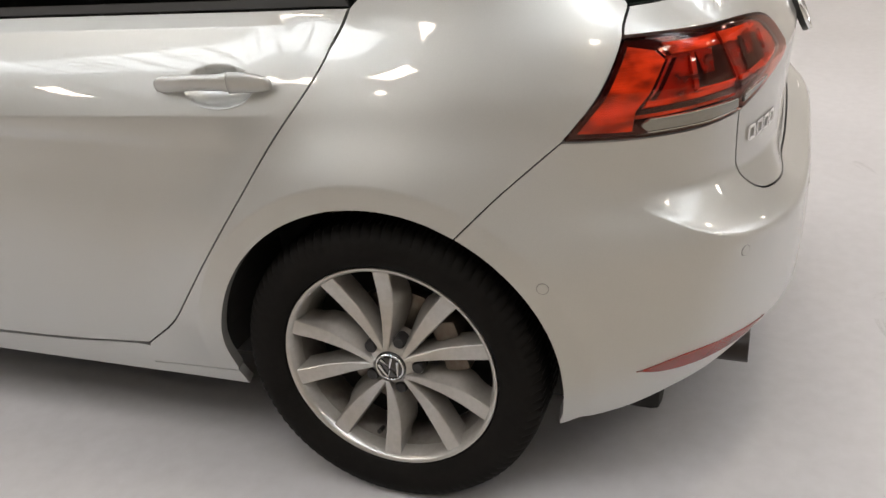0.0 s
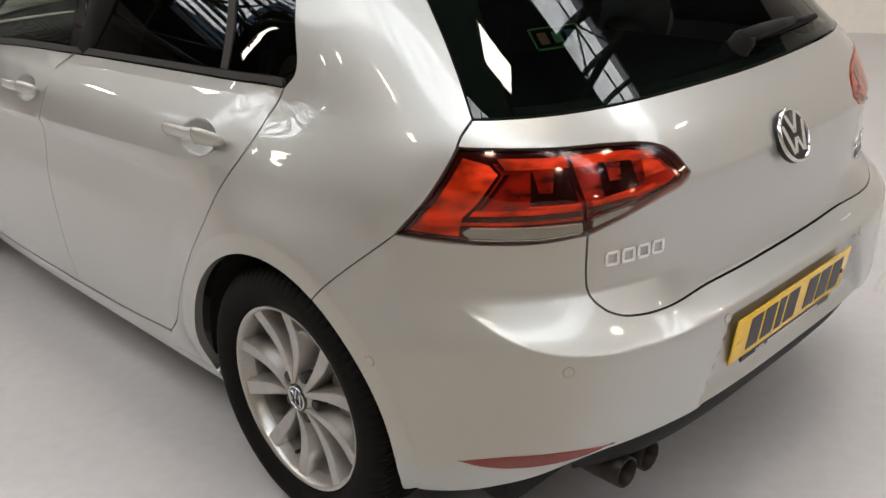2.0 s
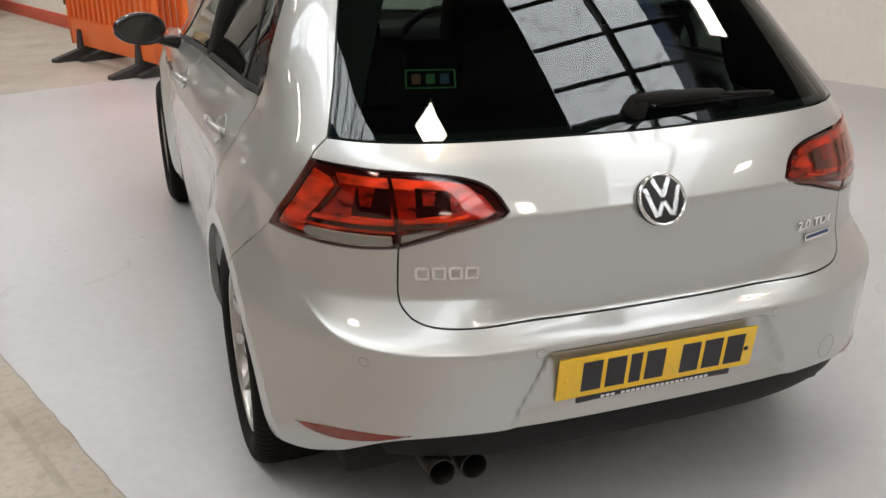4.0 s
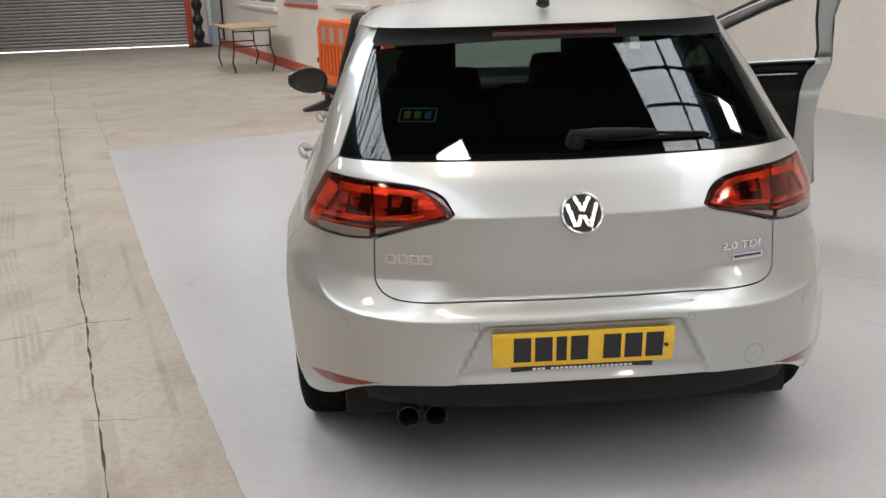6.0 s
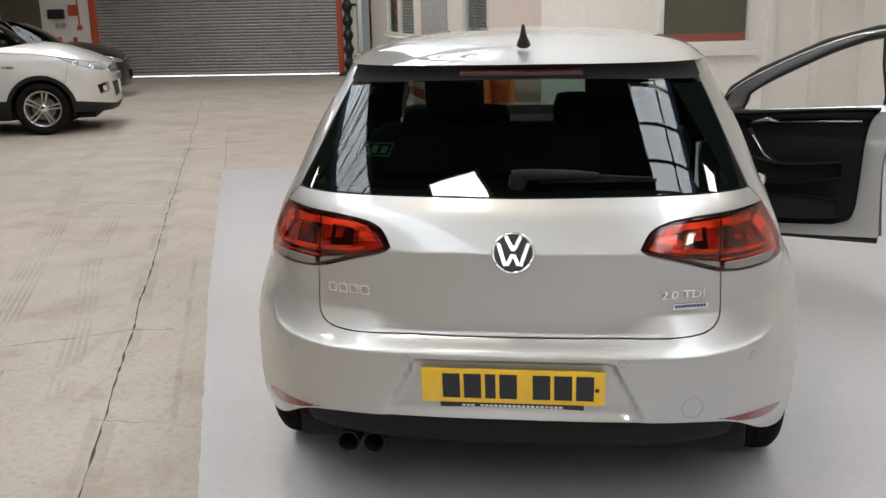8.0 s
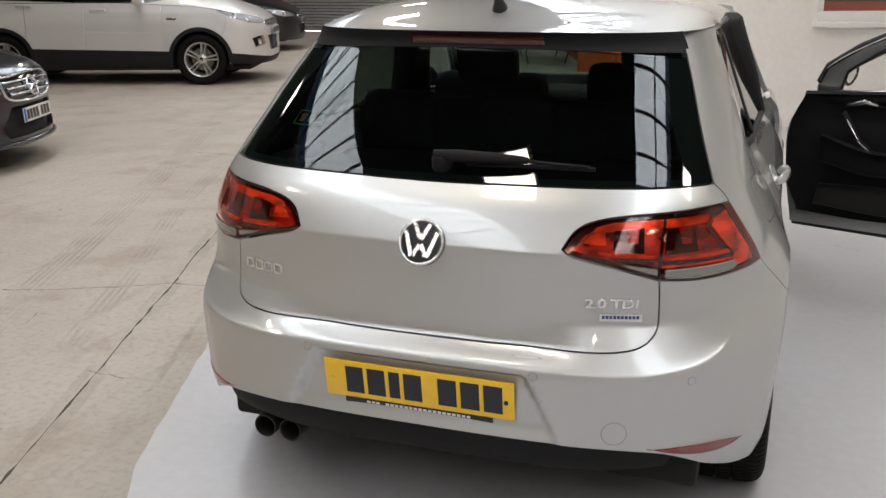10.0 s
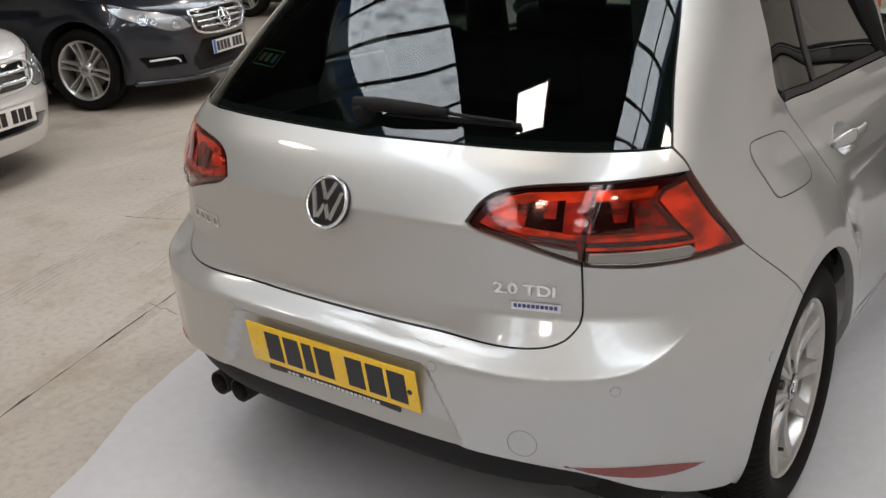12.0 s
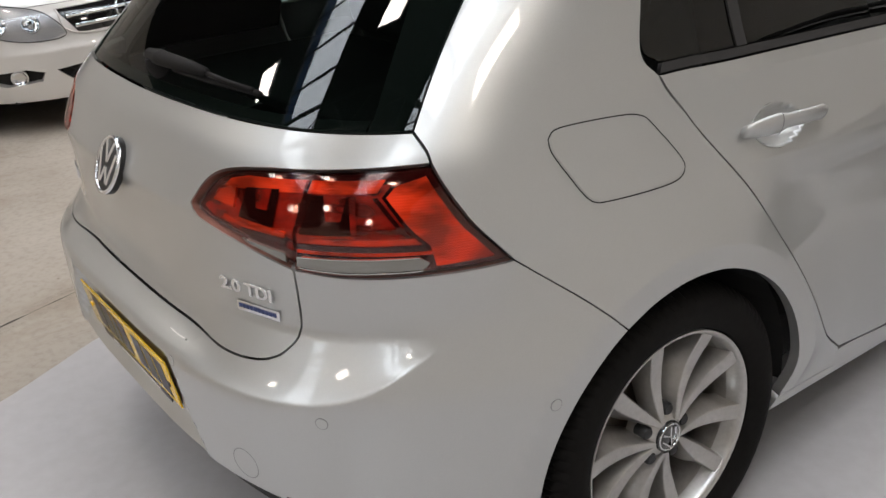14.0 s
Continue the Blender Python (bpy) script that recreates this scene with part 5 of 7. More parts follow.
wall_line("wall_right", (3.62, 8.62), tuple(hall(6.35, -14).xy), 0, WALL_H, .25, WALL)
wall_line("wall_office_front", (-.10, 7.40), (3.62, 8.62), 0, WALL_H, -.2, WALL, holes=[(1.305, 2.33, 1.10, 2.05)])
wall_line("wall_office_side", (-4.86, 21.1), (-.10, 7.40), 0, WALL_H, -.2, WALL, holes=[(4.08, 7.30, .99, 2.1), (10.93, 12.38, 1.13, 2.1)])
wall_line("wall_far", (-16.8, 19.45), (-4.8, 20.15), 0, WALL_H, -.3, WALL, holes=[(5.62, 11.57, 0, 4.2), (2.6, 3.3, 1.55, 2.6)])
wall_line("wall_left", tuple(hall(-8.6, -14).xy), tuple(hall(-8.6, 24).xy), 0, WALL_H, -.25, WALL)
wall_line("wall_back", tuple(hall(6.6, -14).xy), tuple(hall(-8.8, -14).xy), 0, WALL_H, -.25, WALL)
# rooms behind the openings: backing walls coloured dark to stand for unlit interiors
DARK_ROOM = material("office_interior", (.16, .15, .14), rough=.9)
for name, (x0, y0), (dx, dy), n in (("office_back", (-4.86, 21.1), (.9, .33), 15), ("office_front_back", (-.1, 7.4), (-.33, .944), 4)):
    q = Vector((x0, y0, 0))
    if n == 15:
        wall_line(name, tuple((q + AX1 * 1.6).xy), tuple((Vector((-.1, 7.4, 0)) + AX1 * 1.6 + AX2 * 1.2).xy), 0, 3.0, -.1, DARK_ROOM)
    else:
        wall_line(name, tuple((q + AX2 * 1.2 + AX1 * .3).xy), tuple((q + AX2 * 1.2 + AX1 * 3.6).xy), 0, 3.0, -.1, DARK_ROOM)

# pitched roof with a glazed strip on each slope
STRIPS = [(-3.65, -2.35), (1.45, 2.75)]
SKY_B = (-9.5, 19.0)


def roof_piece(bm, a0, a1, b0, b1, thick=.12):
    lo = [bm.verts.new((a, b, roof_z(a))) for a, b in ((a0, b0), (a1, b0), (a1, b1), (a0, b1))]
    hi = [bm.verts.new(v.co + Vector((0, 0, thick))) for v in lo]
    bm.faces.new(lo[::-1])
    bm.faces.new(hi)
    for i in range(4):
        bm.faces.new((lo[i], lo[(i + 1) % 4], hi[(i + 1) % 4], hi[i]))


bm = bmesh.new()
cuts = [-8.9, STRIPS[0][0], STRIPS[0][1], RIDGE_A, STRIPS[1][0], STRIPS[1][1], 6.7]
for a0, a1 in zip(cuts, cuts[1:]):
    if (a0, a1) in STRIPS:
        roof_piece(bm, a0, a1, -14.3, SKY_B[0])
        roof_piece(bm, a0, a1, SKY_B[1], 24)
    else:
        roof_piece(bm, a0, a1, -14.3, 24)
ceiling = part("ceiling", bm, ROOFING)
ceiling.matrix_world = HALL
tagged(ceiling, "dark boarded pitched workshop roof", "ceiling", kind="structure")

# dirty glazing over the strips, daylight above it
PANE = bpy.data.materials.new("dirty_rooflight")
PANE.use_nodes = True
nt = PANE.node_tree
nt.nodes.remove(nt.nodes["Principled BSDF"])
clear_, dirt_, mix_ = nt.nodes.new("ShaderNodeBsdfTransparent"), nt.nodes.new("ShaderNodeBsdfDiffuse"), nt.nodes.new("ShaderNodeMixShader")
n1, n2, mr = nt.nodes.new("ShaderNodeTexNoise"), nt.nodes.new("ShaderNodeTexNoise"), nt.nodes.new("ShaderNodeMapRange")
geo_, add_ = nt.nodes.new("ShaderNodeNewGeometry"), nt.nodes.new("ShaderNodeMath")
n1.inputs["Scale"].default_value, n1.inputs["Detail"].default_value = .9, 8
n2.inputs["Scale"].default_value, n2.inputs["Detail"].default_value = 9, 6
for n in (n1, n2):
    nt.links.new(geo_.outputs["Position"], n.inputs["Vector"])
nt.links.new(n1.outputs["Fac"], add_.inputs[0])
nt.links.new(n2.outputs["Fac"], add_.inputs[1])
nt.links.new(add_.outputs[0], mr.inputs[0])
for i, v in enumerate((1.0, 1.45, .02, .70)):
    mr.inputs[i + 1].default_value = v
nt.links.new(mr.outputs[0], mix_.inputs[0])
dirt_.inputs["Color"].default_value = (.25, .24, .22, 1)
clear_.inputs["Color"].default_value = (.80, .90, .97, 1)
nt.links.new(clear_.outputs[0], mix_.inputs[1])
nt.links.new(dirt_.outputs[0], mix_.inputs[2])
nt.links.new(mix_.outputs[0], nt.nodes["Material Output"].inputs["Surface"])
for a0, a1 in STRIPS:
    sky_light = thing("rooflight", "dirty glazed rooflight strip with dark bars", "rooflight", "rooflights", kind="structure")
    bm = bmesh.new()
    bm.faces.new([bm.verts.new((a, b, roof_z(a) + .05)) for a, b in ((a0, SKY_B[0]), (a1, SKY_B[0]), (a1, SKY_B[1]), (a0, SKY_B[1]))])
    pane = part("pane", bm, PANE, sky_light)
    pane.visible_shadow = False
    pane.matrix_world = HALL
    b = SKY_B[0] + .3
    while b < SKY_B[1]:
        ob = part("glazing_bar", box_bm(-.018, .018, -.025, .025, -.03, .03), STEEL, sky_light)
        ob.scale = ((a1 - a0) / .036, 1, 1)
        ob.matrix_world = HALL @ Matrix.Translation(((a0 + a1) / 2, b, roof_z((a0 + a1) / 2))) @ Matrix.Rotation(math.atan(.20 if a0 > RIDGE_A else -.20), 4, "Y") @ Matrix.Diagonal(((a1 - a0) / .036, 1, 1, 1))
        b += .55
    if a0 > 0:
        part("purlin", box_bm((a0 + a1) / 2 - .02, (a0 + a1) / 2 + .02, SKY_B[0], SKY_B[1], roof_z((a0 + a1) / 2) - .09, roof_z((a0 + a1) / 2) - .03), STEEL, sky_light).matrix_world = HALL
    la = bpy.data.lights.new("daylight", "AREA")
    la.shape, la.size, la.size_y, la.energy, la.color = "RECTANGLE", a1 - a0, SKY_B[1] - SKY_B[0], SKY_POWER * (1.02 if a0 < 0 else 1.10), SKY_COLOR
    lo = new("rooflight_daylight", la)
    lo.matrix_world = Matrix.Translation(hall((a0 + a1) / 2, (SKY_B[0] + SKY_B[1]) / 2, roof_z((a0 + a1) / 2) + .30)) @ HALL

# roof trusses
def truss(b):
    t = thing("roof_truss", "dark steel roof truss with braced web", "truss", "roof trusses", kind="structure")
    bars = [((-8.5, 3.95), (6.3, 3.95), .05), ((-8.5, 4.0), (RIDGE_A, RIDGE - .12), .045), ((6.3, 4.05), (RIDGE_A, RIDGE - .12), .045)]
    nodes = [-6.2, -4.0, -1.9, RIDGE_A, .9, 2.1, 4.2]
    for n in nodes:
        bars.append(((n, 3.95), (n, roof_z(n) - .12), .022))
    for n0, n1_ in zip(nodes, nodes[1:]):
        bars.append(((n0, 3.95), (n1_, roof_z(n1_) - .12), .020) if n0 >= RIDGE_A else ((n1_, 3.95), (n0, roof_z(n0) - .12), .020))
    for (a0, z0), (a1, z1), r in bars:
        part("member", tube_bm([(a0, 0, z0), (a1, 0, z1)], r, 6), STEEL, t)
    t.matrix_world = HALL @ Matrix.Translation((0, b, 0))
    return t


tr = truss(-1.5)
for b in (-10.5, -6.0, 3.0, 7.5, 12.0, 16.5):
    copy_thing(tr, HALL @ Matrix.Translation((0, b, 0)))

# square panel lamps hung in three rows
LAMP_GLOW = glow("lamp_diffuser", (1.0, .91, .77), LAMP_POWER)
LAMP_CASE = material("lamp_case", (.6, .6, .58), rough=.4)


def panel_lamp():
    t = thing("ceiling_lamp", "square white panel lamp hung under the roof", "lamp", "ceiling lamps")
    bm = box_bm(-.27, .27, -.27, .27, 0, .06, .008)
    part("lamp_housing", bm, LAMP_CASE, t, angle=40)
    bm = bmesh.new()
    bm.faces.new([bm.verts.new(v) for v in ((-.245, -.245, -.004), (-.245, .245, -.004), (.245, .245, -.004), (.245, -.245, -.004))])
    part("diffuser", bm, LAMP_GLOW, t)
    for x in (-.2, .2):
        part("hanger", tube_bm([(x, 0, .06), (x, 0, .80)], .006, 6), STEEL, t)
    return t


spots = [(a, b) for a in (-4.3, -.75, 3.3) for b in (-10.1, -5.2, -.3, 4.6, 9.6, 14.5)]
lamp = panel_lamp()
lamp.matrix_world = HALL @ Matrix.Translation((*spots[0], 4.35))
for a, b in spots[1:]:
    if b > 6 and a > 2:
        continue
    copy_thing(lamp, HALL @ Matrix.Translation((a, b, 4.35)))

# ---- fittings of the hall ----
FAR0, FARD = Vector((-16.8, 19.45, 0)), (Vector((-4.8, 20.15, 0)) - Vector((-16.8, 19.45, 0))).normalized()
FARN = Vector((FARD.y, -FARD.x, 0))  # into the hall
FAR = Matrix((FARD, -FARN, Vector((0, 0, 1)))).transposed().to_4x4()
FAR.translation = FAR0
SIDE0 = Vector((-4.86, 21.1, 0))
SIDED = (Vector((-.10, 7.40, 0)) - SIDE0).normalized()
SIDEM = Matrix((SIDED, Vector((-SIDED.y, SIDED.x, 0)), Vector((0, 0, 1)))).transposed().to_4x4()  # y points into the office
SIDEM.translation = SIDE0
FRONT0 = Vector((-.10, 7.40, 0))
FRONTD = (Vector((3.62, 8.62, 0)) - FRONT0).normalized()
FRONTM = Matrix((FRONTD, Vector((-FRONTD.y, FRONTD.x, 0)), Vector((0, 0, 1)))).transposed().to_4x4()  # y points into the office
FRONTM.translation = FRONT0
RIGHT0 = Vector((3.62, 8.62, 0))
RIGHTD = (Vector((*hall(6.35, -14).xy, 0)) - RIGHT0).normalized()
RIGHTM = Matrix((RIGHTD, Vector((-RIGHTD.y, RIGHTD.x, 0)), Vector((0, 0, 1)))).transposed().to_4x4()
RIGHTM.translation = RIGHT0
GLASS_CLEAR = tinted_glass("window_glass", (.8, .85, .84))
FRAME_WHITE = material("white_frame", (.78, .77, .74), rough=.45, grain=.03, scale=30)
BLIND = material("blind_grey", (.34, .34, .33), rough=.7, grain=.06, scale=40)
TIMBER = material("plywood_top", (.50, .36, .20), rough=.5, grain=.16, scale=18, stain=.4, stain_scale=4)
IRON = material("black_iron", (.012, .012, .013), rough=.38, grain=.2, scale=60, bump=.2)
ORANGE = material("orange_plastic", (.80, .155, .025), rough=.42, grain=.06, scale=20, stain=.3, stain_scale=4, stain_color=(.50, .09, .02))
REFLECTIVE = material("reflective_grey", (.42, .43, .43), rough=.35)
FOOT = material("black_rubber_foot", (.035, .033, .032), rough=.8, grain=.2, scale=30)


def skirt(name, m, s0, s1, h=.16, t=.025):
    ob = part(name, box_bm(s0, s1, -t, -.002, 0, h, .004), RED_PAINT, angle=40)
    ob.matrix_world = m
    return tagged(ob, "red painted skirting along the wall", "skirting", kind="structure")


skirt("baseboard", SIDEM, .9, 14.45)
# roller shutter
shutter = thing("roller_shutter", "closed galvanised steel roller shutter", "shutter", kind="structure")
slat_bm = bmesh.new()
prof = [(.004, 0), (-.020, .008), (-.028, .030), (-.020, .052), (.004, .060), (.010, .066), (.004, .075)]
rows = [[slat_bm.verts.new((s, y, z)) for s in (5.60, 11.58)] for y, z in prof]
for a, b in zip(rows, rows[1:]):
    slat_bm.faces.new((a[0], a[1], b[1], b[0]))
first = part("slat", slat_bm, GALV, shutter, smooth=True)
for i in range(1, 56):
    o = new("slat", first.data)
    o.parent = shutter
    o.location.z = i * .075
# dark strips added at the slat joints; their colour paints in the groove shade
GROOVE = material("shutter_groove", (.05, .05, .05), rough=.8)
joint = part("slat_joint", box_bm(5.60, 11.58, .001, .006, .060, .073), GROOVE, shutter)
for i in range(1, 56):
    o = new("slat_joint", joint.data)
    o.parent = shutter
    o.location.z = i * .075
for o in shutter.children:
    o.location.z += .045
    o.location.y += .12
part("bottom_bar", box_bm(5.60, 11.58, .10, .14, .022, .06, .004), GALV, shutter, angle=40)
for s in (5.50, 11.56):
    part("guide", box_bm(s, s + .13, -.035, .15, 0, 4.25, .006), RED_PAINT, shutter, "red guide rail", angle=40)
part("shutter_box", box_bm(5.4, 11.8, -.25, .15, 4.2, 4.7, .01), GALV, shutter, angle=40)
part("daylight_gap", box_bm(5.62, 11.56, .20, .22, .0, .05), glow("daylight_outside", (1.0, .98, .94), 3.0), shutter)
shutter.matrix_world = FAR

# fittings on the wall beside the shutter
def wall_box(name, label, cat, m, s0, s1, z0, z1, d, mat):
    t = part(name, box_bm(s0, s1, -d, -.001, z0, z1, .008), mat, angle=40)
    t.matrix_world = m
    return tagged(t, label, cat)


wall_box("battery_charger", "small black box hung on the wall", "box", FAR, 4.50, 4.88, 1.44, 1.66, .12, BLACK)
wall_box("warning_sign", "red notice panel on white wall", "sign", FAR, 4.97, 5.23, 1.50, 1.76, .01, RED_PAINT)
for s in (4.64, 4.78):
    wall_box("wall_socket", "small grey wall socket", "socket", FAR, s, s + .11, 1.22, 1.34, .05, REFLECTIVE)
wall_box("switch_box", "small red switch box", "switch", FAR, 5.18, 5.30, 1.17, 1.27, .06, RED_PAINT)
for s in (4.66, 5.05):
    wall_box("call_point", "small red box on white backing", "switch", FAR, s, s + .09, .86, 1.0, .05, RED_PAINT)
pipe = part("red_conduit", tube_bm([(5.24, -.03, 1.27), (5.22, -.03, 2.0), (5.20, -.03, 3.2)], .018, 8), RED_PAINT, smooth=True)
pipe.matrix_world = FAR
tagged(pipe, "thin red conduit running up the wall", "conduit")
panel_brown = part("brown_board", box_bm(3.28, 4.28, -.05, -.002, .0, 2.6, .006), material("brown_board", (.13, .105, .085), rough=.6, grain=.1, scale=9), angle=40)
panel_brown.matrix_world = FAR
tagged(panel_brown, "tall brown door panel", "door", kind="structure")


# office windows: frame, mullion, pane, blind slats
def blind_window(name, m, s0, s1, z0, z1, mull):
    w = thing(name, "white framed office window with grey slatted blind", "window", kind="structure")
    f = .07
    for a0, a1, b0, b1 in ((s0, s1, z0, z0 + f), (s0, s1, z1 - f, z1), (s0, s0 + f, z0 + f, z1 - f), (s1 - f, s1, z0 + f, z1 - f), *[(u - f / 2, u + f / 2, z0 + f, z1 - f) for u in mull]):
        part("window_frame", box_bm(a0, a1, -.01, .08, b0, b1, .006), FRAME_WHITE, w, angle=40)
    part("window_sill", box_bm(s0 - .06, s1 + .06, -.07, .02, z0 - .06, z0, .008), FRAME_WHITE, w, angle=40)
    g = part("pane", box_bm(s0 + f, s1 - f, .034, .040, z0 + f, z1 - f), GLASS_CLEAR, w)
    g.visible_shadow = False
    n = int((z1 - z0 - 2 * f) / .042)
    bm = box_bm(s0 + f, s1 - f, -.018, .018, -.0015, .0015)
    bm.transform(Matrix.Rotation(0, 4, "X"))
    first_ = None
    for i in range(n):
        if first_ is None:
            first_ = part("blind_slat", bm, BLIND, w)
            o = first_
        else:
            o = new("blind_slat", first_.data)
            o.parent = w
        o.matrix_basis = Matrix.Translation((0, .085, z0 + f + .02 + i * .042)) @ Matrix.Rotation(radians(50), 4, "X")
    w.matrix_world = m
    return w


blind_window("window_1", SIDEM, 4.08, 7.30, .99, 2.1, (5.55,))
blind_window("window_2", SIDEM, 10.93, 12.38, 1.13, 2.1, ())
board = thing("notice_board", "grey notice board with red lower rail on the wall", "notice board")
part("board", box_bm(8.03, 10.0, -.03, -.002, 1.08, 2.0, .006), material("notice_paper", (.42, .44, .45), rough=.7, grain=.15, scale=14, stain=.5, stain_scale=9, stain_color=(.62, .63, .62)), board, angle=40)
part("board_rail", box_bm(8.0, 10.03, -.045, -.002, 1.04, 1.08, .005), RED_PAINT, board, angle=40)
board.matrix_world = SIDEM
cable = part("wall_cable", tube_bm([(1.75, -.03, .16), (1.75, -.03, 3.4)], .022, 8), IRON, smooth=True)
cable.matrix_world = SIDEM
tagged(cable, "black pipe running up the white wall", "pipe")

# window with a printed poster in the office front
poster_win = thing("window_3", "white framed window with a brown and red poster behind", "window", kind="structure")
for a0, a1, b0, b1 in ((1.28, 2.36, 1.02, 1.12), (1.28, 2.36, 2.02, 2.12), (1.28, 1.33, 1.12, 2.02), (2.31, 2.36, 1.12, 2.02)):
    part("window_frame", box_bm(a0, a1, -.02, .08, b0, b1, .006), FRAME_WHITE, poster_win, angle=40)
part("window_sill", box_bm(1.24, 2.40, -.07, .0, .97, 1.02, .008), FRAME_WHITE, poster_win, angle=40)
part("poster", box_bm(1.33, 2.31, .075, .080, 1.21, 2.02), material("poster_brown", (.13, .095, .05), rough=.6, grain=.4, scale=12, stain=.7, stain_scale=5, stain_color=(.07, .10, .03)), poster_win)
part("poster_band", box_bm(1.33, 2.31, .072, .080, 1.12, 1.205), RED_PAINT, poster_win)
pg = part("pane", box_bm(1.33, 2.31, .050, .056, 1.12, 2.02), GLASS_CLEAR, poster_win)
pg.visible_shadow = False
poster_win.matrix_world = FRONTM
door_post = part("door_post", box_bm(2.50, 2.60, -.05, -.002, 0, 2.3, .006), FRAME_WHITE, angle=40)
door_post.matrix_world = FRONTM
tagged(door_post, "white door post", "trim", kind="structure")
for s0, s1, d in ((3.05, 3.13, .04), ):
    q = part("wall_batten", box_bm(s0, s1, -d, -.002, 0, 4, .004), WALL, angle=40)
    q.matrix_world = FRONTM
    tagged(q, "white batten on the wall", "trim", kind="structure")
for s0, s1, d in ((.95, 1.30, .12), (1.62, 1.70, .05)):
    q = part("pilaster", box_bm(s0, s1, -d, -.002, 0, 4.2, .01), WALL, angle=40)
    q.matrix_world = RIGHTM
    tagged(q, "white painted wall pier", "trim", kind="structure")
rail = part("red_wall_rail", box_bm(1.5, 14, -.06, -.002, 1.08, 1.17, .006), RED_PAINT, angle=40)
rail.matrix_world = RIGHTM
tagged(rail, "red rail along the white wall", "rail", kind="structure")

# painted blocks of the right wall, in courses
block_mesh = None
block_wall = bpy.data.objects["wall_right"]
random.seed(4)
for row in range(10):
    for k in range(24):
        s = 1.78 + k * .45 + (.225 if row % 2 else 0)
        if block_mesh is None:
            o = part("block", box_bm(0, .442, -.0035, .0005, 0, .217, .0025), WALL, block_wall)
            block_mesh = o.data
        else:
            o = new("block", block_mesh)
            o.parent = block_wall
        o.matrix_world = RIGHTM @ Matrix.Translation((s, random.uniform(-.001, .001), .004 + row * .225))
        if row in (4, 5):
            o.location.z += 0
for o in block_wall.children:
    o.scale = (1, 1, 1)


# trestle table
def trestle_table(m):
    t = thing("trestle_table", "folding table with plywood top and black iron legs", "table")
    part("tabletop", box_bm(0, 1.83, 0, .76, .705, .735, .006), TIMBER, t, angle=40)
    for x in (.22, 1.61):
        for y in (.08, .68):
            part("leg", tube_bm([(x, y, .70), (x, y, .40), (x + .05, y + (.05 if y < .3 else -.05) * -1, .18), (x, y, .0)], .013, 8), IRON, t, smooth=True)
        part("stretcher", tube_bm([(x, .08, .42), (x, .68, .42)], .011, 8), IRON, t, smooth=True)
        part("stretcher", tube_bm([(x, .08, .66), (x, .68, .66)], .011, 8), IRON, t, smooth=True)
        part("brace", tube_bm([(x, .38, .62), (x + (.28 if x < 1 else -.28), .38, .70)], .009, 8), IRON, t, smooth=True)
    t.matrix_world = m
    return t


table_m = Matrix.Translation((-3.70, 14.75, 0)) @ Matrix.Rotation(math.atan2(SIDED.y, SIDED.x), 4, "Z")
trestle_table(table_m)
st = part("strip_of_wood", box_bm(.05, .5, .1, .16, .737, .752, .003), IRON, angle=40)
st.matrix_world = table_m
tagged(st, "dark strip lying on the table", "strip")


# turned black column
col = thing("turned_column", "tall black turned iron column on a round base", "column")
part("column_base", cap_ends(lathe_bm([(.28, 0), (.28, .03), (.24, .05), (.10, .09), (.07, .14)], 32, "z")), IRON, col, angle=40)
prof = [(.07, .13)]
z = .14
for i in range(7):
    prof += [(.075, z), (.115, z + .08), (.125, z + .14), (.10, z + .21), (.065, z + .25), (.085, z + .28), (.06, z + .31)]
    z += .33
part("column_shaft", cap_ends(lathe_bm(prof, 28, "z")), IRON, col, smooth=True)
part("column_arm", tube_bm([(0, 0, 1.62), (.22, 0, 1.62)], .03, 8), IRON, col, smooth=True)
col.location = (-4.93, 19.80, 0)


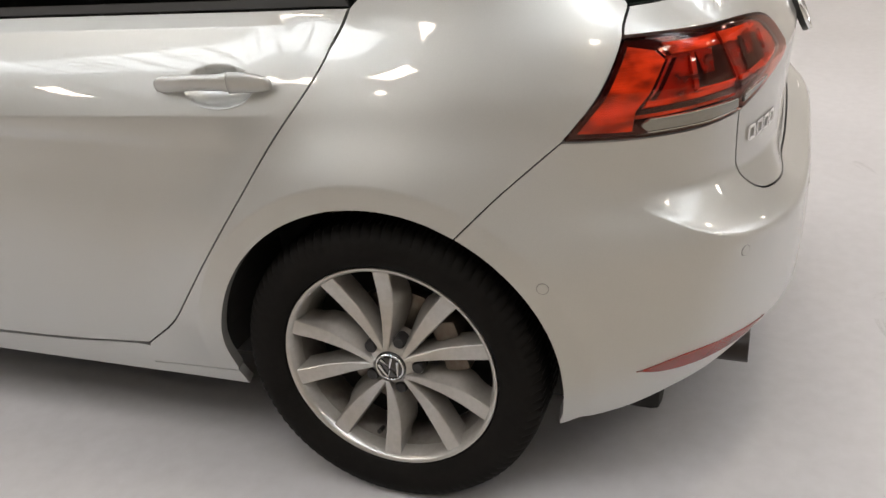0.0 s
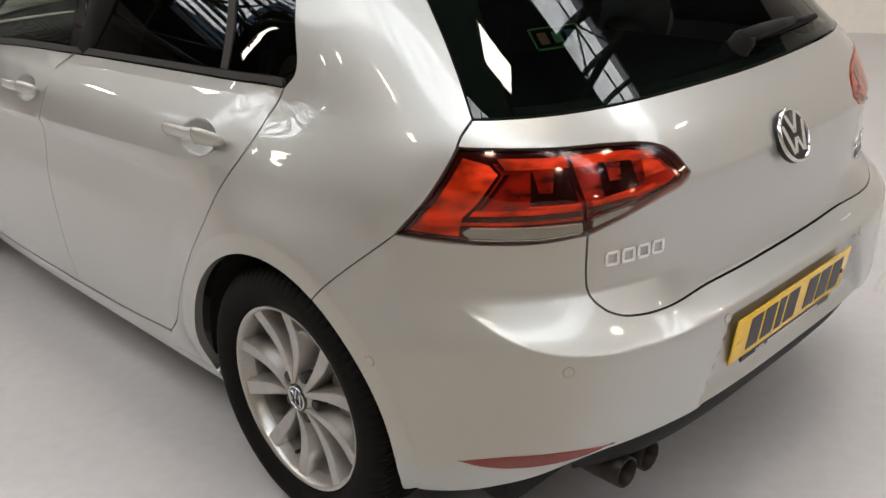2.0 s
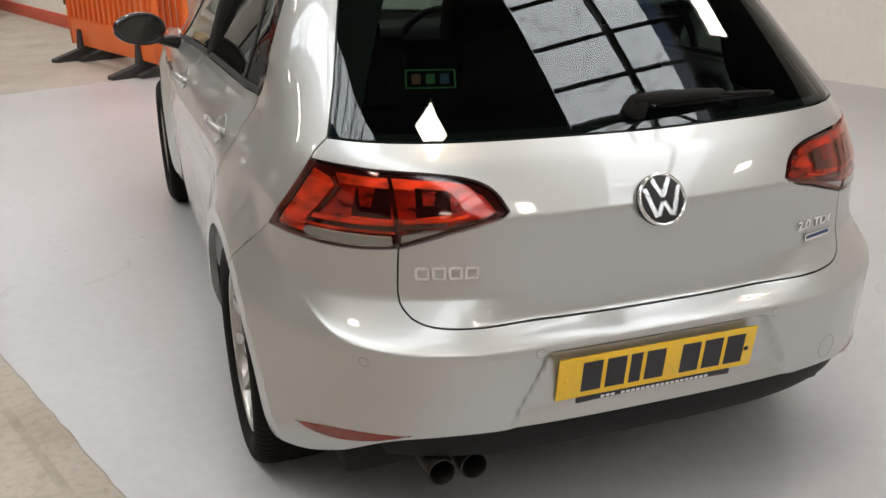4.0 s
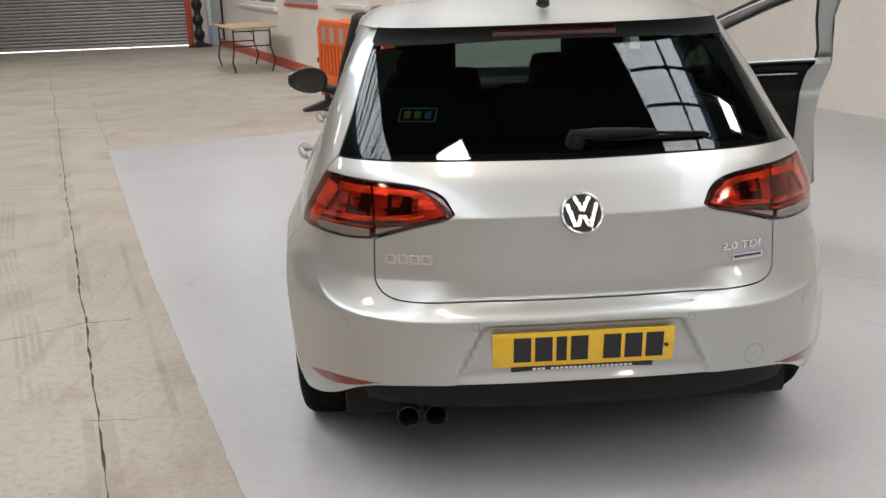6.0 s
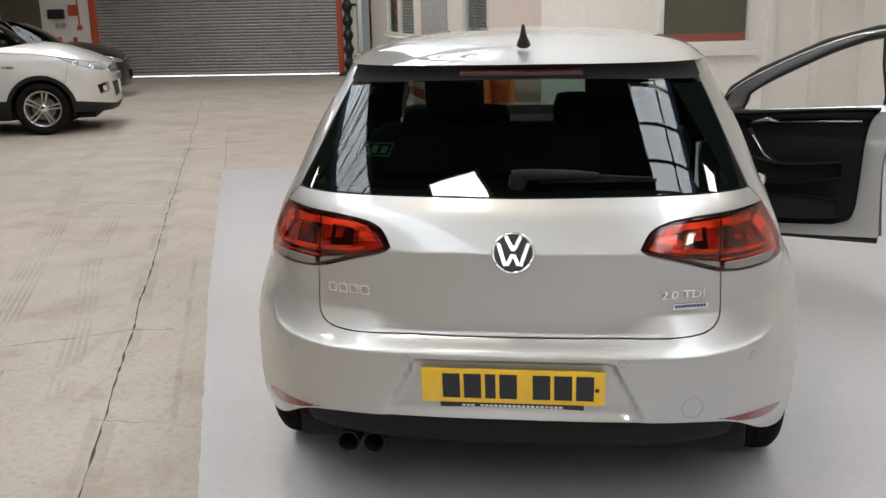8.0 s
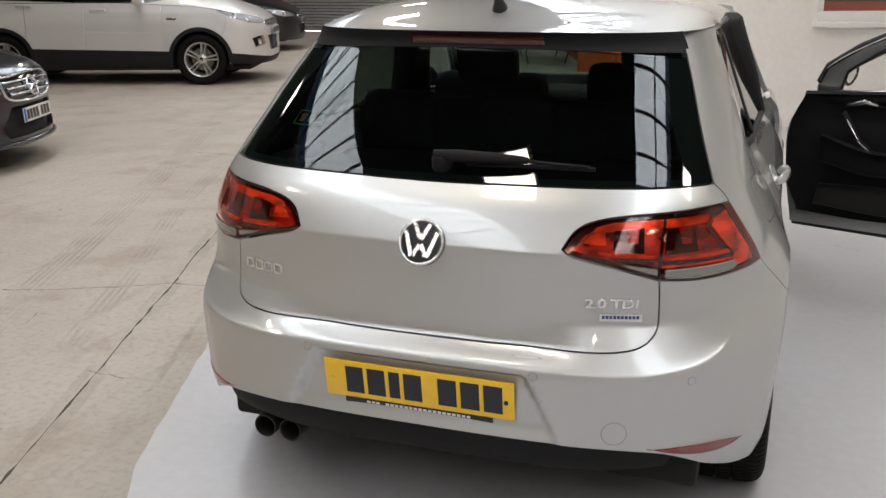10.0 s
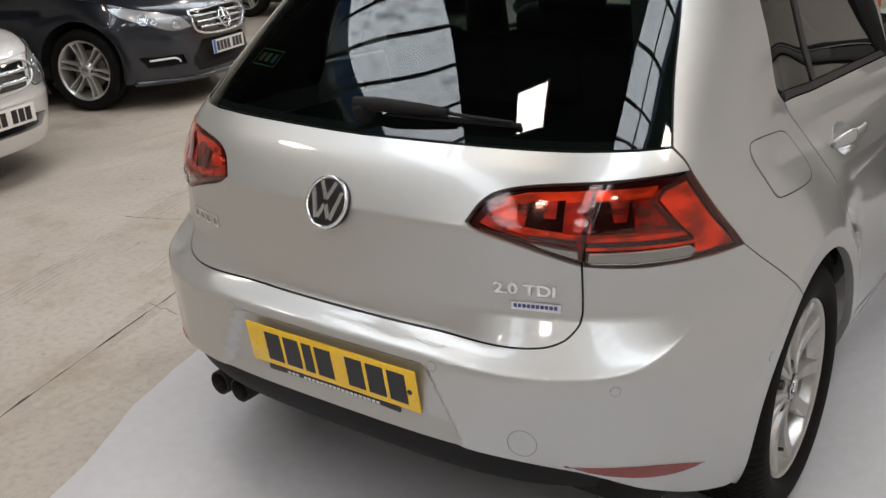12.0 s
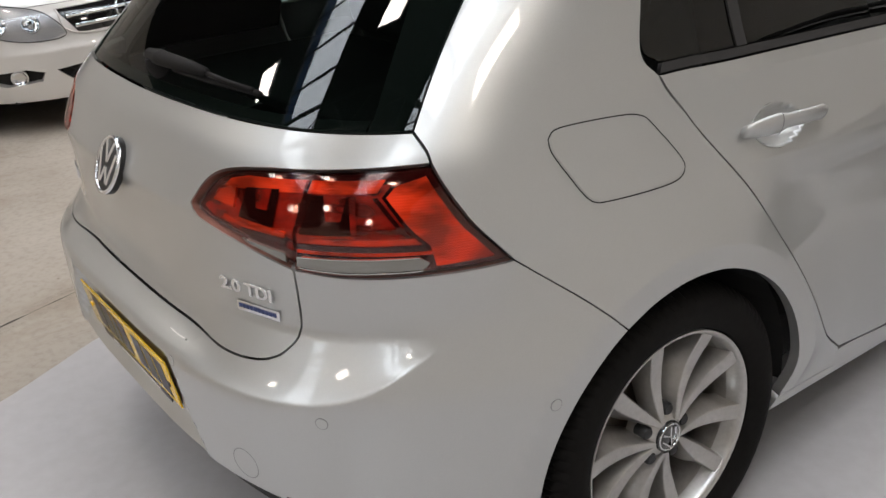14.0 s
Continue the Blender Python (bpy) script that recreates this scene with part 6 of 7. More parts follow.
# orange plastic barriers
def barrier(m):
    t = thing("barrier", "orange plastic crowd barrier with black rubber feet", "barrier", "barriers")
    bm = bmesh.new()
    part("frame_bar", tube_bm([(.04, 0, .14), (.02, 0, .5), (.03, 0, .93), (.10, 0, 1.0), (1.0, 0, 1.0), (1.90, 0, 1.0), (1.97, 0, .93), (1.98, 0, .5), (1.96, 0, .14)], .030, 10), ORANGE, t, smooth=True)
    bm.free()
    part("lower_panel", box_bm(.05, 1.95, -.022, .022, .14, .40, .012), ORANGE, t, angle=40)
    part("upper_rail", box_bm(.05, 1.95, -.018, .018, .74, .99, .010), ORANGE, t, angle=40)
    for i in range(15):
        x = .13 + i * .1225
        part("slat", box_bm(x, x + .055, -.016, .016, .40, .75, .008), ORANGE, t, angle=40)
    for i in range(6):
        x = .16 + i * .31
        part("reflector_patch", box_bm(x, x + .13, -.0215, -.0175, .78, .94, .001), REFLECTIVE, t)
    for x in (.28, 1.62):
        bm = bmesh.new()
        sec = [(-.33, 0, .05), (-.33, .03, .05), (-.06, .11, .05), (-.05, .30, .025), (.05, .30, .025), (.06, .11, .05), (.33, .03, .05), (.33, 0, .05)]
        lo = [bm.verts.new((x - w, y, z_)) for y, z_, w in sec]
        hi = [bm.verts.new((x + w, y, z_)) for y, z_, w in sec]
        bm.faces.new(lo)
        bm.faces.new(hi[::-1])
        for i in range(len(sec)):
            bm.faces.new((lo[i], hi[i], hi[(i + 1) % len(sec)], lo[(i + 1) % len(sec)]))
        bmesh.ops.recalc_face_normals(bm, faces=bm.faces)
        part("rubber_foot", bm, FOOT, t)
    part("clip", box_bm(-.05, .0, -.03, .03, .52, .58, .006), BLACK, t, angle=40)
    t.matrix_world = m
    return t


bdir = Vector((.74, -1.84, 0)).normalized()
bturn = Matrix.Rotation(math.atan2(bdir.y, bdir.x), 4, "Z")
bar0 = barrier(Matrix.Translation((-1.37, 8.83, 0)) @ bturn)
copy_thing(bar0, Matrix.Translation((-1.12, 8.80, 0)) @ bturn)

# floor joints, cracks and chips
CRACK = material("crack_dirt", (.055, .048, .040), rough=.95, grain=.3, scale=80)
random.seed(11)


def crack(name, pts, w0, w1, wob=.012, step=.06, z=.0012):
    """A ragged dirty joint along a line on the floor."""
    line = []
    for (x0, y0), (x1, y1) in zip(pts, pts[1:]):
        n = max(1, int(math.hypot(x1 - x0, y1 - y0) / step))
        line += [(x0 + (x1 - x0) * i / n, y0 + (y1 - y0) * i / n) for i in range(n)]
    line.append(pts[-1])
    d = (Vector(pts[-1]) - Vector(pts[0])).normalized()
    nrm = Vector((-d.y, d.x))
    bm = bmesh.new()
    prev, drift = None, 0.0
    for i, p in enumerate(line):
        t = i / max(1, len(line) - 1)
        drift = drift * .8 + random.uniform(-wob, wob) * .6
        w = .5 * (w0 + (w1 - w0) * t) * random.choice((.25, .5, .8, 1, 1.5))
        c = Vector(p) + nrm * drift
        pair = [bm.verts.new((*(c - nrm * w / 2), z)), bm.verts.new((*(c + nrm * w / 2), z))]
        if prev:
            bm.faces.new((prev[0], pair[0], pair[1], prev[1]))
        prev = pair
    bmesh.ops.recalc_face_normals(bm, faces=bm.faces)
    for f in bm.faces:
        if f.normal.z < 0:
            f.normal_flip()
    ob = part(name, bm, CRACK)
    return tagged(ob, "dark ragged joint in the concrete floor", "floor joint", kind="structure")


crack("floor_joint", [(-.9, -1.45), (-1.42, .005), (-2.0, 1.66), (-2.83, 4.0), (-4.21, 7.93)], .020, .014, .006)
crack("floor_joint", [(-4.21, 7.93), (-5.86, 12.57), (-6.9, 15.5)], .012, .010)
crack("floor_joint", [(-3.30, 6.65), (-3.73, 7.83), (-4.5, 10.2)], .010, .008)
crack("floor_joint", [(-4.21, 7.93), (-3.73, 7.80)], .020, .030)
crack("floor_joint", [(-2.75, 1.30), (-2.0, 1.66), (-1.80, 1.70)], .014, .010, .03, .05)
crack("floor_joint", [(-1.68, .62), (-1.50, .62), (-1.40, .72)], .006, .004, .02, .03)
for k in range(60):
    a, b = random.uniform(-4.5, 1.5), random.uniform(-2, 12)
    p = hall(a, b)
    edge = -.50 - .363 * (p.y + 1.15)
    if p.x > edge - .1:
        continue
    ln, an = random.uniform(.03, .16), random.choice((math.atan2(AX2.y, AX2.x), random.uniform(0, 3)))
    crack("floor_chip", [(p.x, p.y), (p.x + ln * math.cos(an), p.y + ln * math.sin(an))], random.uniform(.004, .016), .004, .01, .03)


# tyre marks and scuffs on the concrete
SCUFF = bpy.data.materials.new("tyre_scuff")
SCUFF.use_nodes = True
nt = SCUFF.node_tree
bs, tr_, mx_ = nt.nodes["Principled BSDF"], nt.nodes.new("ShaderNodeBsdfTransparent"), nt.nodes.new("ShaderNodeMixShader")
bs.inputs["Base Color"].default_value, bs.inputs["Roughness"].default_value = (.20, .165, .13, 1), .7
sn, sr, sg = nt.nodes.new("ShaderNodeTexNoise"), nt.nodes.new("ShaderNodeMapRange"), nt.nodes.new("ShaderNodeNewGeometry")
sn.inputs["Scale"].default_value, sn.inputs["Detail"].default_value = 3.0, 8
nt.links.new(sg.outputs["Position"], sn.inputs["Vector"])
nt.links.new(sn.outputs["Fac"], sr.inputs[0])
for k, v in enumerate((.40, .80, 0, .22)):
    sr.inputs[k + 1].default_value = v
nt.links.new(sr.outputs[0], mx_.inputs[0])
nt.links.new(tr_.outputs[0], mx_.inputs[1])
nt.links.new(bs.outputs[0], mx_.inputs[2])
nt.links.new(mx_.outputs[0], nt.nodes["Material Output"].inputs["Surface"])


def tyre_mark(pts, lanes, z):
    """Thin broken rubber lines that follow one curve."""
    line = curve_through(pts, .12)
    p = np.array(line)
    d = np.gradient(p, axis=0)
    n = np.stack([-d[:, 1], d[:, 0]], 1) / np.maximum(np.linalg.norm(d, axis=1, keepdims=True), 1e-9)
    bm = bmesh.new()
    for off, w in lanes:
        prev = None
        for q, nn in zip(p, n):
            pair = [bm.verts.new((*(q + nn * (off - w / 2)), z)), bm.verts.new((*(q + nn * (off + w / 2)), z))]
            if prev:
                bm.faces.new((prev[0], prev[1], pair[1], pair[0]))
            prev = pair
    for f in bm.faces:
        f.normal_update()
        if f.normal.z < 0:
            f.normal_flip()
    return tagged(part("tyre_mark", bm, SCUFF), "faint brown tyre mark on the concrete", "tyre mark", "tyre marks", kind="structure")


LANES = [(-.075, .02), (-.045, .018), (-.012, .022), (.022, .018), (.05, .02), (.08, .018)]
tyre_mark([(-2.2, .3), (-2.62, 1.4), (-3.18, 2.78), (-3.59, 3.76), (-4.03, 4.78), (-4.64, 6.16), (-5.17, 7.49), (-5.7, 9.2)], LANES, .0016)
tyre_mark([(-1.95, .8), (-2.45, 2.0), (-2.91, 2.99), (-3.4, 4.3)], LANES[:4], .0019)
crack("floor_joint", [(-3.92, 4.78), (-3.5, 4.76), (-3.16, 4.72)], .020, .012, .02, .05)
crack("floor_joint", [(-4.2, 7.80), (-3.72, 7.86)], .020, .020, .02, .05)

# brown dirt beside the joint
tyre_mark([(-.9, -1.45), (-1.42, .005), (-2.0, 1.66), (-2.83, 4.0), (-4.21, 7.93)], [(-.03, .05), (.035, .04)], .0021)
tyre_mark([(-1.24, .3), (-1.68, 1.55), (-2.3, 3.3)], [(0, .03)], .0023)

# pale swirling scuffs, dull wipe marks and painted-on glare streaks on the painted bay
PALE = SCUFF.copy()
PALE.name = "pale_scuff"
PALE.node_tree.nodes["Principled BSDF"].inputs["Base Color"].default_value = (.66, .65, .63, 1)
PALE.node_tree.nodes["Principled BSDF"].inputs["Roughness"].default_value = .45


def bay_scuff_glare(x, y, r, a0, a1, w):
    pts = [(x + r * math.cos(radians(a0 + (a1 - a0) * i / 6)), y + .6 * r * math.sin(radians(a0 + (a1 - a0) * i / 6))) for i in range(7)]
    ob = tyre_mark(pts, [(0, w), (w * 1.4, w * .5)], .0056)
    ob.data.materials[0] = PALE
    ob.name = "floor_scuff"
    ob["label"], ob["category"], ob["group"] = "pale curved scuff on the grey floor paint", "scuff", "floor scuffs"


# marks right of the car also stand for glare, put in as pale colour
for k in range(26):
    x, y = random.choice(((-1.75, 1.7), (-1.6, 2.3), (1.9, 1.0), (2.1, 2.4), (1.5, -.2), (-.2, -.9), (.9, -.8), (1.4, 3.3)))
    x, y = x + random.uniform(-.45, .45), y + random.uniform(-.55, .55)
    if x < -.75 - .363 * (y + .2) or (abs(x) < .95 and y > -.25):
        continue
    a0 = random.uniform(0, 360)
    bay_scuff_glare(x, y, random.uniform(.10, .38), a0, a0 + random.uniform(40, 130), random.uniform(.006, .022))

# a few specks of dirt on the painted bay
for k in range(36):
    x, y = random.uniform(-2.6, 2.8), random.uniform(-2.2, 4.5)
    if x < -.2 - .363 * (y + 1.15) or (abs(x) < .9 and y > -.2):
        continue
    ln, an = random.uniform(.008, .03), random.uniform(0, 3)
    crack("floor_chip", [(x, y), (x + ln * math.cos(an), y + ln * math.sin(an))], random.uniform(.006, .014), .004, .003, .008, .0052)

# ---- the parked cars ----
SILVER_2 = material("pale_silver_paint", (.66, .655, .64), rough=.46, metal=.50, coat=1.0, grain=.03, scale=900, coat_rough=.03)
SLATE = material("slate_metallic_paint", (.014, .017, .025), rough=.28, metal=.45, coat=1.0, grain=.10, scale=900, coat_rough=.02)
JET = material("black_car_paint", (.004, .004, .0045), rough=.3, coat=.6, coat_rough=.02)
CLADDING = material("black_cladding", (.008, .008, .008), rough=.6, spec=.3, grain=.2, scale=200, bump=.15, stain=.2, stain_scale=5, stain_color=(.022, .020, .018))
LAMP_SHELL = material("headlamp_shell", (.42, .42, .43), rough=.28, metal=.7)
LAMP_CHROME = material("headlamp_reflector", (.70, .71, .72), rough=.12, metal=1.0)
CLEAR_LENS = tinted_glass("headlamp_lens", (.90, .92, .93))
CABIN_GLASS = tinted_glass("car_window_glass", (.16, .19, .18))
PLATE_WHITE = material("plate_white", (.80, .80, .77), rough=.25, coat=.5, grain=.03, scale=50)
PLATE_BLUE = material("plate_blue", (.01, .10, .50), rough=.3)
DRL = material("daylight_strip", (.80, .81, .80), rough=.2)
SILVER_RIM = material("silver_rim", (.62, .62, .60), rough=.28, metal=.8, grain=.05, scale=80, stain=.3, stain_scale=9, stain_color=(.42, .39, .34))


def car_skin(length, wide, nose, tail, power, uc, hubs, flare, r_arch):
    """A closed body outline: u runs from the middle of the nose, round the corner, along the flank to the tail."""
    yc = uc

    def place(u, z):
        u, z = np.broadcast_arrays(np.asarray(u, float), np.asarray(z, float))
        a, w, yn, yt = np.abs(u), wide(z), nose(z), length - tail(z)
        flank = yt - .55 - yc
        th = np.clip(a / uc, 0, 1) * np.pi / 2
        th2 = np.clip((a - uc - flank) / .55, 0, 1) * np.pi / 2
        s, c = np.sin(th), np.cos(th)
        r = (np.maximum(s, 1e-9) ** power + np.maximum(c, 1e-9) ** power) ** (-1 / power)
        s2, c2 = np.sin(th2), np.cos(th2)
        r2 = (np.maximum(s2, 1e-9) ** 3.4 + np.maximum(c2, 1e-9) ** 3.4) ** (-1 / 3.4)
        y = np.where(a < uc, yc - (yc - yn) * r * c, np.where(a < uc + flank, a, yt - .55 + .55 * r2 * s2))
        x = np.where(a < uc, w * r * s, np.where(a < uc + flank, w, w * r2 * c2))
        for hub in hubs:
            far = np.hypot(y - hub, z - .34)
            x = x + flare * ramp(far, r_arch + .20, r_arch + .03) * ramp(x, .5, .8)
        return np.stack([np.sign(np.where(u == 0, 1, u)) * x, y, z + 0 * x], -1)

    def place_normal(u, z, e=1e-3):
        n = np.cross(place(u + e, z) - place(u - e, z), place(u, np.asarray(z) + e) - place(u, np.asarray(z) - e))
        return n / np.maximum(np.linalg.norm(n, axis=-1, keepdims=True), 1e-12)

    def by(axis, value, z):
        if axis == 1 and value >= uc:
            return value
        lo, hi = 0.0, uc if axis == 0 else length - .6
        for _ in range(20):
            mid = (lo + hi) / 2
            lo, hi = (mid, hi) if abs(place(mid, z)[axis] if axis == 0 else place(mid, z)[1]) < abs(value) or (axis == 1 and place(mid, z)[1] < value) else (lo, mid)
        return (lo + hi) / 2
    return place, place_normal, (lambda x, z: math.copysign(by(0, x, z), x)), (lambda y, z: by(1, y, z))


def poly(*pts):
    return [list(pts[i:i + 2]) for i in range(len(pts) - 1)] + [[pts[-1], pts[0]]]


def road_wheel(parent, at, side, r, rim_r, spokes, twin, turn):
    """Alloy wheel with a black tyre; the face looks along +x before it is turned."""
    w = new("wheel")
    w.parent = parent
    w["label"] = "silver %d-spoke alloy wheel with black tyre" % spokes
    part("tyre", lathe_bm([(rim_r, .075), (rim_r + .008, .098), ((rim_r + r) / 2, .112), (r - .022, .102), (r - .006, .086), (r, .05), (r - .006, .047), (r - .006, .038), (r, .035), (r, -.035), (r - .004, -.085), (r - .03, -.104), (rim_r, -.09)], 72), RUBBER, w, smooth=True)
    part("rim", lathe_bm([(rim_r, .084), (rim_r + .003, .092), (rim_r, .097), (rim_r - .008, .095), (rim_r - .016, .078), (rim_r - .024, .03), (rim_r - .026, -.09)], 64), SILVER_RIM, w, angle=60)
    for i in range(spokes):
        for off in ((-1, 1) if twin else (0,)):
            bm = bmesh.new()
            rows = []
            for t in np.linspace(0, 1, 5):
                rr = .045 + (rim_r - .052) * t
                hw = (.0075 + .0035 * t) if twin else (.018 + .012 * t)
                mid = off * (.017 + .012 * t)
                d = .078 - .014 * math.sin(math.pi * t) + .010 * t
                rows.append([bm.verts.new((ax, rr, mid + o)) for o, ax in ((-hw - .004, d - .05), (-hw, d - .006), (-hw + .004, d), (hw - .004, d), (hw, d - .006), (hw + .004, d - .05))])
            for a, b in zip(rows, rows[1:]):
                for k in range(5):
                    bm.faces.new((a[k], b[k], b[k + 1], a[k + 1]))
            bm.transform(Matrix.Rotation(2 * math.pi * i / spokes, 4, "X"))
            part("spoke", bm, SILVER_RIM, w, angle=30)
    part("hub", cap_ends(lathe_bm([(.030, .084), (.045, .080), (.068, .062), (.070, .02)], 32)), SILVER_RIM, w, angle=40)
    part("centre_cap", cap_ends(lathe_bm([(.030, .080), (.029, .088), (.010, .090)], 24)), CHROME, w, angle=50)
    for i in range(5):
        b = part("wheel_bolt", cap_ends(lathe_bm([(.011, .05), (.011, .072), (.008, .075)], 10)), BLACK, w)
        b.location = (0, .052 * math.cos(1.2566 * i), .052 * math.sin(1.2566 * i))
    part("brake_disc", cap_ends(lathe_bm([(.06, .01), (.15, .01), (.15, -.012), (.06, -.012)], 40)), DISC, w, angle=40)
    part("wheel_back", cap_ends(lathe_bm([(rim_r - .03, -.05), (rim_r - .03, -.052)], 32)), DARK, w)
    w.matrix_local = Matrix.Translation(at) @ (Matrix.Identity(4) if side > 0 else Matrix.Rotation(math.pi, 4, "Z")) @ Matrix.Rotation(radians(turn), 4, "X")
    return w


def white_plate(parent, x, y, z, lean):
    plate_ = part("number_plate", box_bm(-.26, .26, -.0555, .0555, -.003, .003, .002), PLATE_WHITE, parent, "white front plate with plain black bars", angle=40)
    plate_.matrix_local = Matrix.Translation((x, y, z)) @ Matrix.Rotation(math.pi / 2 - lean, 4, "X")
    part("blue_band", box_bm(-.258, -.218, -.054, .054, .0031, .0036), PLATE_BLUE, plate_)
    px = -.205
    for i in range(7):
        px += .034 if i == 4 else 0
        part("plate_bar", box_bm(px, px + .047, -.039, .039, .0031, .0040), INK, plate_)
        px += .058
    return plate_


def round_badge(parent, p, n, r):
    """A plain chrome ring with three thin arms."""
    m = Matrix.Translation(p) @ Vector(n).to_track_quat("Z", "Y").to_matrix().to_4x4()
    b = part("badge", lathe_bm([(r, .004), (r, .016), (r - .006, .020), (r - .012, .016), (r - .012, .004)], 40, "z"), CHROME, parent, "round chrome badge", smooth=True)
    b.matrix_local = m
    for k in range(3):
        a = math.pi / 2 + 2 * math.pi * k / 3
        part("badge_arm", tube_bm([(0, 0, .014), ((r - .008) * math.cos(a), (r - .008) * math.sin(a), .012)], [.010, .004], 6), CHROME, b)
    return b


def parked_car(name, label, at, s, paint):
    """A car standing nose-out; s holds its measures."""
    ob = thing(name, label, "car", "cars parked along the wall")
    L, hubs, r = s["length"], s["hubs"], s["r"]
    sf, nf, ax, ay = car_skin(L, smooth_table(s["wide"]), smooth_table(s["nose"]), smooth_table(s["tail"]), s["power"], s["uc"], hubs, s["flare"], r + .04)
    zt = smooth_table(s["top"])         # upper edge of the lower body by y
    z0, zs, U1 = s["chin"], s["sill"], s["u_hood"]
    lower = paint if not s.get("clad") else CLADDING

    def P(nm, segs, mat, par=ob, lb="", **k):
        return panel(nm, segs, mat, par, lb, surface=sf, normal=nf, **{"grid": .045, "step": .03, **k})

    def tube(nm, pts, rad, mat, par=ob, lift=0.0):
        c = curve_through(pts, .03)
        u, z = np.array([q[0] for q in c]), np.array([q[1] for q in c])
        return part(nm, tube_bm([tuple(v) for v in sf(u, z) + lift * nf(u, z)], rad, 8), mat, par, smooth=True)

    def F(y, z):
        return (ay(y, z), z)

    def N(x, z):
        return (ax(x, z), z)

    def cut(hub, rad, a0, a1, n=12):
        return [F(hub + rad * math.cos(radians(a0 + (a1 - a0) * i / (n - 1))), .34 + rad * math.sin(radians(a0 + (a1 - a0) * i / (n - 1)))) for i in range(n)]
    ra = r + .045
    gap_y, g2, g3 = s["bumper_y"], s["door_y"], s["door2_y"]
    tail_u = L - .55
    u_tail = uend = s["uc"] + (L - .55 - s["uc"]) + .55 - .02
    # front bumper with its openings
    zn = float(zt(0))
    holes = [[[N(*a), N(*b)] for a, b in zip(h, h[1:] + h[:1])] for h in s["intakes"]]
    both_holes = []
    for h in s["intakes"]:
        both_holes.append(poly(*[N(x, z) for x, z in h]))
        if min(x for x, z in h) > 0:
            both_holes.append(poly(*[N(-x, z) for x, z in h][::-1]))
    a_low = math.degrees(math.asin((z0 + .02 - .34) / ra))
    half = [[(0, z0), N(.45, z0 + .005), F(hubs[0] - ra * math.cos(radians(a_low)), z0 + .02)], cut(hubs[0], ra, 180 - a_low, 137), [cut(hubs[0], ra, 180 - a_low, 137)[-1], F(gap_y, float(zt(gap_y)))],
            [F(gap_y, float(zt(gap_y))), F(.22, float(zt(.22))), (U1, zn), (U1 * .5, zn), (0, zn)]]
    P("front_bumper", half + mirrored(half), paint, grid=.03, holes=both_holes, depth=.05, step=.02)
    if s.get("clad"):
        cl = [[(0, z0 - .005), N(.45, z0), F(hubs[0] - ra - .01, z0 + .02)], [F(hubs[0] - ra - .01, z0 + .02), F(hubs[0] - ra - .012, .43), N(.55, .37), N(.3, .35), (0, .35)]]
        P("bumper_cladding", cl + mirrored(cl), CLADDING, lift=.008, depth=.03)
    for h in s["intakes"]:
        for sd in ((1, -1) if min(x for x, z in h) > 0 else (1,)):
            cx = sum(x for x, z in h) / len(h)
            big = [N(sd * (cx + (x - cx) * 1.12), z + (.012 if z > sum(q[1] for q in h) / len(h) else -.012)) for x, z in h]
            P("intake_recess", poly(*(big if sd > 0 else big[::-1])), DARK, lift=-.045, depth=.005, gap=0)
    for sd in (1, -1):
        # wing, doors, rear quarter, sill
        ztop = lambda y: F(y, float(zt(y)))
        wing = [[cut(hubs[0], ra, 137, 110)[0], *cut(hubs[0], ra, 137, 0, 14)[1:], F(hubs[0] + ra + .005, zs)], [F(hubs[0] + ra + .005, zs), F(g2, zs)], [F(g2, zs), F(g2 - .01, .6), F(g2 + .02, float(zt(g2)))],
                [F(g2 + .02, float(zt(g2))), ztop((g2 + gap_y) / 2), ztop(gap_y)], [ztop(gap_y), cut(hubs[0], ra, 137, 110)[0]]]
        P("front_wing", sided(wing, sd), paint)
        door = [[F(g2 + .02, float(zt(g2))), F(g2 - .01, .6), F(g2, zs)], [F(g2, zs), F(g3, zs)], [F(g3, zs), F(g3, .6), F(g3 - .02, float(zt(g3)))], [F(g3 - .02, float(zt(g3))), ztop((g2 + g3) / 2), F(g2 + .02, float(zt(g2)))]]
        d1 = P("front_door", sided(door, sd), paint)
        e3 = hubs[1] - .30
        q = [[F(g3 - .02, float(zt(g3))), F(g3, .6), F(g3, zs)], [F(g3, zs), F(hubs[1] - ra - .005, zs)], [F(hubs[1] - ra - .005, zs)] + cut(hubs[1], ra, 180, 0, 18) + [F(hubs[1] + ra + .01, zs + .04)],
             [F(hubs[1] + ra + .01, zs + .04), (uend - .25, zs + .06), (uend, zs + .06)], [(uend, zs + .06), (uend, float(zt(L - .1)))], [(uend, float(zt(L - .1))), ztop(L - .6), ztop((g3 + L) / 2), F(g3 - .02, float(zt(g3)))]]
        P("rear_quarter", sided(q, sd), paint)
        if s["doors"] == 4:
            line = [[F(g3 + .80, float(zt(g3)) - .01), F(g3 + .78, .80), F(hubs[1] - ra + .05, .62)]]
            tube("door_joint", [(sd * a, b) for a, b in line[0]], .0022, DARK, ob, .0005)
        for yh, zh in s["handles"]:
            tube("door_handle", [(sd * F(yh, zh)[0], zh), (sd * F(yh + .10, zh)[0], zh + .004), (sd * F(yh + .21, zh)[0], zh + .002)], .013, paint, d1, .030)
            for k in (0.01, .20):
                c = sf(sd * F(yh + k, zh)[0], zh)
                n = nf(sd * F(yh + k, zh)[0], zh)
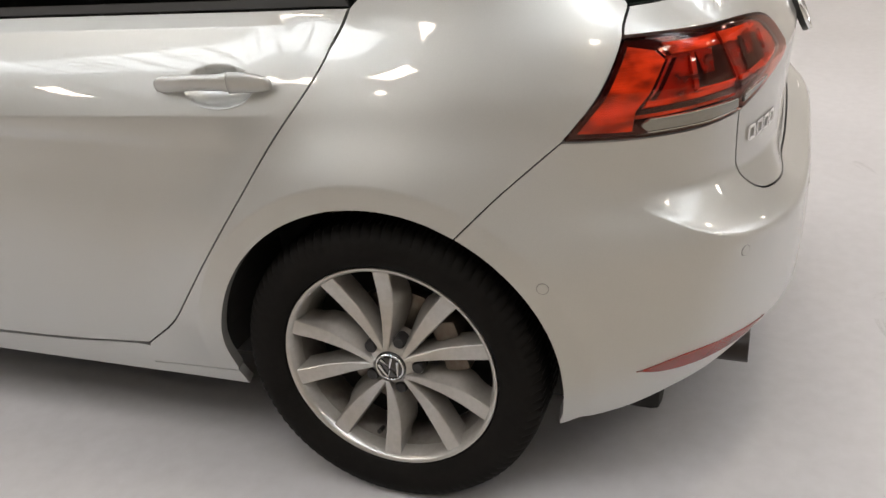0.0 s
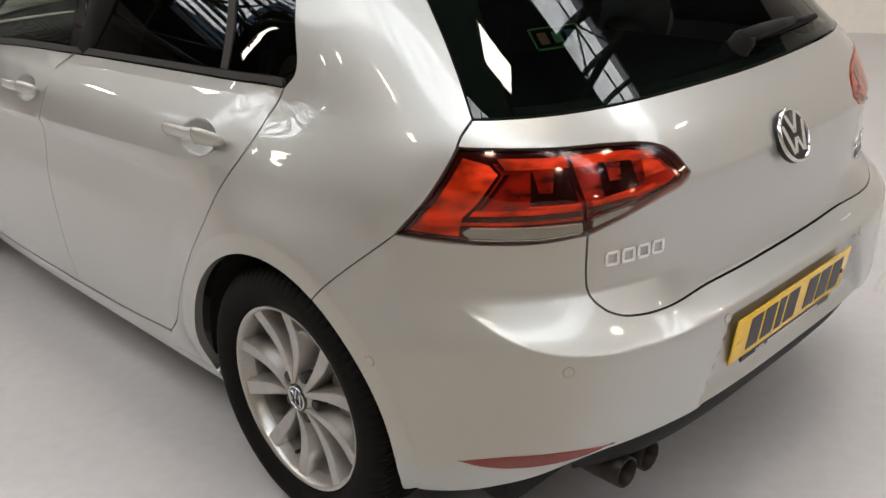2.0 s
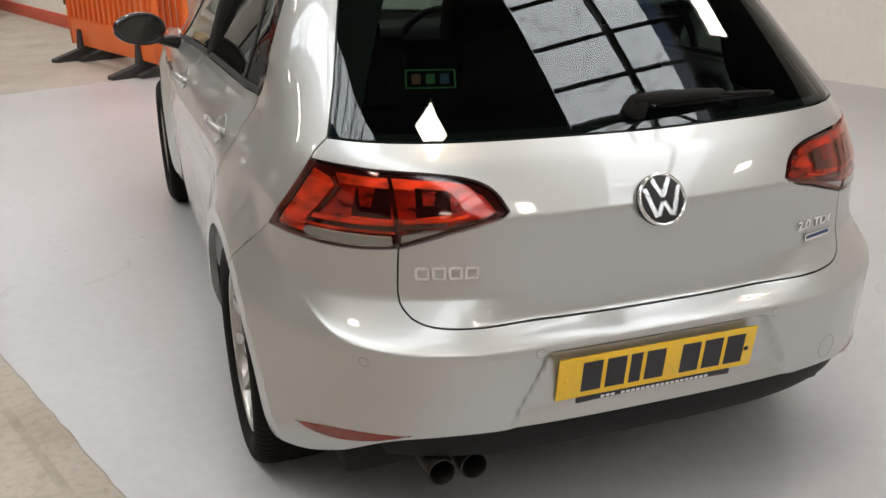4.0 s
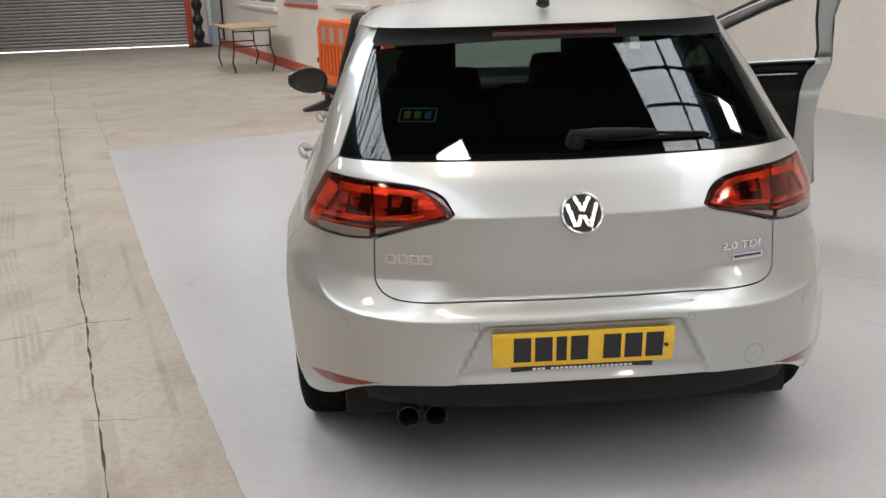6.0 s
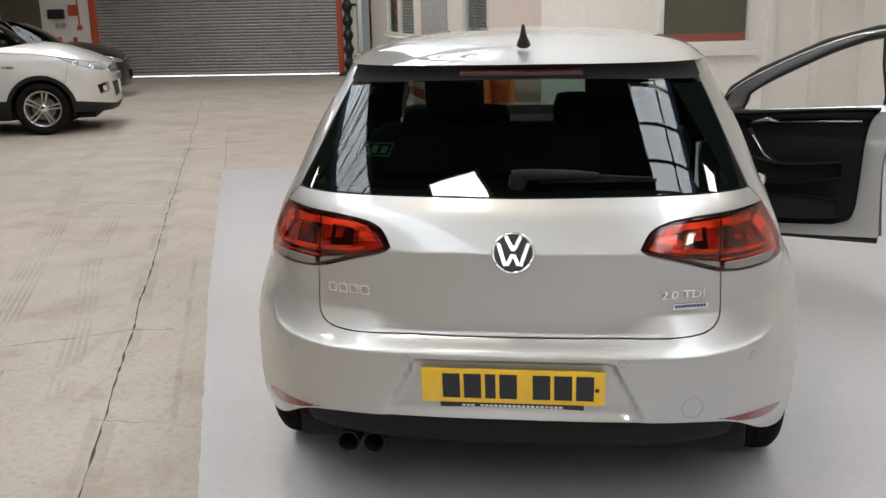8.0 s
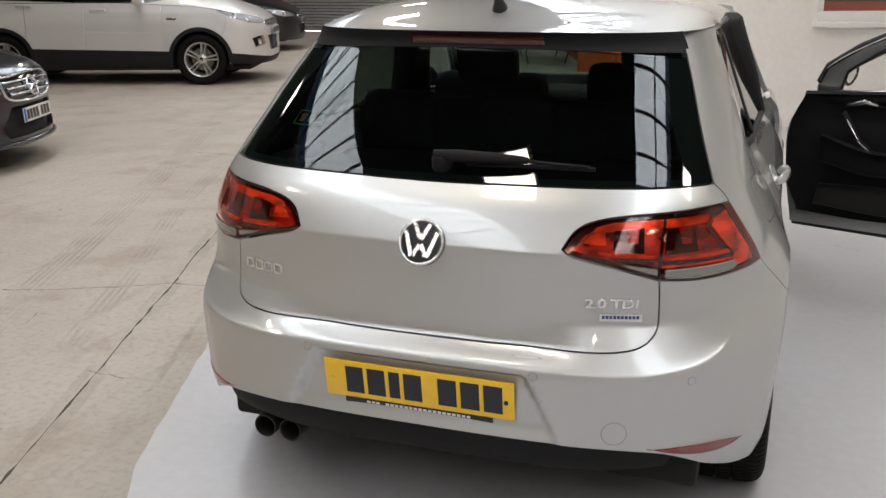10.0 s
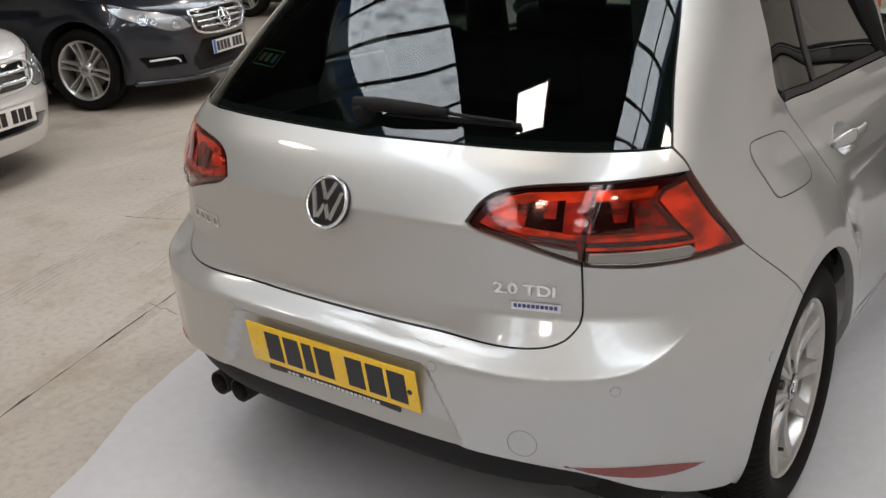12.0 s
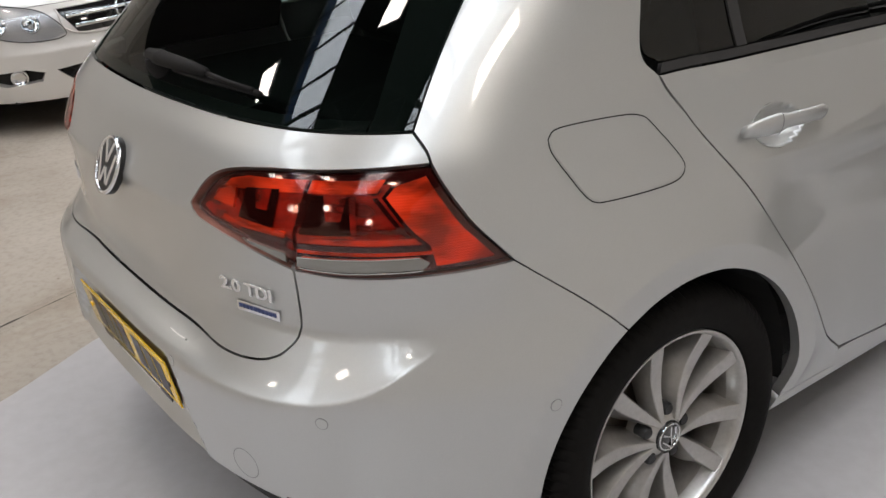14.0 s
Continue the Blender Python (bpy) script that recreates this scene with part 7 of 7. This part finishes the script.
                part("handle_post", tube_bm([tuple(c), tuple(c + n * .032)], .012, 8), paint, d1)
        P("sill", sided(poly(F(hubs[0] + ra, zs), F(hubs[0] + ra + .02, zs - .10), F(hubs[1] - ra - .02, zs - .10), F(hubs[1] - ra, zs)), sd), lower, depth=.06)
        if s.get("clad"):
            P("side_cladding", sided(poly(F(hubs[0] + ra, .27), F(hubs[1] - ra, .27), F(hubs[1] - ra - .01, .50), F(g3, .485), F(hubs[0] + ra + .01, .46)), sd), CLADDING, lift=.010, depth=.02)
            for hub, a0, a1 in ((hubs[0], 185, -5), (hubs[1], 185, -5)):
                inn, out = cut(hub, ra - .004, a0, a1, 22), cut(hub, ra + .052, a0, a1, 22)
                P("arch_cladding", sided([inn, [inn[-1], out[-1]], rev(out), [out[0], inn[0]]], sd), CLADDING, lift=.010, depth=.03)
            P("side_vent", sided(poly(F(g2 - .20, .90), F(g2 - .06, .905), F(g2 - .05, .875), F(g2 - .19, .868)), sd), GLOSS_BLACK, lift=.004)
            tube("vent_bar", [(sd * F(g2 - .19, .887)[0], .887), (sd * F(g2 - .06, .891)[0], .891)], .005, CHROME, ob, .008)
            tube("waist_crease", [(sd * F(g2 + .2, .70)[0], .70), (sd * F(g3, .72)[0], .72)], .003, paint, ob, 0)
        for hub in hubs:
            bm = bmesh.new()
            rows = []
            for i in range(15):
                a = radians(-14 + 208 * i / 14)
                rows.append([bm.verts.new((sd * x, hub + (ra + .012) * math.cos(a), .34 + (ra + .012) * math.sin(a))) for x in (.52, float(smooth_table(s["wide"])(.6)) - .005)])
            for a, b in zip(rows, rows[1:]):
                bm.faces.new((a[0], a[1], b[1], b[0]))
            bm.faces.new([q_[0] for q_ in rows])
            part("arch_liner", bm, DARK, ob)
            road_wheel(ob, (sd * (s["track"]), hub, r), sd, r, s["rim"], s["spokes"], s["twin"], s["turn"])
        # headlamp: shell, reflectors, lens
        pts = [F(y, z) if k == "f" else N(y, z) for k, y, z in s["lamp"]]
        shell = P("headlight", [pts[:s["lamp_n"]], pts[s["lamp_n"] - 1:] + [pts[0]]] if sd > 0 else mirrored([pts[:s["lamp_n"]], pts[s["lamp_n"] - 1:] + [pts[0]]]), LAMP_SHELL, ob, "clear headlamp", lift=.003, gap=.002, grid=.03)
        for (k, y, z), rad in zip(s["bulbs"], s["bulb_r"]):
            u, _ = F(y, z) if k == "f" else N(y, z)
            c, n = Vector(sf(sd * u, z)), Vector(nf(sd * u, z))
            b = part("reflector", lathe_bm([(rad, .006), (rad * .96, .011), (rad * .80, .006), (rad * .55, .0045), (rad * .3, .007), (.002, .012)], 28, "z"), LAMP_CHROME, shell, smooth=True)
            b.matrix_local = Matrix.Translation(c) @ n.to_track_quat("Z", "Y").to_matrix().to_4x4()
        ins = [(u, z) for u, z in pts]
        lens = P("lens", [ins[:s["lamp_n"]], ins[s["lamp_n"] - 1:] + [ins[0]]] if sd > 0 else mirrored([ins[:s["lamp_n"]], ins[s["lamp_n"] - 1:] + [ins[0]]]), CLEAR_LENS, shell, lift=.018, gap=.003, grid=.03)
        lens.visible_shadow = False
        tube("lamp_joint", [(sd * u, z) for u, z in pts + pts[:1]], .003, SEAL, shell, .003)
        # door mirror
        bm = bmesh.new()
        bmesh.ops.create_uvsphere(bm, u_segments=16, v_segments=10, radius=1)
        zb = float(zt(g2 + .3)) + .06
        for v in bm.verts:
            v.co = (sd * (float(smooth_table(s["wide"])(.9)) + .09 + .105 * v.co.x), g2 + .30 + .08 * max(-1, min(.4, v.co.y)), zb + .07 * v.co.z)
        part("door_mirror", bm, paint, ob, angle=50)
    # grille with its frame, bars and badge
    g = s["grille"]
    gp = [N(x, z) for x, z in g]
    grille = P("grille", poly(*gp), GLOSS_BLACK, ob, "black grille with chrome bars", lift=.003, gap=0, grid=.03)
    tube("grille_frame", gp + gp[:1], s["frame_r"], s["frame_mat"] or paint, grille, .006)
    gt, gb = max(z for x, z in g), min(z for x, z in g)
    wt, wb = max(x for x, z in g if z > (gt + gb) / 2), max(x for x, z in g if z < (gt + gb) / 2)
    for f in s["bars"]:
        z = gb + (gt - gb) * f
        w = wb + (wt - wb) * f - .01
        tube("grille_bar", [N(-w, z - .012 * 0), N(-w / 2, z), (0, z), N(w / 2, z), N(w, z)], s["bar_r"], s["bar_mat"], grille, .014)
    if s["badge"]:
        zb_ = s["badge"][0]
        round_badge(ob, Vector(sf(0, zb_)) + Vector(nf(0, zb_)) * .012, nf(0, zb_), s["badge"][1])
    # lattice in the middle intake
    if s["lattice"]:
        x1, za, zb2, k = s["lattice"]
        bm = bmesh.new()
        for i in range(-k, k + 1):
            for d in (-1, 1):
                x_a, x_b = i * 2 * x1 / k * .5, i * 2 * x1 / k * .5 + d * (zb2 - za) * 1.3
                if abs(x_a) < x1 and abs(x_b) < x1:
                    q0, q1 = sf(ax(x_a, za) if x_a else 0, za), sf(ax(x_b, zb2) if x_b else 0, zb2)
                    tube_bm([(q0[0], q0[1] + .03, za), (q1[0], q1[1] + .03, zb2)], .0035, 4, bm)
        part("intake_lattice", bm, BLACK, ob)
    for x, z, rad in s["fogs"]:
        for sd in (1, -1):
            u = ax(x, z)
            c, n = Vector(sf(sd * u, z)), Vector(nf(sd * u, z))
            f = part("fog_lamp", cap_ends(lathe_bm([(rad, -.02), (rad, .002), (rad * .86, .004), (rad * .80, -.006), (rad * .3, -.012)], 28, "z")), LAMP_CHROME, ob, "round fog lamp", smooth=True)
            f.matrix_local = Matrix.Translation(c - n * .012) @ n.to_track_quat("Z", "Y").to_matrix().to_4x4()
    if s["strip"]:
        for sd in (1, -1):
            c = [N(sd * x, z) for x, z in s["strip"]]
            tube("daylight_strip", c, .009, DRL, ob, -.006)
    if s["lip"]:
        tube("front_lip", [F(.40, s["lip"])] and [(-ay(.40, s["lip"]), s["lip"]), N(-.6, s["lip"]), N(-.3, s["lip"]), (0, s["lip"]), N(.3, s["lip"]), N(.6, s["lip"]), (ay(.40, s["lip"]), s["lip"])], .021, paint, ob, .008)
    px, pz, plean = s["plate"]
    white_plate(ob, px, float(sf(0, pz)[1]) - .022, pz, plean)
    # cabin: screen, side glass, roof, by a second outline above the waist
    c0, c1, cz, rz = s["scuttle"], s["deck"], s["waist"], s["roof"]
    csk, cnf, cax, cay = car_skin(c1[0], smooth_table([(cz - .02, s["cab_w"]), (rz - .10, s["roof_w"] + .04), (rz, s["roof_w"])]),
                                  smooth_table([(cz - .02, c0[0]), (rz - .03, c0[1]), (rz, c0[1] + .12)]), smooth_table([(cz - .02, 0), (rz - .03, c1[0] - c1[1]), (rz, c1[0] - c1[1] + .1)]), 2.6, c0[1] + .35, (-9,), 0.0, .3)

    def C(nm, segs, mat, **k):
        return panel(nm, segs, mat, ob, surface=csk, normal=cnf, **{"grid": .06, "step": .04, **k})
    u_a = .66 * (c0[1] + .35)
    rt = rz - .045
    C("windscreen", [[(-u_a, cz), (0, cz), (u_a, cz)], [(u_a, cz), (u_a * .92, rt)], [(u_a * .92, rt), (0, rt), (-u_a * .92, rt)], [(-u_a * .92, rt), (-u_a, cz)]], CABIN_GLASS, gap=.002).visible_shadow = False
    ul = c1[0] - .5
    for sd in (1, -1):
        C("window_pillar", sided([[(u_a, cz), (u_a * .92, rt)], [(u_a * .92, rt), (u_a * .92 + .10, rt)], [(u_a * .92 + .10, rt), (u_a + .08, cz)], [(u_a + .08, cz), (u_a, cz)]], sd), paint, gap=0)
        um = (u_a + ul) / 2
        C("side_window", sided(poly((u_a + .08, cz), (um, cz + .01), (um - .04, rt), (u_a * .92 + .10, rt)), sd), CABIN_GLASS, gap=.008)
        C("side_window", sided(poly((um + .03, cz + .01), (ul, cz + .03), (ul - .18, rt), (um, rt)), sd), CABIN_GLASS, gap=.008)
        C("rear_pillar", sided(poly((ul, cz), (ul + .35, cz), (ul + .30, rt), (ul - .18, rt)), sd), paint, gap=0)
        C("roof_side", sided(poly((u_a * .92, rt), (ul + .30, rt), (ul + .30, rz - .012), (u_a * .92, rz - .012)), sd), paint, gap=0)
        tube_ = tube_bm([tuple(csk(sd * u, cz - .004) + cnf(sd * u, cz) * .004) for u in np.linspace(u_a + .04, ul + .1, 14)], .009, 6)
        part("waist_strip", tube_, CHROME if s["chrome_waist"] else SEAL, ob, smooth=True)

    def top_fn(a, b):
        qv = 2 * a - 1
        e = csk(qv * u_a * .92, rt + 0 * qv)
        f = csk(ul + .30, rz - .03)
        yb = f[1] - .05 * np.abs(qv) ** 2
        y = e[..., 1] + (yb - e[..., 1]) * b
        w0 = np.abs(csk(np.abs(u_a * .92), rt)[0])
        half_ = e[..., 0] + (qv * (s["roof_w"] + .03) - e[..., 0]) * np.clip(b * 5, 0, 1)
        arch_ = (rz - rt) * (1 - np.abs(qv) ** 2.6) * (1 - (1 - b) ** 6) * (1 - .7 * b ** 6)
        return np.stack([half_, y, rt + .006 + arch_], -1)
    grid_mesh("roof", top_fn, 25, 25, paint, ob)

    def patch(nm, front, back, edge, crown, mat):
        """A lid between a front line, a back line and its mirrored edges."""
        def fn(a, b):
            qv = 2 * a - 1
            f0, b0, e0 = front(qv), back(qv), edge(b)
            fe, be = front(np.ones(1))[0], back(np.ones(1))[0]
            chord = np.stack([qv * e0[..., 0], e0[..., 1], e0[..., 2]], -1)
            fo = f0 - np.stack([qv * fe[0], 0 * qv + fe[1], 0 * qv + fe[2]], -1)
            bo = b0 - np.stack([qv * be[0], 0 * qv + be[1], 0 * qv + be[2]], -1)
            p = chord + fo * ((1 - b) ** 1.5)[..., None] + bo * (b ** 1.5)[..., None]
            p[..., 2] += crown(b) * (1 - np.abs(qv) ** 2.4)
            return p
        return grid_mesh(nm, fn, 33, 29, mat, ob)
    y_sc = float(csk(u_a + .06, cz)[1])
    e_y = np.linspace(float(sf(U1, zn)[1]), y_sc, 40)
    e_p = np.array([sf(ay(y, float(zt(y))) if i else U1, float(zt(y)) if i else zn) for i, y in enumerate(e_y)])
    e_t = np.linspace(0, 1, 40)
    edge = lambda b: np.stack([np.interp(b, e_t, e_p[:, k]) for k in range(3)], -1)
    patch("bonnet", lambda q_: sf(q_ * U1, zn + 0 * q_) * 1.0, lambda q_: csk(q_ * (u_a + .06), cz + 0 * q_) * np.array([1, 1, 1.0]), edge, lambda b: s["crown"] * np.sin(np.pi * np.clip(b * .66, 0, 1)) ** .7, paint)
    part("bonnet_joint", tube_bm([tuple(edge(np.array(t)) + np.array([0, 0, .002])) for t in np.linspace(.02, .98, 30)], .0022, 6), DARK, ob)
    part("bonnet_joint", tube_bm([tuple(edge(np.array(t)) * np.array([-1, 1, 1]) + np.array([0, 0, .002])) for t in np.linspace(.02, .98, 30)], .0022, 6), DARK, ob)
    deck = box_bm(-s["cab_w"] + .03, s["cab_w"] - .03, c1[0] - .62, L - .06, float(zt(L - .3)) - .12, float(zt(L - .3)) + .01, .05)
    part("boot_lid", deck, paint, ob, angle=50)
    C("rear_screen", [[(ul + .35, cz), (ul + .48, cz)], [(ul + .48, cz), (ul + .48, rt)], [(ul + .48, rt), (ul + .30, rt)], [(ul + .30, rt), (ul + .35, cz)]], CABIN_GLASS, gap=0)
    box("underbody", (-.70, .70, .25, L - .25, .19, .30), DARK, ob, bevel=.02)
    box("engine_bay", (-.55, .55, .30, y_sc, .30, cz - .25), DARK, ob, bevel=.02)
    box("cabin_base", (-.76, .76, y_sc - .05, c1[0] - .3, .30, cz - .30), TRIM, ob, bevel=.02)
    for sx in (-.36, .36):
        bm = box_bm(-.24, .24, -.07, .07, 0, .62, .05)
        bm.transform(Matrix.Translation((sx, y_sc + 1.35, cz - .40)) @ Matrix.Rotation(radians(-18), 4, "X"))
        part("seat_back", bm, CLOTH, ob, angle=60)
    for u_, z_, mat in s["tail_lamps"]:
        for sd in (1, -1):
            P("tail_lamp", sided(poly((uend - .46, z_ - .09), (uend - .20, z_ - .08), (uend - .24, z_ + .09), (uend - .50, z_ + .10)), sd), mat, lift=.006)
    ob.matrix_world = Matrix.Translation((at[0], at[1], 0)) @ Matrix((AX2, -AX1, Vector((0, 0, 1)))).transposed().to_4x4()
    return ob


SUV = dict(length=4.52, hubs=(.88, 3.57), r=.345, rim=.232, spokes=5, twin=True, turn=8, track=.795, flare=.012, power=2.9, uc=.62, u_hood=.30,
           wide=[(.15, .80), (.25, .87), (.40, .90), (.60, .905), (.80, .905), (.95, .89), (1.05, .86), (1.20, .82)],
           nose=[(.15, .16), (.26, .05), (.38, .0), (.55, .0), (.70, .015), (.82, .05), (.92, .12), (1.2, .40)], tail=[(.15, .12), (.4, .0), (.8, .02), (1.2, .10)],
           top=[(0, .90), (.17, .902), (.40, .962), (.66, 1.01), (1.0, 1.05), (1.5, 1.075), (3.0, 1.12), (4.5, 1.16)],
           chin=.27, sill=.30, clad=True, bumper_y=.50, door_y=1.37, door2_y=2.44, doors=4, handles=[(2.12, 1.0), (3.12, 1.06)],
           intakes=[[(-.44, .64), (-.36, .44), (.36, .44), (.44, .64)], [(.58, .66), (.54, .54), (.74, .50), (.775, .62)]],
           lamp=[("f", .64, 1.008), ("f", .40, .958), ("f", .20, .912), ("n", .50, .868), ("n", .47, .838), ("f", .12, .815), ("f", .30, .865)], lamp_n=5, bulbs=[("f", .24, .87), ("f", .42, .925)], bulb_r=[.045, .040],
           grille=[(-.42, .845), (-.40, .775), (.40, .775), (.42, .845)], frame_r=.008, frame_mat=CHROME, bars=[.5], bar_r=.008, bar_mat=CHROME, badge=None, lattice=(.40, .45, .63, 14), fogs=[(.655, .575, .04)], strip=None, lip=None,
           plate=(0, .70, .10), scuttle=(1.02, 1.95), deck=(4.40, 4.05), waist=1.10, roof=1.70, cab_w=.845, roof_w=.60, crown=.11, chrome_waist=True, tail_lamps=[(0, .98, RED)])
BLACK_CAR = dict(SUV, length=4.40, hubs=(.85, 3.50), r=.315, rim=.21, clad=False, power=2.7, uc=.66, u_hood=.34, chin=.20, sill=.24,
                 wide=[(.15, .80), (.25, .86), (.45, .895), (.70, .90), (.85, .88), (.95, .85), (1.1, .81)],
                 nose=[(.15, .12), (.22, .03), (.40, .0), (.55, .01), (.68, .05), (.76, .12), (1.0, .45)],
                 top=[(0, .74), (.17, .742), (.40, .815), (.80, .89), (1.4, .94), (4.4, .99)], handles=[(2.12, .84), (3.05, .86)],
                 intakes=[[(-.40, .50), (-.34, .33), (.34, .33), (.40, .50)]], lamp=[("f", .66, .80), ("f", .42, .79), ("f", .22, .75), ("n", .52, .70), ("n", .50, .66), ("f", .20, .655), ("f", .42, .70)],
                 bulbs=[("f", .26, .70), ("f", .42, .745)], bulb_r=[.045, .035], grille=[(-.34, .70), (-.32, .63), (.32, .63), (.34, .70)], lattice=None, fogs=[], plate=(0, .56, .08),
                 scuttle=(1.05, 1.95), deck=(4.30, 3.85), waist=.955, roof=1.47, cab_w=.83, roof_w=.58, crown=.09, tail_lamps=[])
SALOON = dict(SUV, length=4.70, hubs=(.82, 3.58), r=.325, rim=.237, spokes=6, twin=True, turn=-12, track=.775, flare=.012, clad=False, power=2.55, uc=.78, u_hood=.40, chin=.19, sill=.22, bumper_y=.52, door_y=1.32, door2_y=2.75, doors=2, handles=[(2.48, .78)],
              wide=[(.12, .80), (.22, .865), (.40, .885), (.60, .89), (.75, .875), (.86, .85), (.95, .82)],
              nose=[(.12, .10), (.20, .0), (.26, .0), (.40, .012), (.55, .012), (.66, .035), (.74, .085), (1.0, .5)], tail=[(.15, .12), (.4, .0), (.8, .02), (1.2, .2)],
              top=[(0, .735), (.17, .737), (.32, .782), (.60, .845), (1.0, .885), (1.5, .915), (4.7, .97)],
              intakes=[[(-.34, .50), (-.46, .34), (-.42, .265), (.42, .265), (.46, .34), (.34, .50)], [(.54, .41), (.52, .34), (.76, .33), (.80, .415)]],
              lamp=[("f", .56, .805), ("f", .42, .795), ("f", .26, .755), ("n", .50, .70), ("n", .42, .615), ("n", .60, .60), ("f", .26, .655), ("f", .44, .725)], lamp_n=5, bulbs=[("f", .30, .70), ("n", .56, .645), ("n", .70, .68)], bulb_r=[.045, .042, .030],
              grille=[(-.405, .725), (-.335, .555), (.335, .555), (.405, .725)], frame_r=.012, frame_mat=CHROME, bars=[.24, .5, .76], bar_r=.011, bar_mat=CHROME, badge=(.635, .085), lattice=None, fogs=[],
              strip=[(.755, .385), (.60, .39), (.565, .355)], lip=.215, plate=(0, .425, .06), scuttle=(1.05, 1.95), deck=(4.20, 3.75), waist=.925, roof=1.39, cab_w=.81, roof_w=.54, crown=.075, chrome_waist=True, tail_lamps=[])
COUPE = dict(SALOON, length=4.90, hubs=(.86, 3.70), r=.33, rim=.228, spokes=5, power=2.5, uc=.80, u_hood=.40, turn=5,
             top=[(0, .715), (.17, .717), (.32, .762), (.60, .82), (1.0, .865), (1.5, .90), (4.9, .96)],
             nose=[(.12, .10), (.20, .03), (.28, .01), (.40, .0), (.47, .0), (.50, .012), (.60, .04), (.70, .09), (1.0, .5)],
             intakes=[[(-.50, .365), (-.42, .295), (.42, .295), (.50, .365), (.27, .385), (-.27, .385)], [(.565, .36), (.58, .315), (.72, .30), (.80, .335), (.755, .375), (.64, .385)]],
             lamp=[("f", .60, .775), ("f", .44, .765), ("f", .24, .725), ("n", .48, .675), ("n", .405, .555), ("n", .52, .530), ("f", .22, .555), ("f", .42, .655)], bulbs=[("n", .56, .625), ("f", .26, .635), ("f", .40, .69)], bulb_r=[.050, .055, .04],
             grille=[(-.415, .685), (-.335, .545), (.335, .545), (.415, .685)], frame_r=.006, frame_mat=None, bars=[.28, .66], bar_r=.013, badge=(.615, .083), lattice=(.46, .30, .385, 26), fogs=[(.675, .342, .048)],
             strip=None, lip=None, plate=(.02, .408, .04), scuttle=(1.15, 2.05), deck=(4.45, 3.95), waist=.91, roof=1.38, crown=.075)
parked_car("suv_car", "silver suv with black cladding parked nose out", (-6.10, 10.23), SUV, SILVER_2)
parked_car("hatch_car", "black car parked beyond the silver suv", (-8.19, 15.12), BLACK_CAR, JET)
parked_car("coupe_car", "dark grey-blue coupe with chrome grille parked nose out", (-4.89, 4.02), SALOON, SLATE)
parked_car("saloon_car", "silver saloon with twin-bar grille and white plate", (-3.80, 1.30), COUPE, SILVER_2)
